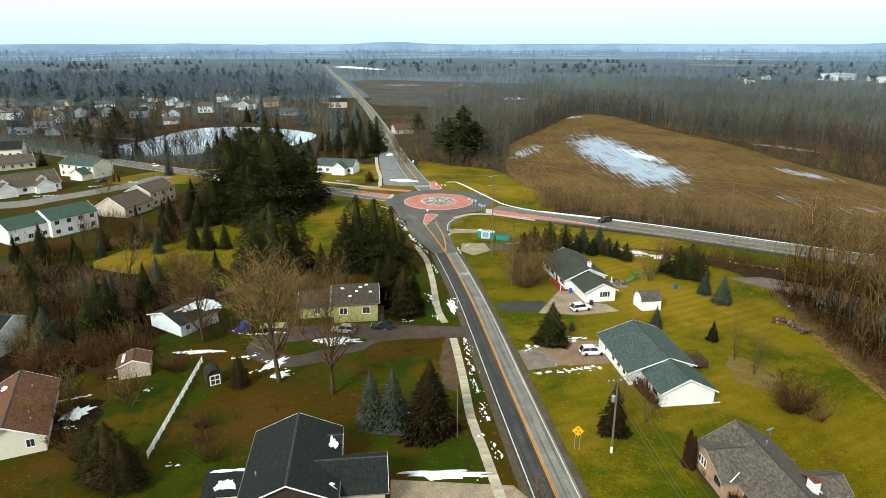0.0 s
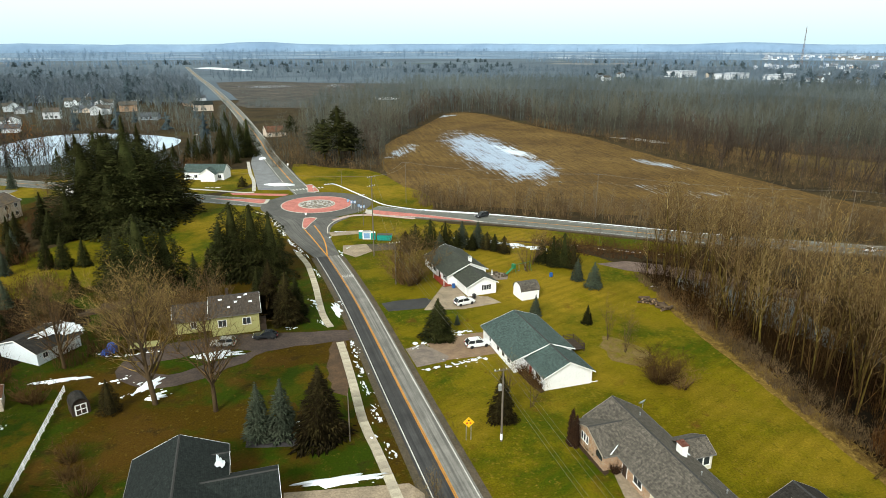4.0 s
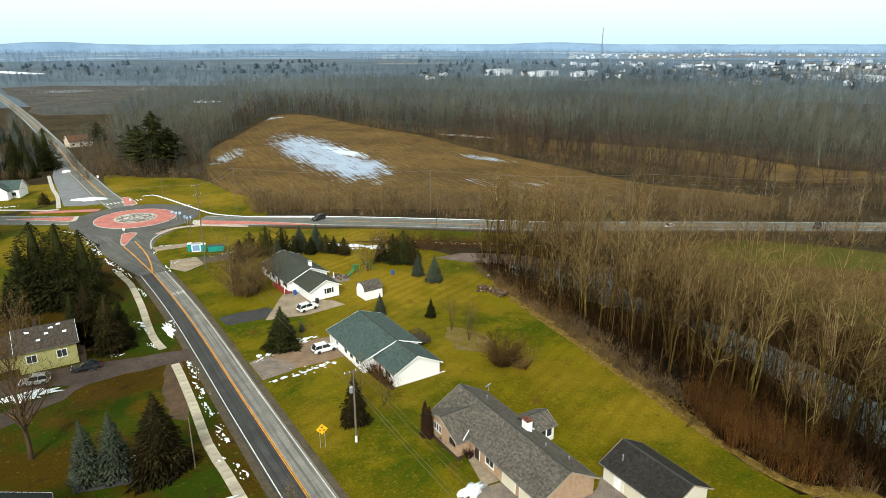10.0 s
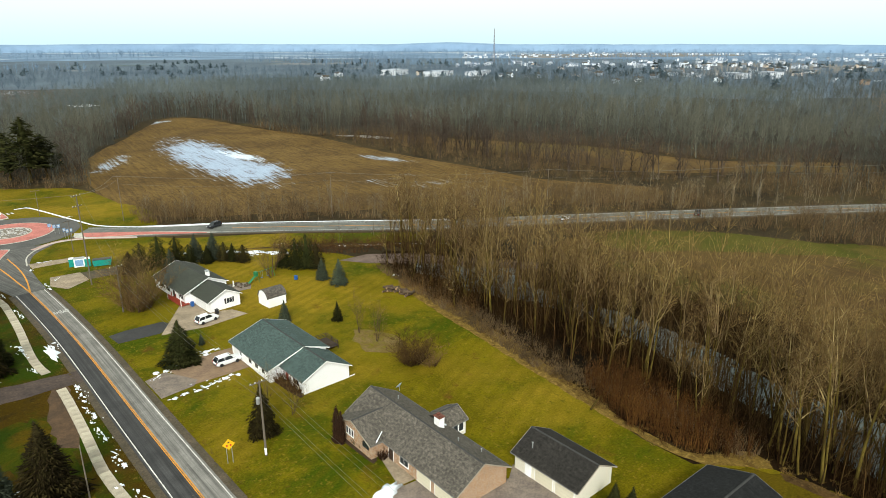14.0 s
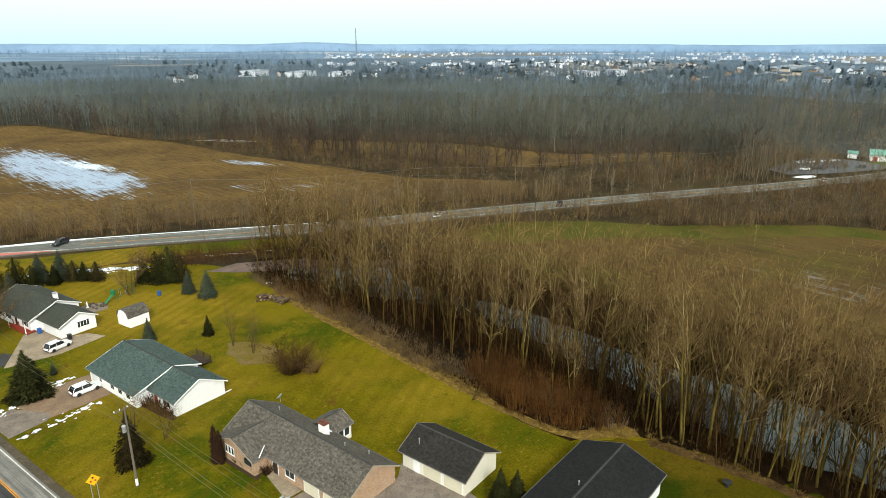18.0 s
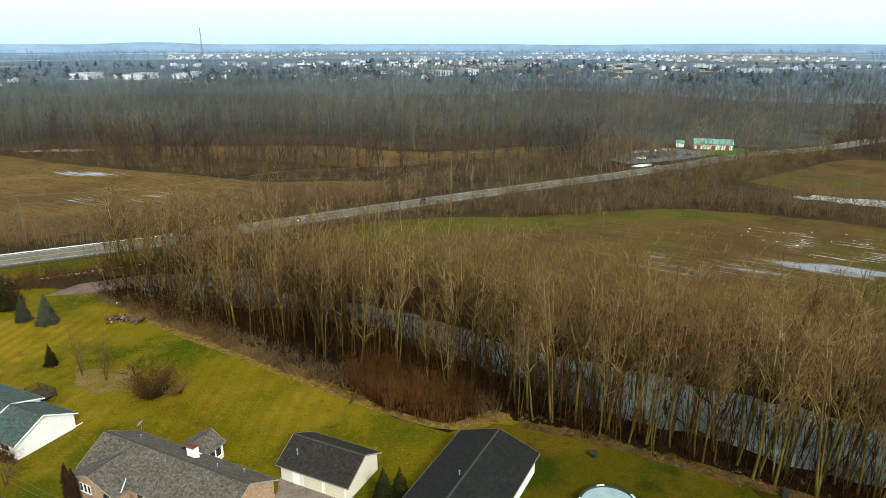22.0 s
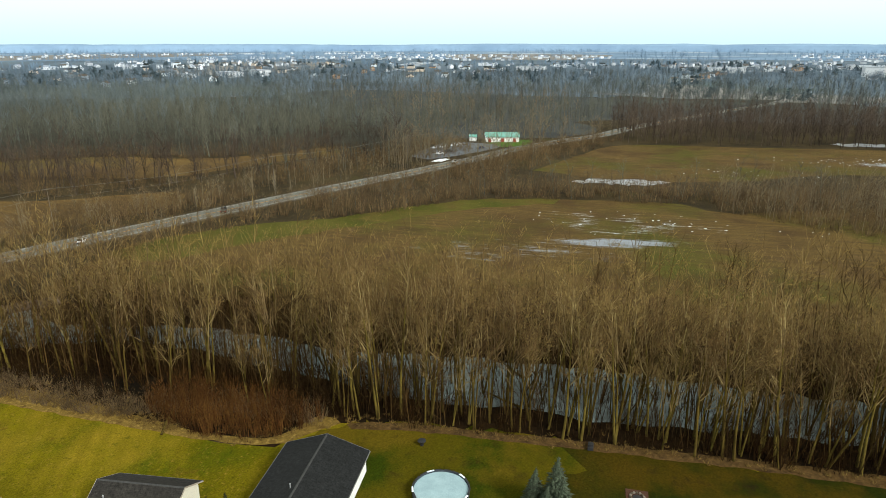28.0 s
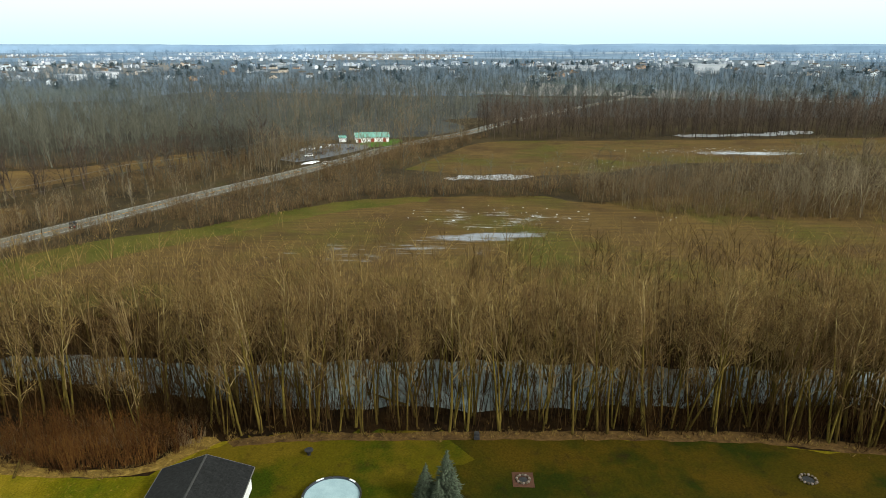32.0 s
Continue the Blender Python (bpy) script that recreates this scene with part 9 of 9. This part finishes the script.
for i in range(3):
    wires("w%d" % i, "w%d" % (i + 1), (-1.0, 1.0), 0.9, 0.03)
wires("tall", "w0", (0.0,), 1.5, 0.03)

SIGNY = mat("yellow_sign", (0.75, 0.42, 0.01), (0.68, 0.38, 0.01), 3.0, 0.5)
SIGNR = mat("red_dot", (0.5, 0.03, 0.02), (0.42, 0.03, 0.02), 3.0, 0.5)
SIGNB = mat("blue_sign", (0.20, 0.34, 0.55), (0.17, 0.30, 0.5), 3.0, 0.5)
ys = thing("road_sign", "yellow diamond warning sign on two posts", "road sign", (19.0, 78.4, 0), 172)
for x in (-0.35, 0.35):
    part("post", Geo().box(x - 0.04, x + 0.04, 0.02, 0.08, 0, 3.2), GREYMETAL, ys)
part("plate", Geo().prism([(0, 2.2), (0.85, 3.05), (0, 3.9), (-0.85, 3.05)], 0.085, 0.11, 1), SIGNY, ys, "yellow diamond plate")
for a in range(3):
    part("symbol", Geo().box(0.3 * math.sin(a * 2.09) - 0.12, 0.3 * math.sin(a * 2.09) + 0.12, 0.112, 0.118, 3.05 + 0.3 * math.cos(a * 2.09) - 0.12, 3.05 + 0.3 * math.cos(a * 2.09) + 0.12), SIGNR if a else BLACK, ys)


def post_sign(x, y, turn, w, h, z, material, label):
    t = thing("road_sign", label, "road sign", (x, y, 0), turn, group="road signs")
    part("post", Geo().box(-0.04, 0.04, 0, 0.06, 0, z + h), GREYMETAL, t)
    part("plate", Geo().box(-w / 2, w / 2, -0.025, -0.003, z, z + h), material, t)
    for k in range(2):
        part("lettering", Geo().box(-w * 0.35, w * 0.35, -0.031, -0.026, z + h * (0.25 + 0.35 * k), z + h * (0.4 + 0.35 * k)), TRIM, t)


for x, y, a in ((10.3, 219.3, 20), (13, 211.6, 30), (9.2, 221.5, 20), (12.4, 213.5, 30), (11.4, 219, 20), (14, 212, 30)):
    post_sign(x, y, a, 0.9, 1.0, 2.0, SIGNB, "blue-grey direction sign at the roundabout")
post_sign(-5.2, 208.6, 0, 0.6, 0.7, 1.4, TRIM, "small white sign on the splitter island")
post_sign(-2.6, 250, 180, 0.6, 0.7, 1.4, TRIM, "small white sign on the splitter island")
post_sign(-14, 300, 0, 0.7, 0.9, 1.6, TRIM, "small white roadside sign")

# ---- things in the yards ----
fn = thing("fence", "white three-rail fence across the yard", "fence", (-43.4, 104.2, 0), -84.9)
for i in range(13):
    part("post", Geo().box(i * 2.35 - 0.07, i * 2.35 + 0.07, -0.07, 0.07, 0, 1.3), TRIM, fn)
for i in range(12):
    for z in (0.35, 0.72, 1.09):
        part("rail", Geo().box(i * 2.35 + 0.07, i * 2.35 + 2.28, -0.03, 0.03, z, z + 0.14), TRIM, fn)
POOLWALL = mat("pool_wall", (0.03, 0.04, 0.05), (0.05, 0.06, 0.07), 1.0, 0.5)
pl = thing("swimming_pool", "round above-ground pool, its water frozen over", "pool", (66.6, 16.4, 0))
q = Geo()
n = 40
for r0, r1, z0, z1 in ((3.55, 3.62, 0, 1.15),):
    q.add([(r * math.cos(2 * math.pi * i / n), r * math.sin(2 * math.pi * i / n), z) for r, z in ((r1, z0), (r1, z1), (r0, z1), (r0, 0.9)) for i in range(n)], [(k * n + i, k * n + (i + 1) % n, (k + 1) * n + (i + 1) % n, (k + 1) * n + i) for k in range(3) for i in range(n)])
part("wall", q, POOLWALL, pl)
q = Geo()
q.lathe([(3.54, 0.85), (3.5, 0.95), (0.05, 0.95)], n)
part("ice", q, mat("pool_ice", (0.30, 0.41, 0.45), (0.24, 0.34, 0.38), 0.8, 0.4, grit=0.2), pl, "pale teal frozen water")
for i in range(20):
    a = 2 * math.pi * i / 20
    part("rim_section", Geo().box(-0.5, 0.5, 3.5, 3.72, 1.15, 1.2), SNOW if i % 4 == 1 else BLACK, pl).matrix_basis = pose(0, 0, 0, 0, 0, math.degrees(a))


def fire_pit(x, y, s, label, square=False):
    t = thing("fire_pit", label, "fire pit", (x, y, 0.06))
    if square:
        part("bed", Geo().box(-1.5, 1.5, -1.4, 1.4, 0, 0.06), mat("mulch", (0.07, 0.03, 0.015), (0.05, 0.02, 0.012), 2.0, 0.95), t)
    for i in range(14):
        a = 2 * math.pi * i / 14
        part("stone", Geo().lathe([(0.14, 0.0), (0.19, 0.1), (0.16, 0.24), (0.06, 0.28)], 6), CONCRETE_D if i % 2 else GRAVEL, t).matrix_basis = pose(s * math.cos(a), s * math.sin(a), 0.02, 0, 0, i * 40)
    part("ash", Geo().lathe([(s * 0.8, 0.02), (s * 0.6, 0.1), (0.05, 0.14)], 12), BLACK, t)


fire_pit(71.9, -7.9, 0.85, "fire pit ringed with stones on a mulch bed", True)
fire_pit(73.3, -45.5, 1.0, "round stone fire pit on the dark lawn")
q = Geo()
q.lathe([(0.25, 0), (0.3, 0.4), (0.6, 0.7), (0.62, 0.8), (0.2, 0.85)], 12)
thing("fire_bowl", "black metal fire bowl on the lawn", "fire bowl", (76.3, 21.6, 0.06), geo=q, material=BLACK)
q = Geo()
q.box(-0.7, 0.7, -0.4, 0.4, 0.1, 0.55).box(-0.3, 0.5, -0.3, 0.3, 0.55, 0.8)
thing("junk_pile", "small black and white junk pile by the trees", "junk", (81.2, -1.9, 0.05), geo=q, material=BLACK)
ds = thing("satellite_dish", "pale satellite dish on a short post", "satellite dish", (48.0, 81.6, 0))
part("post", Geo().tube([(0, 0, 0), (0, 0, 0.9)], 0.05, 6), GREYMETAL, ds)
part("dish", Geo().lathe([(0.05, 0.0), (0.35, 0.06), (0.6, 0.18), (0.62, 0.2), (0.35, 0.1), (0.05, 0.04)], 16), mat("pale_blue_dish", (0.40, 0.48, 0.52), (0.34, 0.42, 0.46), 2.0, 0.5), ds).matrix_basis = pose(0, 0, 0.95, -55, 0, 20)
wp = thing("log_pile", "tumbled pile of cut logs at the lawn's end", "log pile", (70.8, 119.6, 0), 114)
rnd = random.Random(3)
LOGM = mat("cut_log_bark", (0.085, 0.055, 0.032), (0.05, 0.034, 0.022), 1.0, 0.95, rand=0.3)
LOGE = mat("cut_log_end", (0.30, 0.20, 0.11), (0.24, 0.15, 0.08), 3.0, 0.9)
for i in range(46):
    r, ln = rnd.uniform(0.14, 0.30), rnd.uniform(0.7, 2.6)
    lg = part("log", Geo().tube([(-ln / 2, 0, 0), (0, 0, 0.01), (ln / 2, 0, 0)], [r, r * 1.03, r * 0.95], 9), LOGM, wp)
    lg.matrix_basis = pose(rnd.uniform(-3.6, 3.6), rnd.uniform(-1.1, 1.1), r + rnd.choice((0, 0.1, 0.35, 0.6)), 0, rnd.uniform(-12, 12), rnd.uniform(0, 180))
    part("cut_end", Geo().tube([(ln / 2 - 0.02, 0, 0), (ln / 2 + 0.008, 0, 0)], r * 0.9, 9), LOGE, lg)
sw = thing("swing_set", "green and blue plastic climbing frame with a slide", "play set", (48.7, 146.2, 0), 20)
PLG, PLB = mat("green_plastic", (0.02, 0.16, 0.06), (0.02, 0.13, 0.05), 2.0, 0.5), mat("blue_plastic", (0.02, 0.10, 0.32), (0.02, 0.08, 0.27), 2.0, 0.5)
for x in (-2.4, 2.4):
    for y in (-0.8, 0.8):
        part("leg", Geo().tube([(x, y, 0), (x, 0, 2.3)], 0.05, 6), PLG, sw)
part("top_bar", Geo().tube([(-2.5, 0, 2.3), (2.5, 0, 2.3)], 0.05, 6), PLG, sw)
part("slide", Geo().slab([(-3.0, -0.35, 1.6), (-3.0, 0.35, 1.6), (-5.0, 0.35, 0.3), (-5.0, -0.35, 0.3)], 0.08), PLG, sw, "green slide")
part("tower", Geo().box(-3.0, -2.4, -0.5, 0.5, 1.5, 2.6), PLG, sw)
for x in (-1.0, 0.8):
    for d in (-0.22, 0.22):
        part("chain", Geo().tube([(x + d, 0, 2.3), (x + d, 0, 0.6)], 0.015, 4), GREYMETAL, sw)
    part("swing_seat", Geo().box(x - 0.25, x + 0.25, -0.1, 0.1, 0.55, 0.6), PLB, sw)
for x, y, m, lab in ((54.5, 141, PLB, "blue plastic toy barrel"), (29.4, 138.2, PLB, "blue wheeled bin by the porch"), (32.6, 131.0, BLACK, "black wheeled bin by the garage")):
    t = thing("wheeled_bin", lab, "bin", (x, y, 0.1), 20)
    part("body", Geo().prism([(-0.27, -0.3), (0.27, -0.3), (0.3, 0.3), (-0.3, 0.3)], 0.05, 1.0), m, t)
    part("lid", Geo().box(-0.32, 0.32, -0.34, 0.33, 1.0, 1.07), m, t)
thing("garden_fountain", "white garden statue among stones on the patio", "garden ornament", (40.6, 145.2, 0.1), geo=Geo().lathe([(0.3, 0), (0.3, 0.15), (0.12, 0.3), (0.16, 0.8), (0.1, 1.1), (0.13, 1.25), (0.05, 1.4)], 12), material=TRIM)
sheet("patio", [(39, 142), (43.5, 141.6), (44, 146), (39.6, 147)], 0.09, CONCRETE_D, "grey stone patio behind the white house", "patio", step=2)
rnd = random.Random(8)
for i in range(16):
    thing("stone", "rough grey garden stone on the patio", "stone", (rnd.uniform(41, 44), rnd.uniform(143, 147), 0.08), rnd.uniform(0, 180), group="garden stones", geo=Geo().lathe([(0.2, 0), (0.3, 0.12), (0.22, 0.3), (0.05, 0.36)], 7), material=GRAVEL)
TEAL = mat("teal_plastic", (0.01, 0.27, 0.22), (0.01, 0.22, 0.18), 2.0, 0.45)
for x, y in ((14.4, 181.2), (11.0, 183.0)):
    t = thing("portable_toilet", "teal portable toilet cabin with a white roof", "portable toilet", (x, y, 0.08), -8, group="portable toilets")
    part("cabin", Geo().box(-0.65, 0.65, -0.6, 0.6, 0.05, 2.1), TEAL, t)
    part("door", Geo().box(-0.4, 0.4, -0.64, -0.602, 0.15, 1.95), TEAL, t)
    part("roof", Geo().prism([(-0.68, 2.1), (0.68, 2.1), (0.5, 2.3), (-0.5, 2.3)], -0.63, 0.63, 1), TRIM, t, "white domed roof")
dm = thing("dumpster", "teal steel dumpster with ribbed sides", "dumpster", (17.6, 179.9, 0.08), -12)
part("body", Geo().prism([(-2.0, 0.15), (2.0, 0.15), (2.2, 1.7), (-2.2, 1.7)], -0.95, 0.95, 1), TEAL, dm)
for i in range(6):
    part("rib", Geo().box(-1.9 + i * 0.74, -1.8 + i * 0.74, -1.0, -0.952, 0.2, 1.65), TEAL, dm)
part("lid", Geo().box(-2.15, 2.15, -1.0, 1.0, 1.702, 1.78), BLACK, dm)
ct = thing("equipment_cabinet", "white and blue utility cabinet", "cabinet", (12.6, 182.2, 0.08), -8)
part("body", Geo().box(-1.2, 1.2, -0.7, 0.7, 0, 2.2), TRIM, ct)
part("panel", Geo().box(-0.9, 0.9, -0.74, -0.702, 0.3, 1.9), SIGNB, ct)
part("roof", Geo().box(-1.28, 1.28, -0.78, 0.78, 2.2, 2.3), GREYMETAL, ct)
TARP = mat("blue_tarp", (0.02, 0.09, 0.42), (0.015, 0.07, 0.34), 1.5, 0.5)
thing("tarp", "crumpled blue tarpaulin over a stack", "tarp", (-40.0, 118.6, 0.05), geo=Geo().lathe([(1.2, 0), (1.1, 0.6), (0.8, 1.3), (0.5, 1.7), (0.15, 1.85)], 9).lathe([(0.9, 0), (0.8, 0.4), (0.3, 0.9), (0.1, 0.95)], 7, (-0.9, -0.9, 0)), material=TARP)
bt = thing("boat_trailer", "low pale trailer heaped with lumber", "trailer", (-34, 118.5, 0), 5)
part("deck", Geo().box(-3.0, 3.0, -0.9, 0.9, 0.5, 0.65), DARKWOOD, bt)
part("load", Geo().box(-2.6, 2.4, -0.7, 0.7, 0.652, 1.2), SIDING_YELLOW, bt)
for s in (-0.95, 0.95):
    part("wheel", wheel_tyre, None, bt).matrix_basis = pose(0, s, 0.35, 90, 0, 0)
for x, y, a, l in ((-47, 140, 15, 8), (-45, 142.5, 12, 7), (-49, 138, 20, 6)):
    t = thing("lumber_stack", "weathered stack of boards on the grass", "lumber", (x, y, 0.04), a)
    for i in range(3):
        for k in range(4 - i // 2):
            part("board", Geo().box(-l / 2 + 0.15 * ((i + k) % 3), l / 2 - 0.2 * ((i * 2 + k) % 3), -0.5 + 0.26 * k, -0.27 + 0.26 * k, 0.24 * i, 0.24 * i + 0.21), LOGM, t)
sheet("mulch_bed", [(-12.5, 82.5), (-7, 81.8), (-2, 81), (1.4, 83), (-1, 86), (-7, 87), (-12, 87)], 0.07, mat("dark_mulch", (0.03, 0.028, 0.03), (0.05, 0.045, 0.045), 1.0, 0.95), "dark mulch bed under the spruces", "mulch bed", step=2, wobble=0.2)
sheet("bare_patch", [(50.5, 97), (55, 94), (58.5, 97.5), (57, 103), (53, 107), (50.6, 103)], 0.075, mat_ground("thin_soil", [(0.15, 0.105, 0.040), ((0.115, 0.078, 0.020), 0.3, 0.4, 0.6), ((0.12, 0.10, 0.012), 0.9, 0.5, 0.65)]), "thin brown bare patch on the lawn", "bare ground", step=2, wobble=0.5)
sheet("mulch_bed", [(31.8, 97.4), (34.2, 98), (35.0, 89.6), (33.6, 89.0)], 0.075, mat("brown_mulch", (0.045, 0.022, 0.012), (0.028, 0.014, 0.008), 2.0, 0.95), "dark brown mulch along the white house", "mulch bed", step=2, wobble=0.15)
sheet("mulch_bed", [(33.9, 75.4), (35.4, 75.4), (36.0, 67.6), (34.9, 67.0)], 0.075, mat("bark_mulch", (0.05, 0.028, 0.016), (0.032, 0.018, 0.011), 2.0, 0.95), "brown mulch along the brick wall", "mulch bed", step=2, wobble=0.15)
for x, y, z, a in ((72.5, 60.5, 0.12, 20), (101, 12, 0.1, 50), (93, 24, 0.3, 20), (90.5, 12, 0.25, 70), (88.5, -20, 0.3, 10), (95, 34, 0.2, 140), (92, -45, 0.3, 30)):
    thing("fallen_log", "grey fallen log lying in the wood", "log", (x, y, z), a, geo=Geo().tube([(-3, 0, 0), (0, 0.1, 0.3), (3.2, -0.1, 0.7)], [0.2, 0.17, 0.1], 7), material=BARK)

# ---- paving pieces and stones ----
slab_m = Geo().box(-0.72, 0.72, -0.735, 0.735, -0.06, 0.0).mesh("slab", mat("sidewalk_concrete", (0.40, 0.35, 0.27), (0.30, 0.26, 0.20), 0.6, 0.9, rand=0.2, grit=0.5))
sidewalk = thing("sidewalk", "concrete slab sidewalk beside the street", "sidewalk", kind="structure")
run, nxt = 0.0, 0.0
for p, q in zip(walk_line, walk_line[1:]):
    d = q - p
    while nxt < run + d.length:
        c = p + d.normalized() * (nxt - run)
        if not 113.8 < c.y < 121.5:
            part("slab", slab_m, None, sidewalk).matrix_basis = pose(c.x, c.y, 0.11, 0, 0, math.degrees(math.atan2(-d.x, d.y)))
        nxt += 1.5
    run += d.length
rnd = random.Random(4)
rocks = [Geo().lathe([(0.7, 0), (1.0, 0.35), (0.8, 0.8), (0.25, 1.0)], 7).mesh("stone", mat("pale_field_stone", (0.42, 0.41, 0.39), (0.22, 0.21, 0.20), 1.0, 0.9, rand=0.45)) for _ in range(1)]
for i in range(230):
    a, r = rnd.uniform(0, 6.28), 5.9 * math.sqrt(rnd.random())
    s = rnd.uniform(0.18, 0.42)
    part("stone", rocks[0], None, rb).matrix_basis = pose(CX + r * math.cos(a), CY + r * math.sin(a), 0.25 + 0.42 * (1 - r / 6.2), rnd.uniform(-15, 15), 0, rnd.uniform(0, 360)) @ Matrix.Diagonal((s, s * rnd.uniform(0.7, 1.2), s * 0.7, 1))
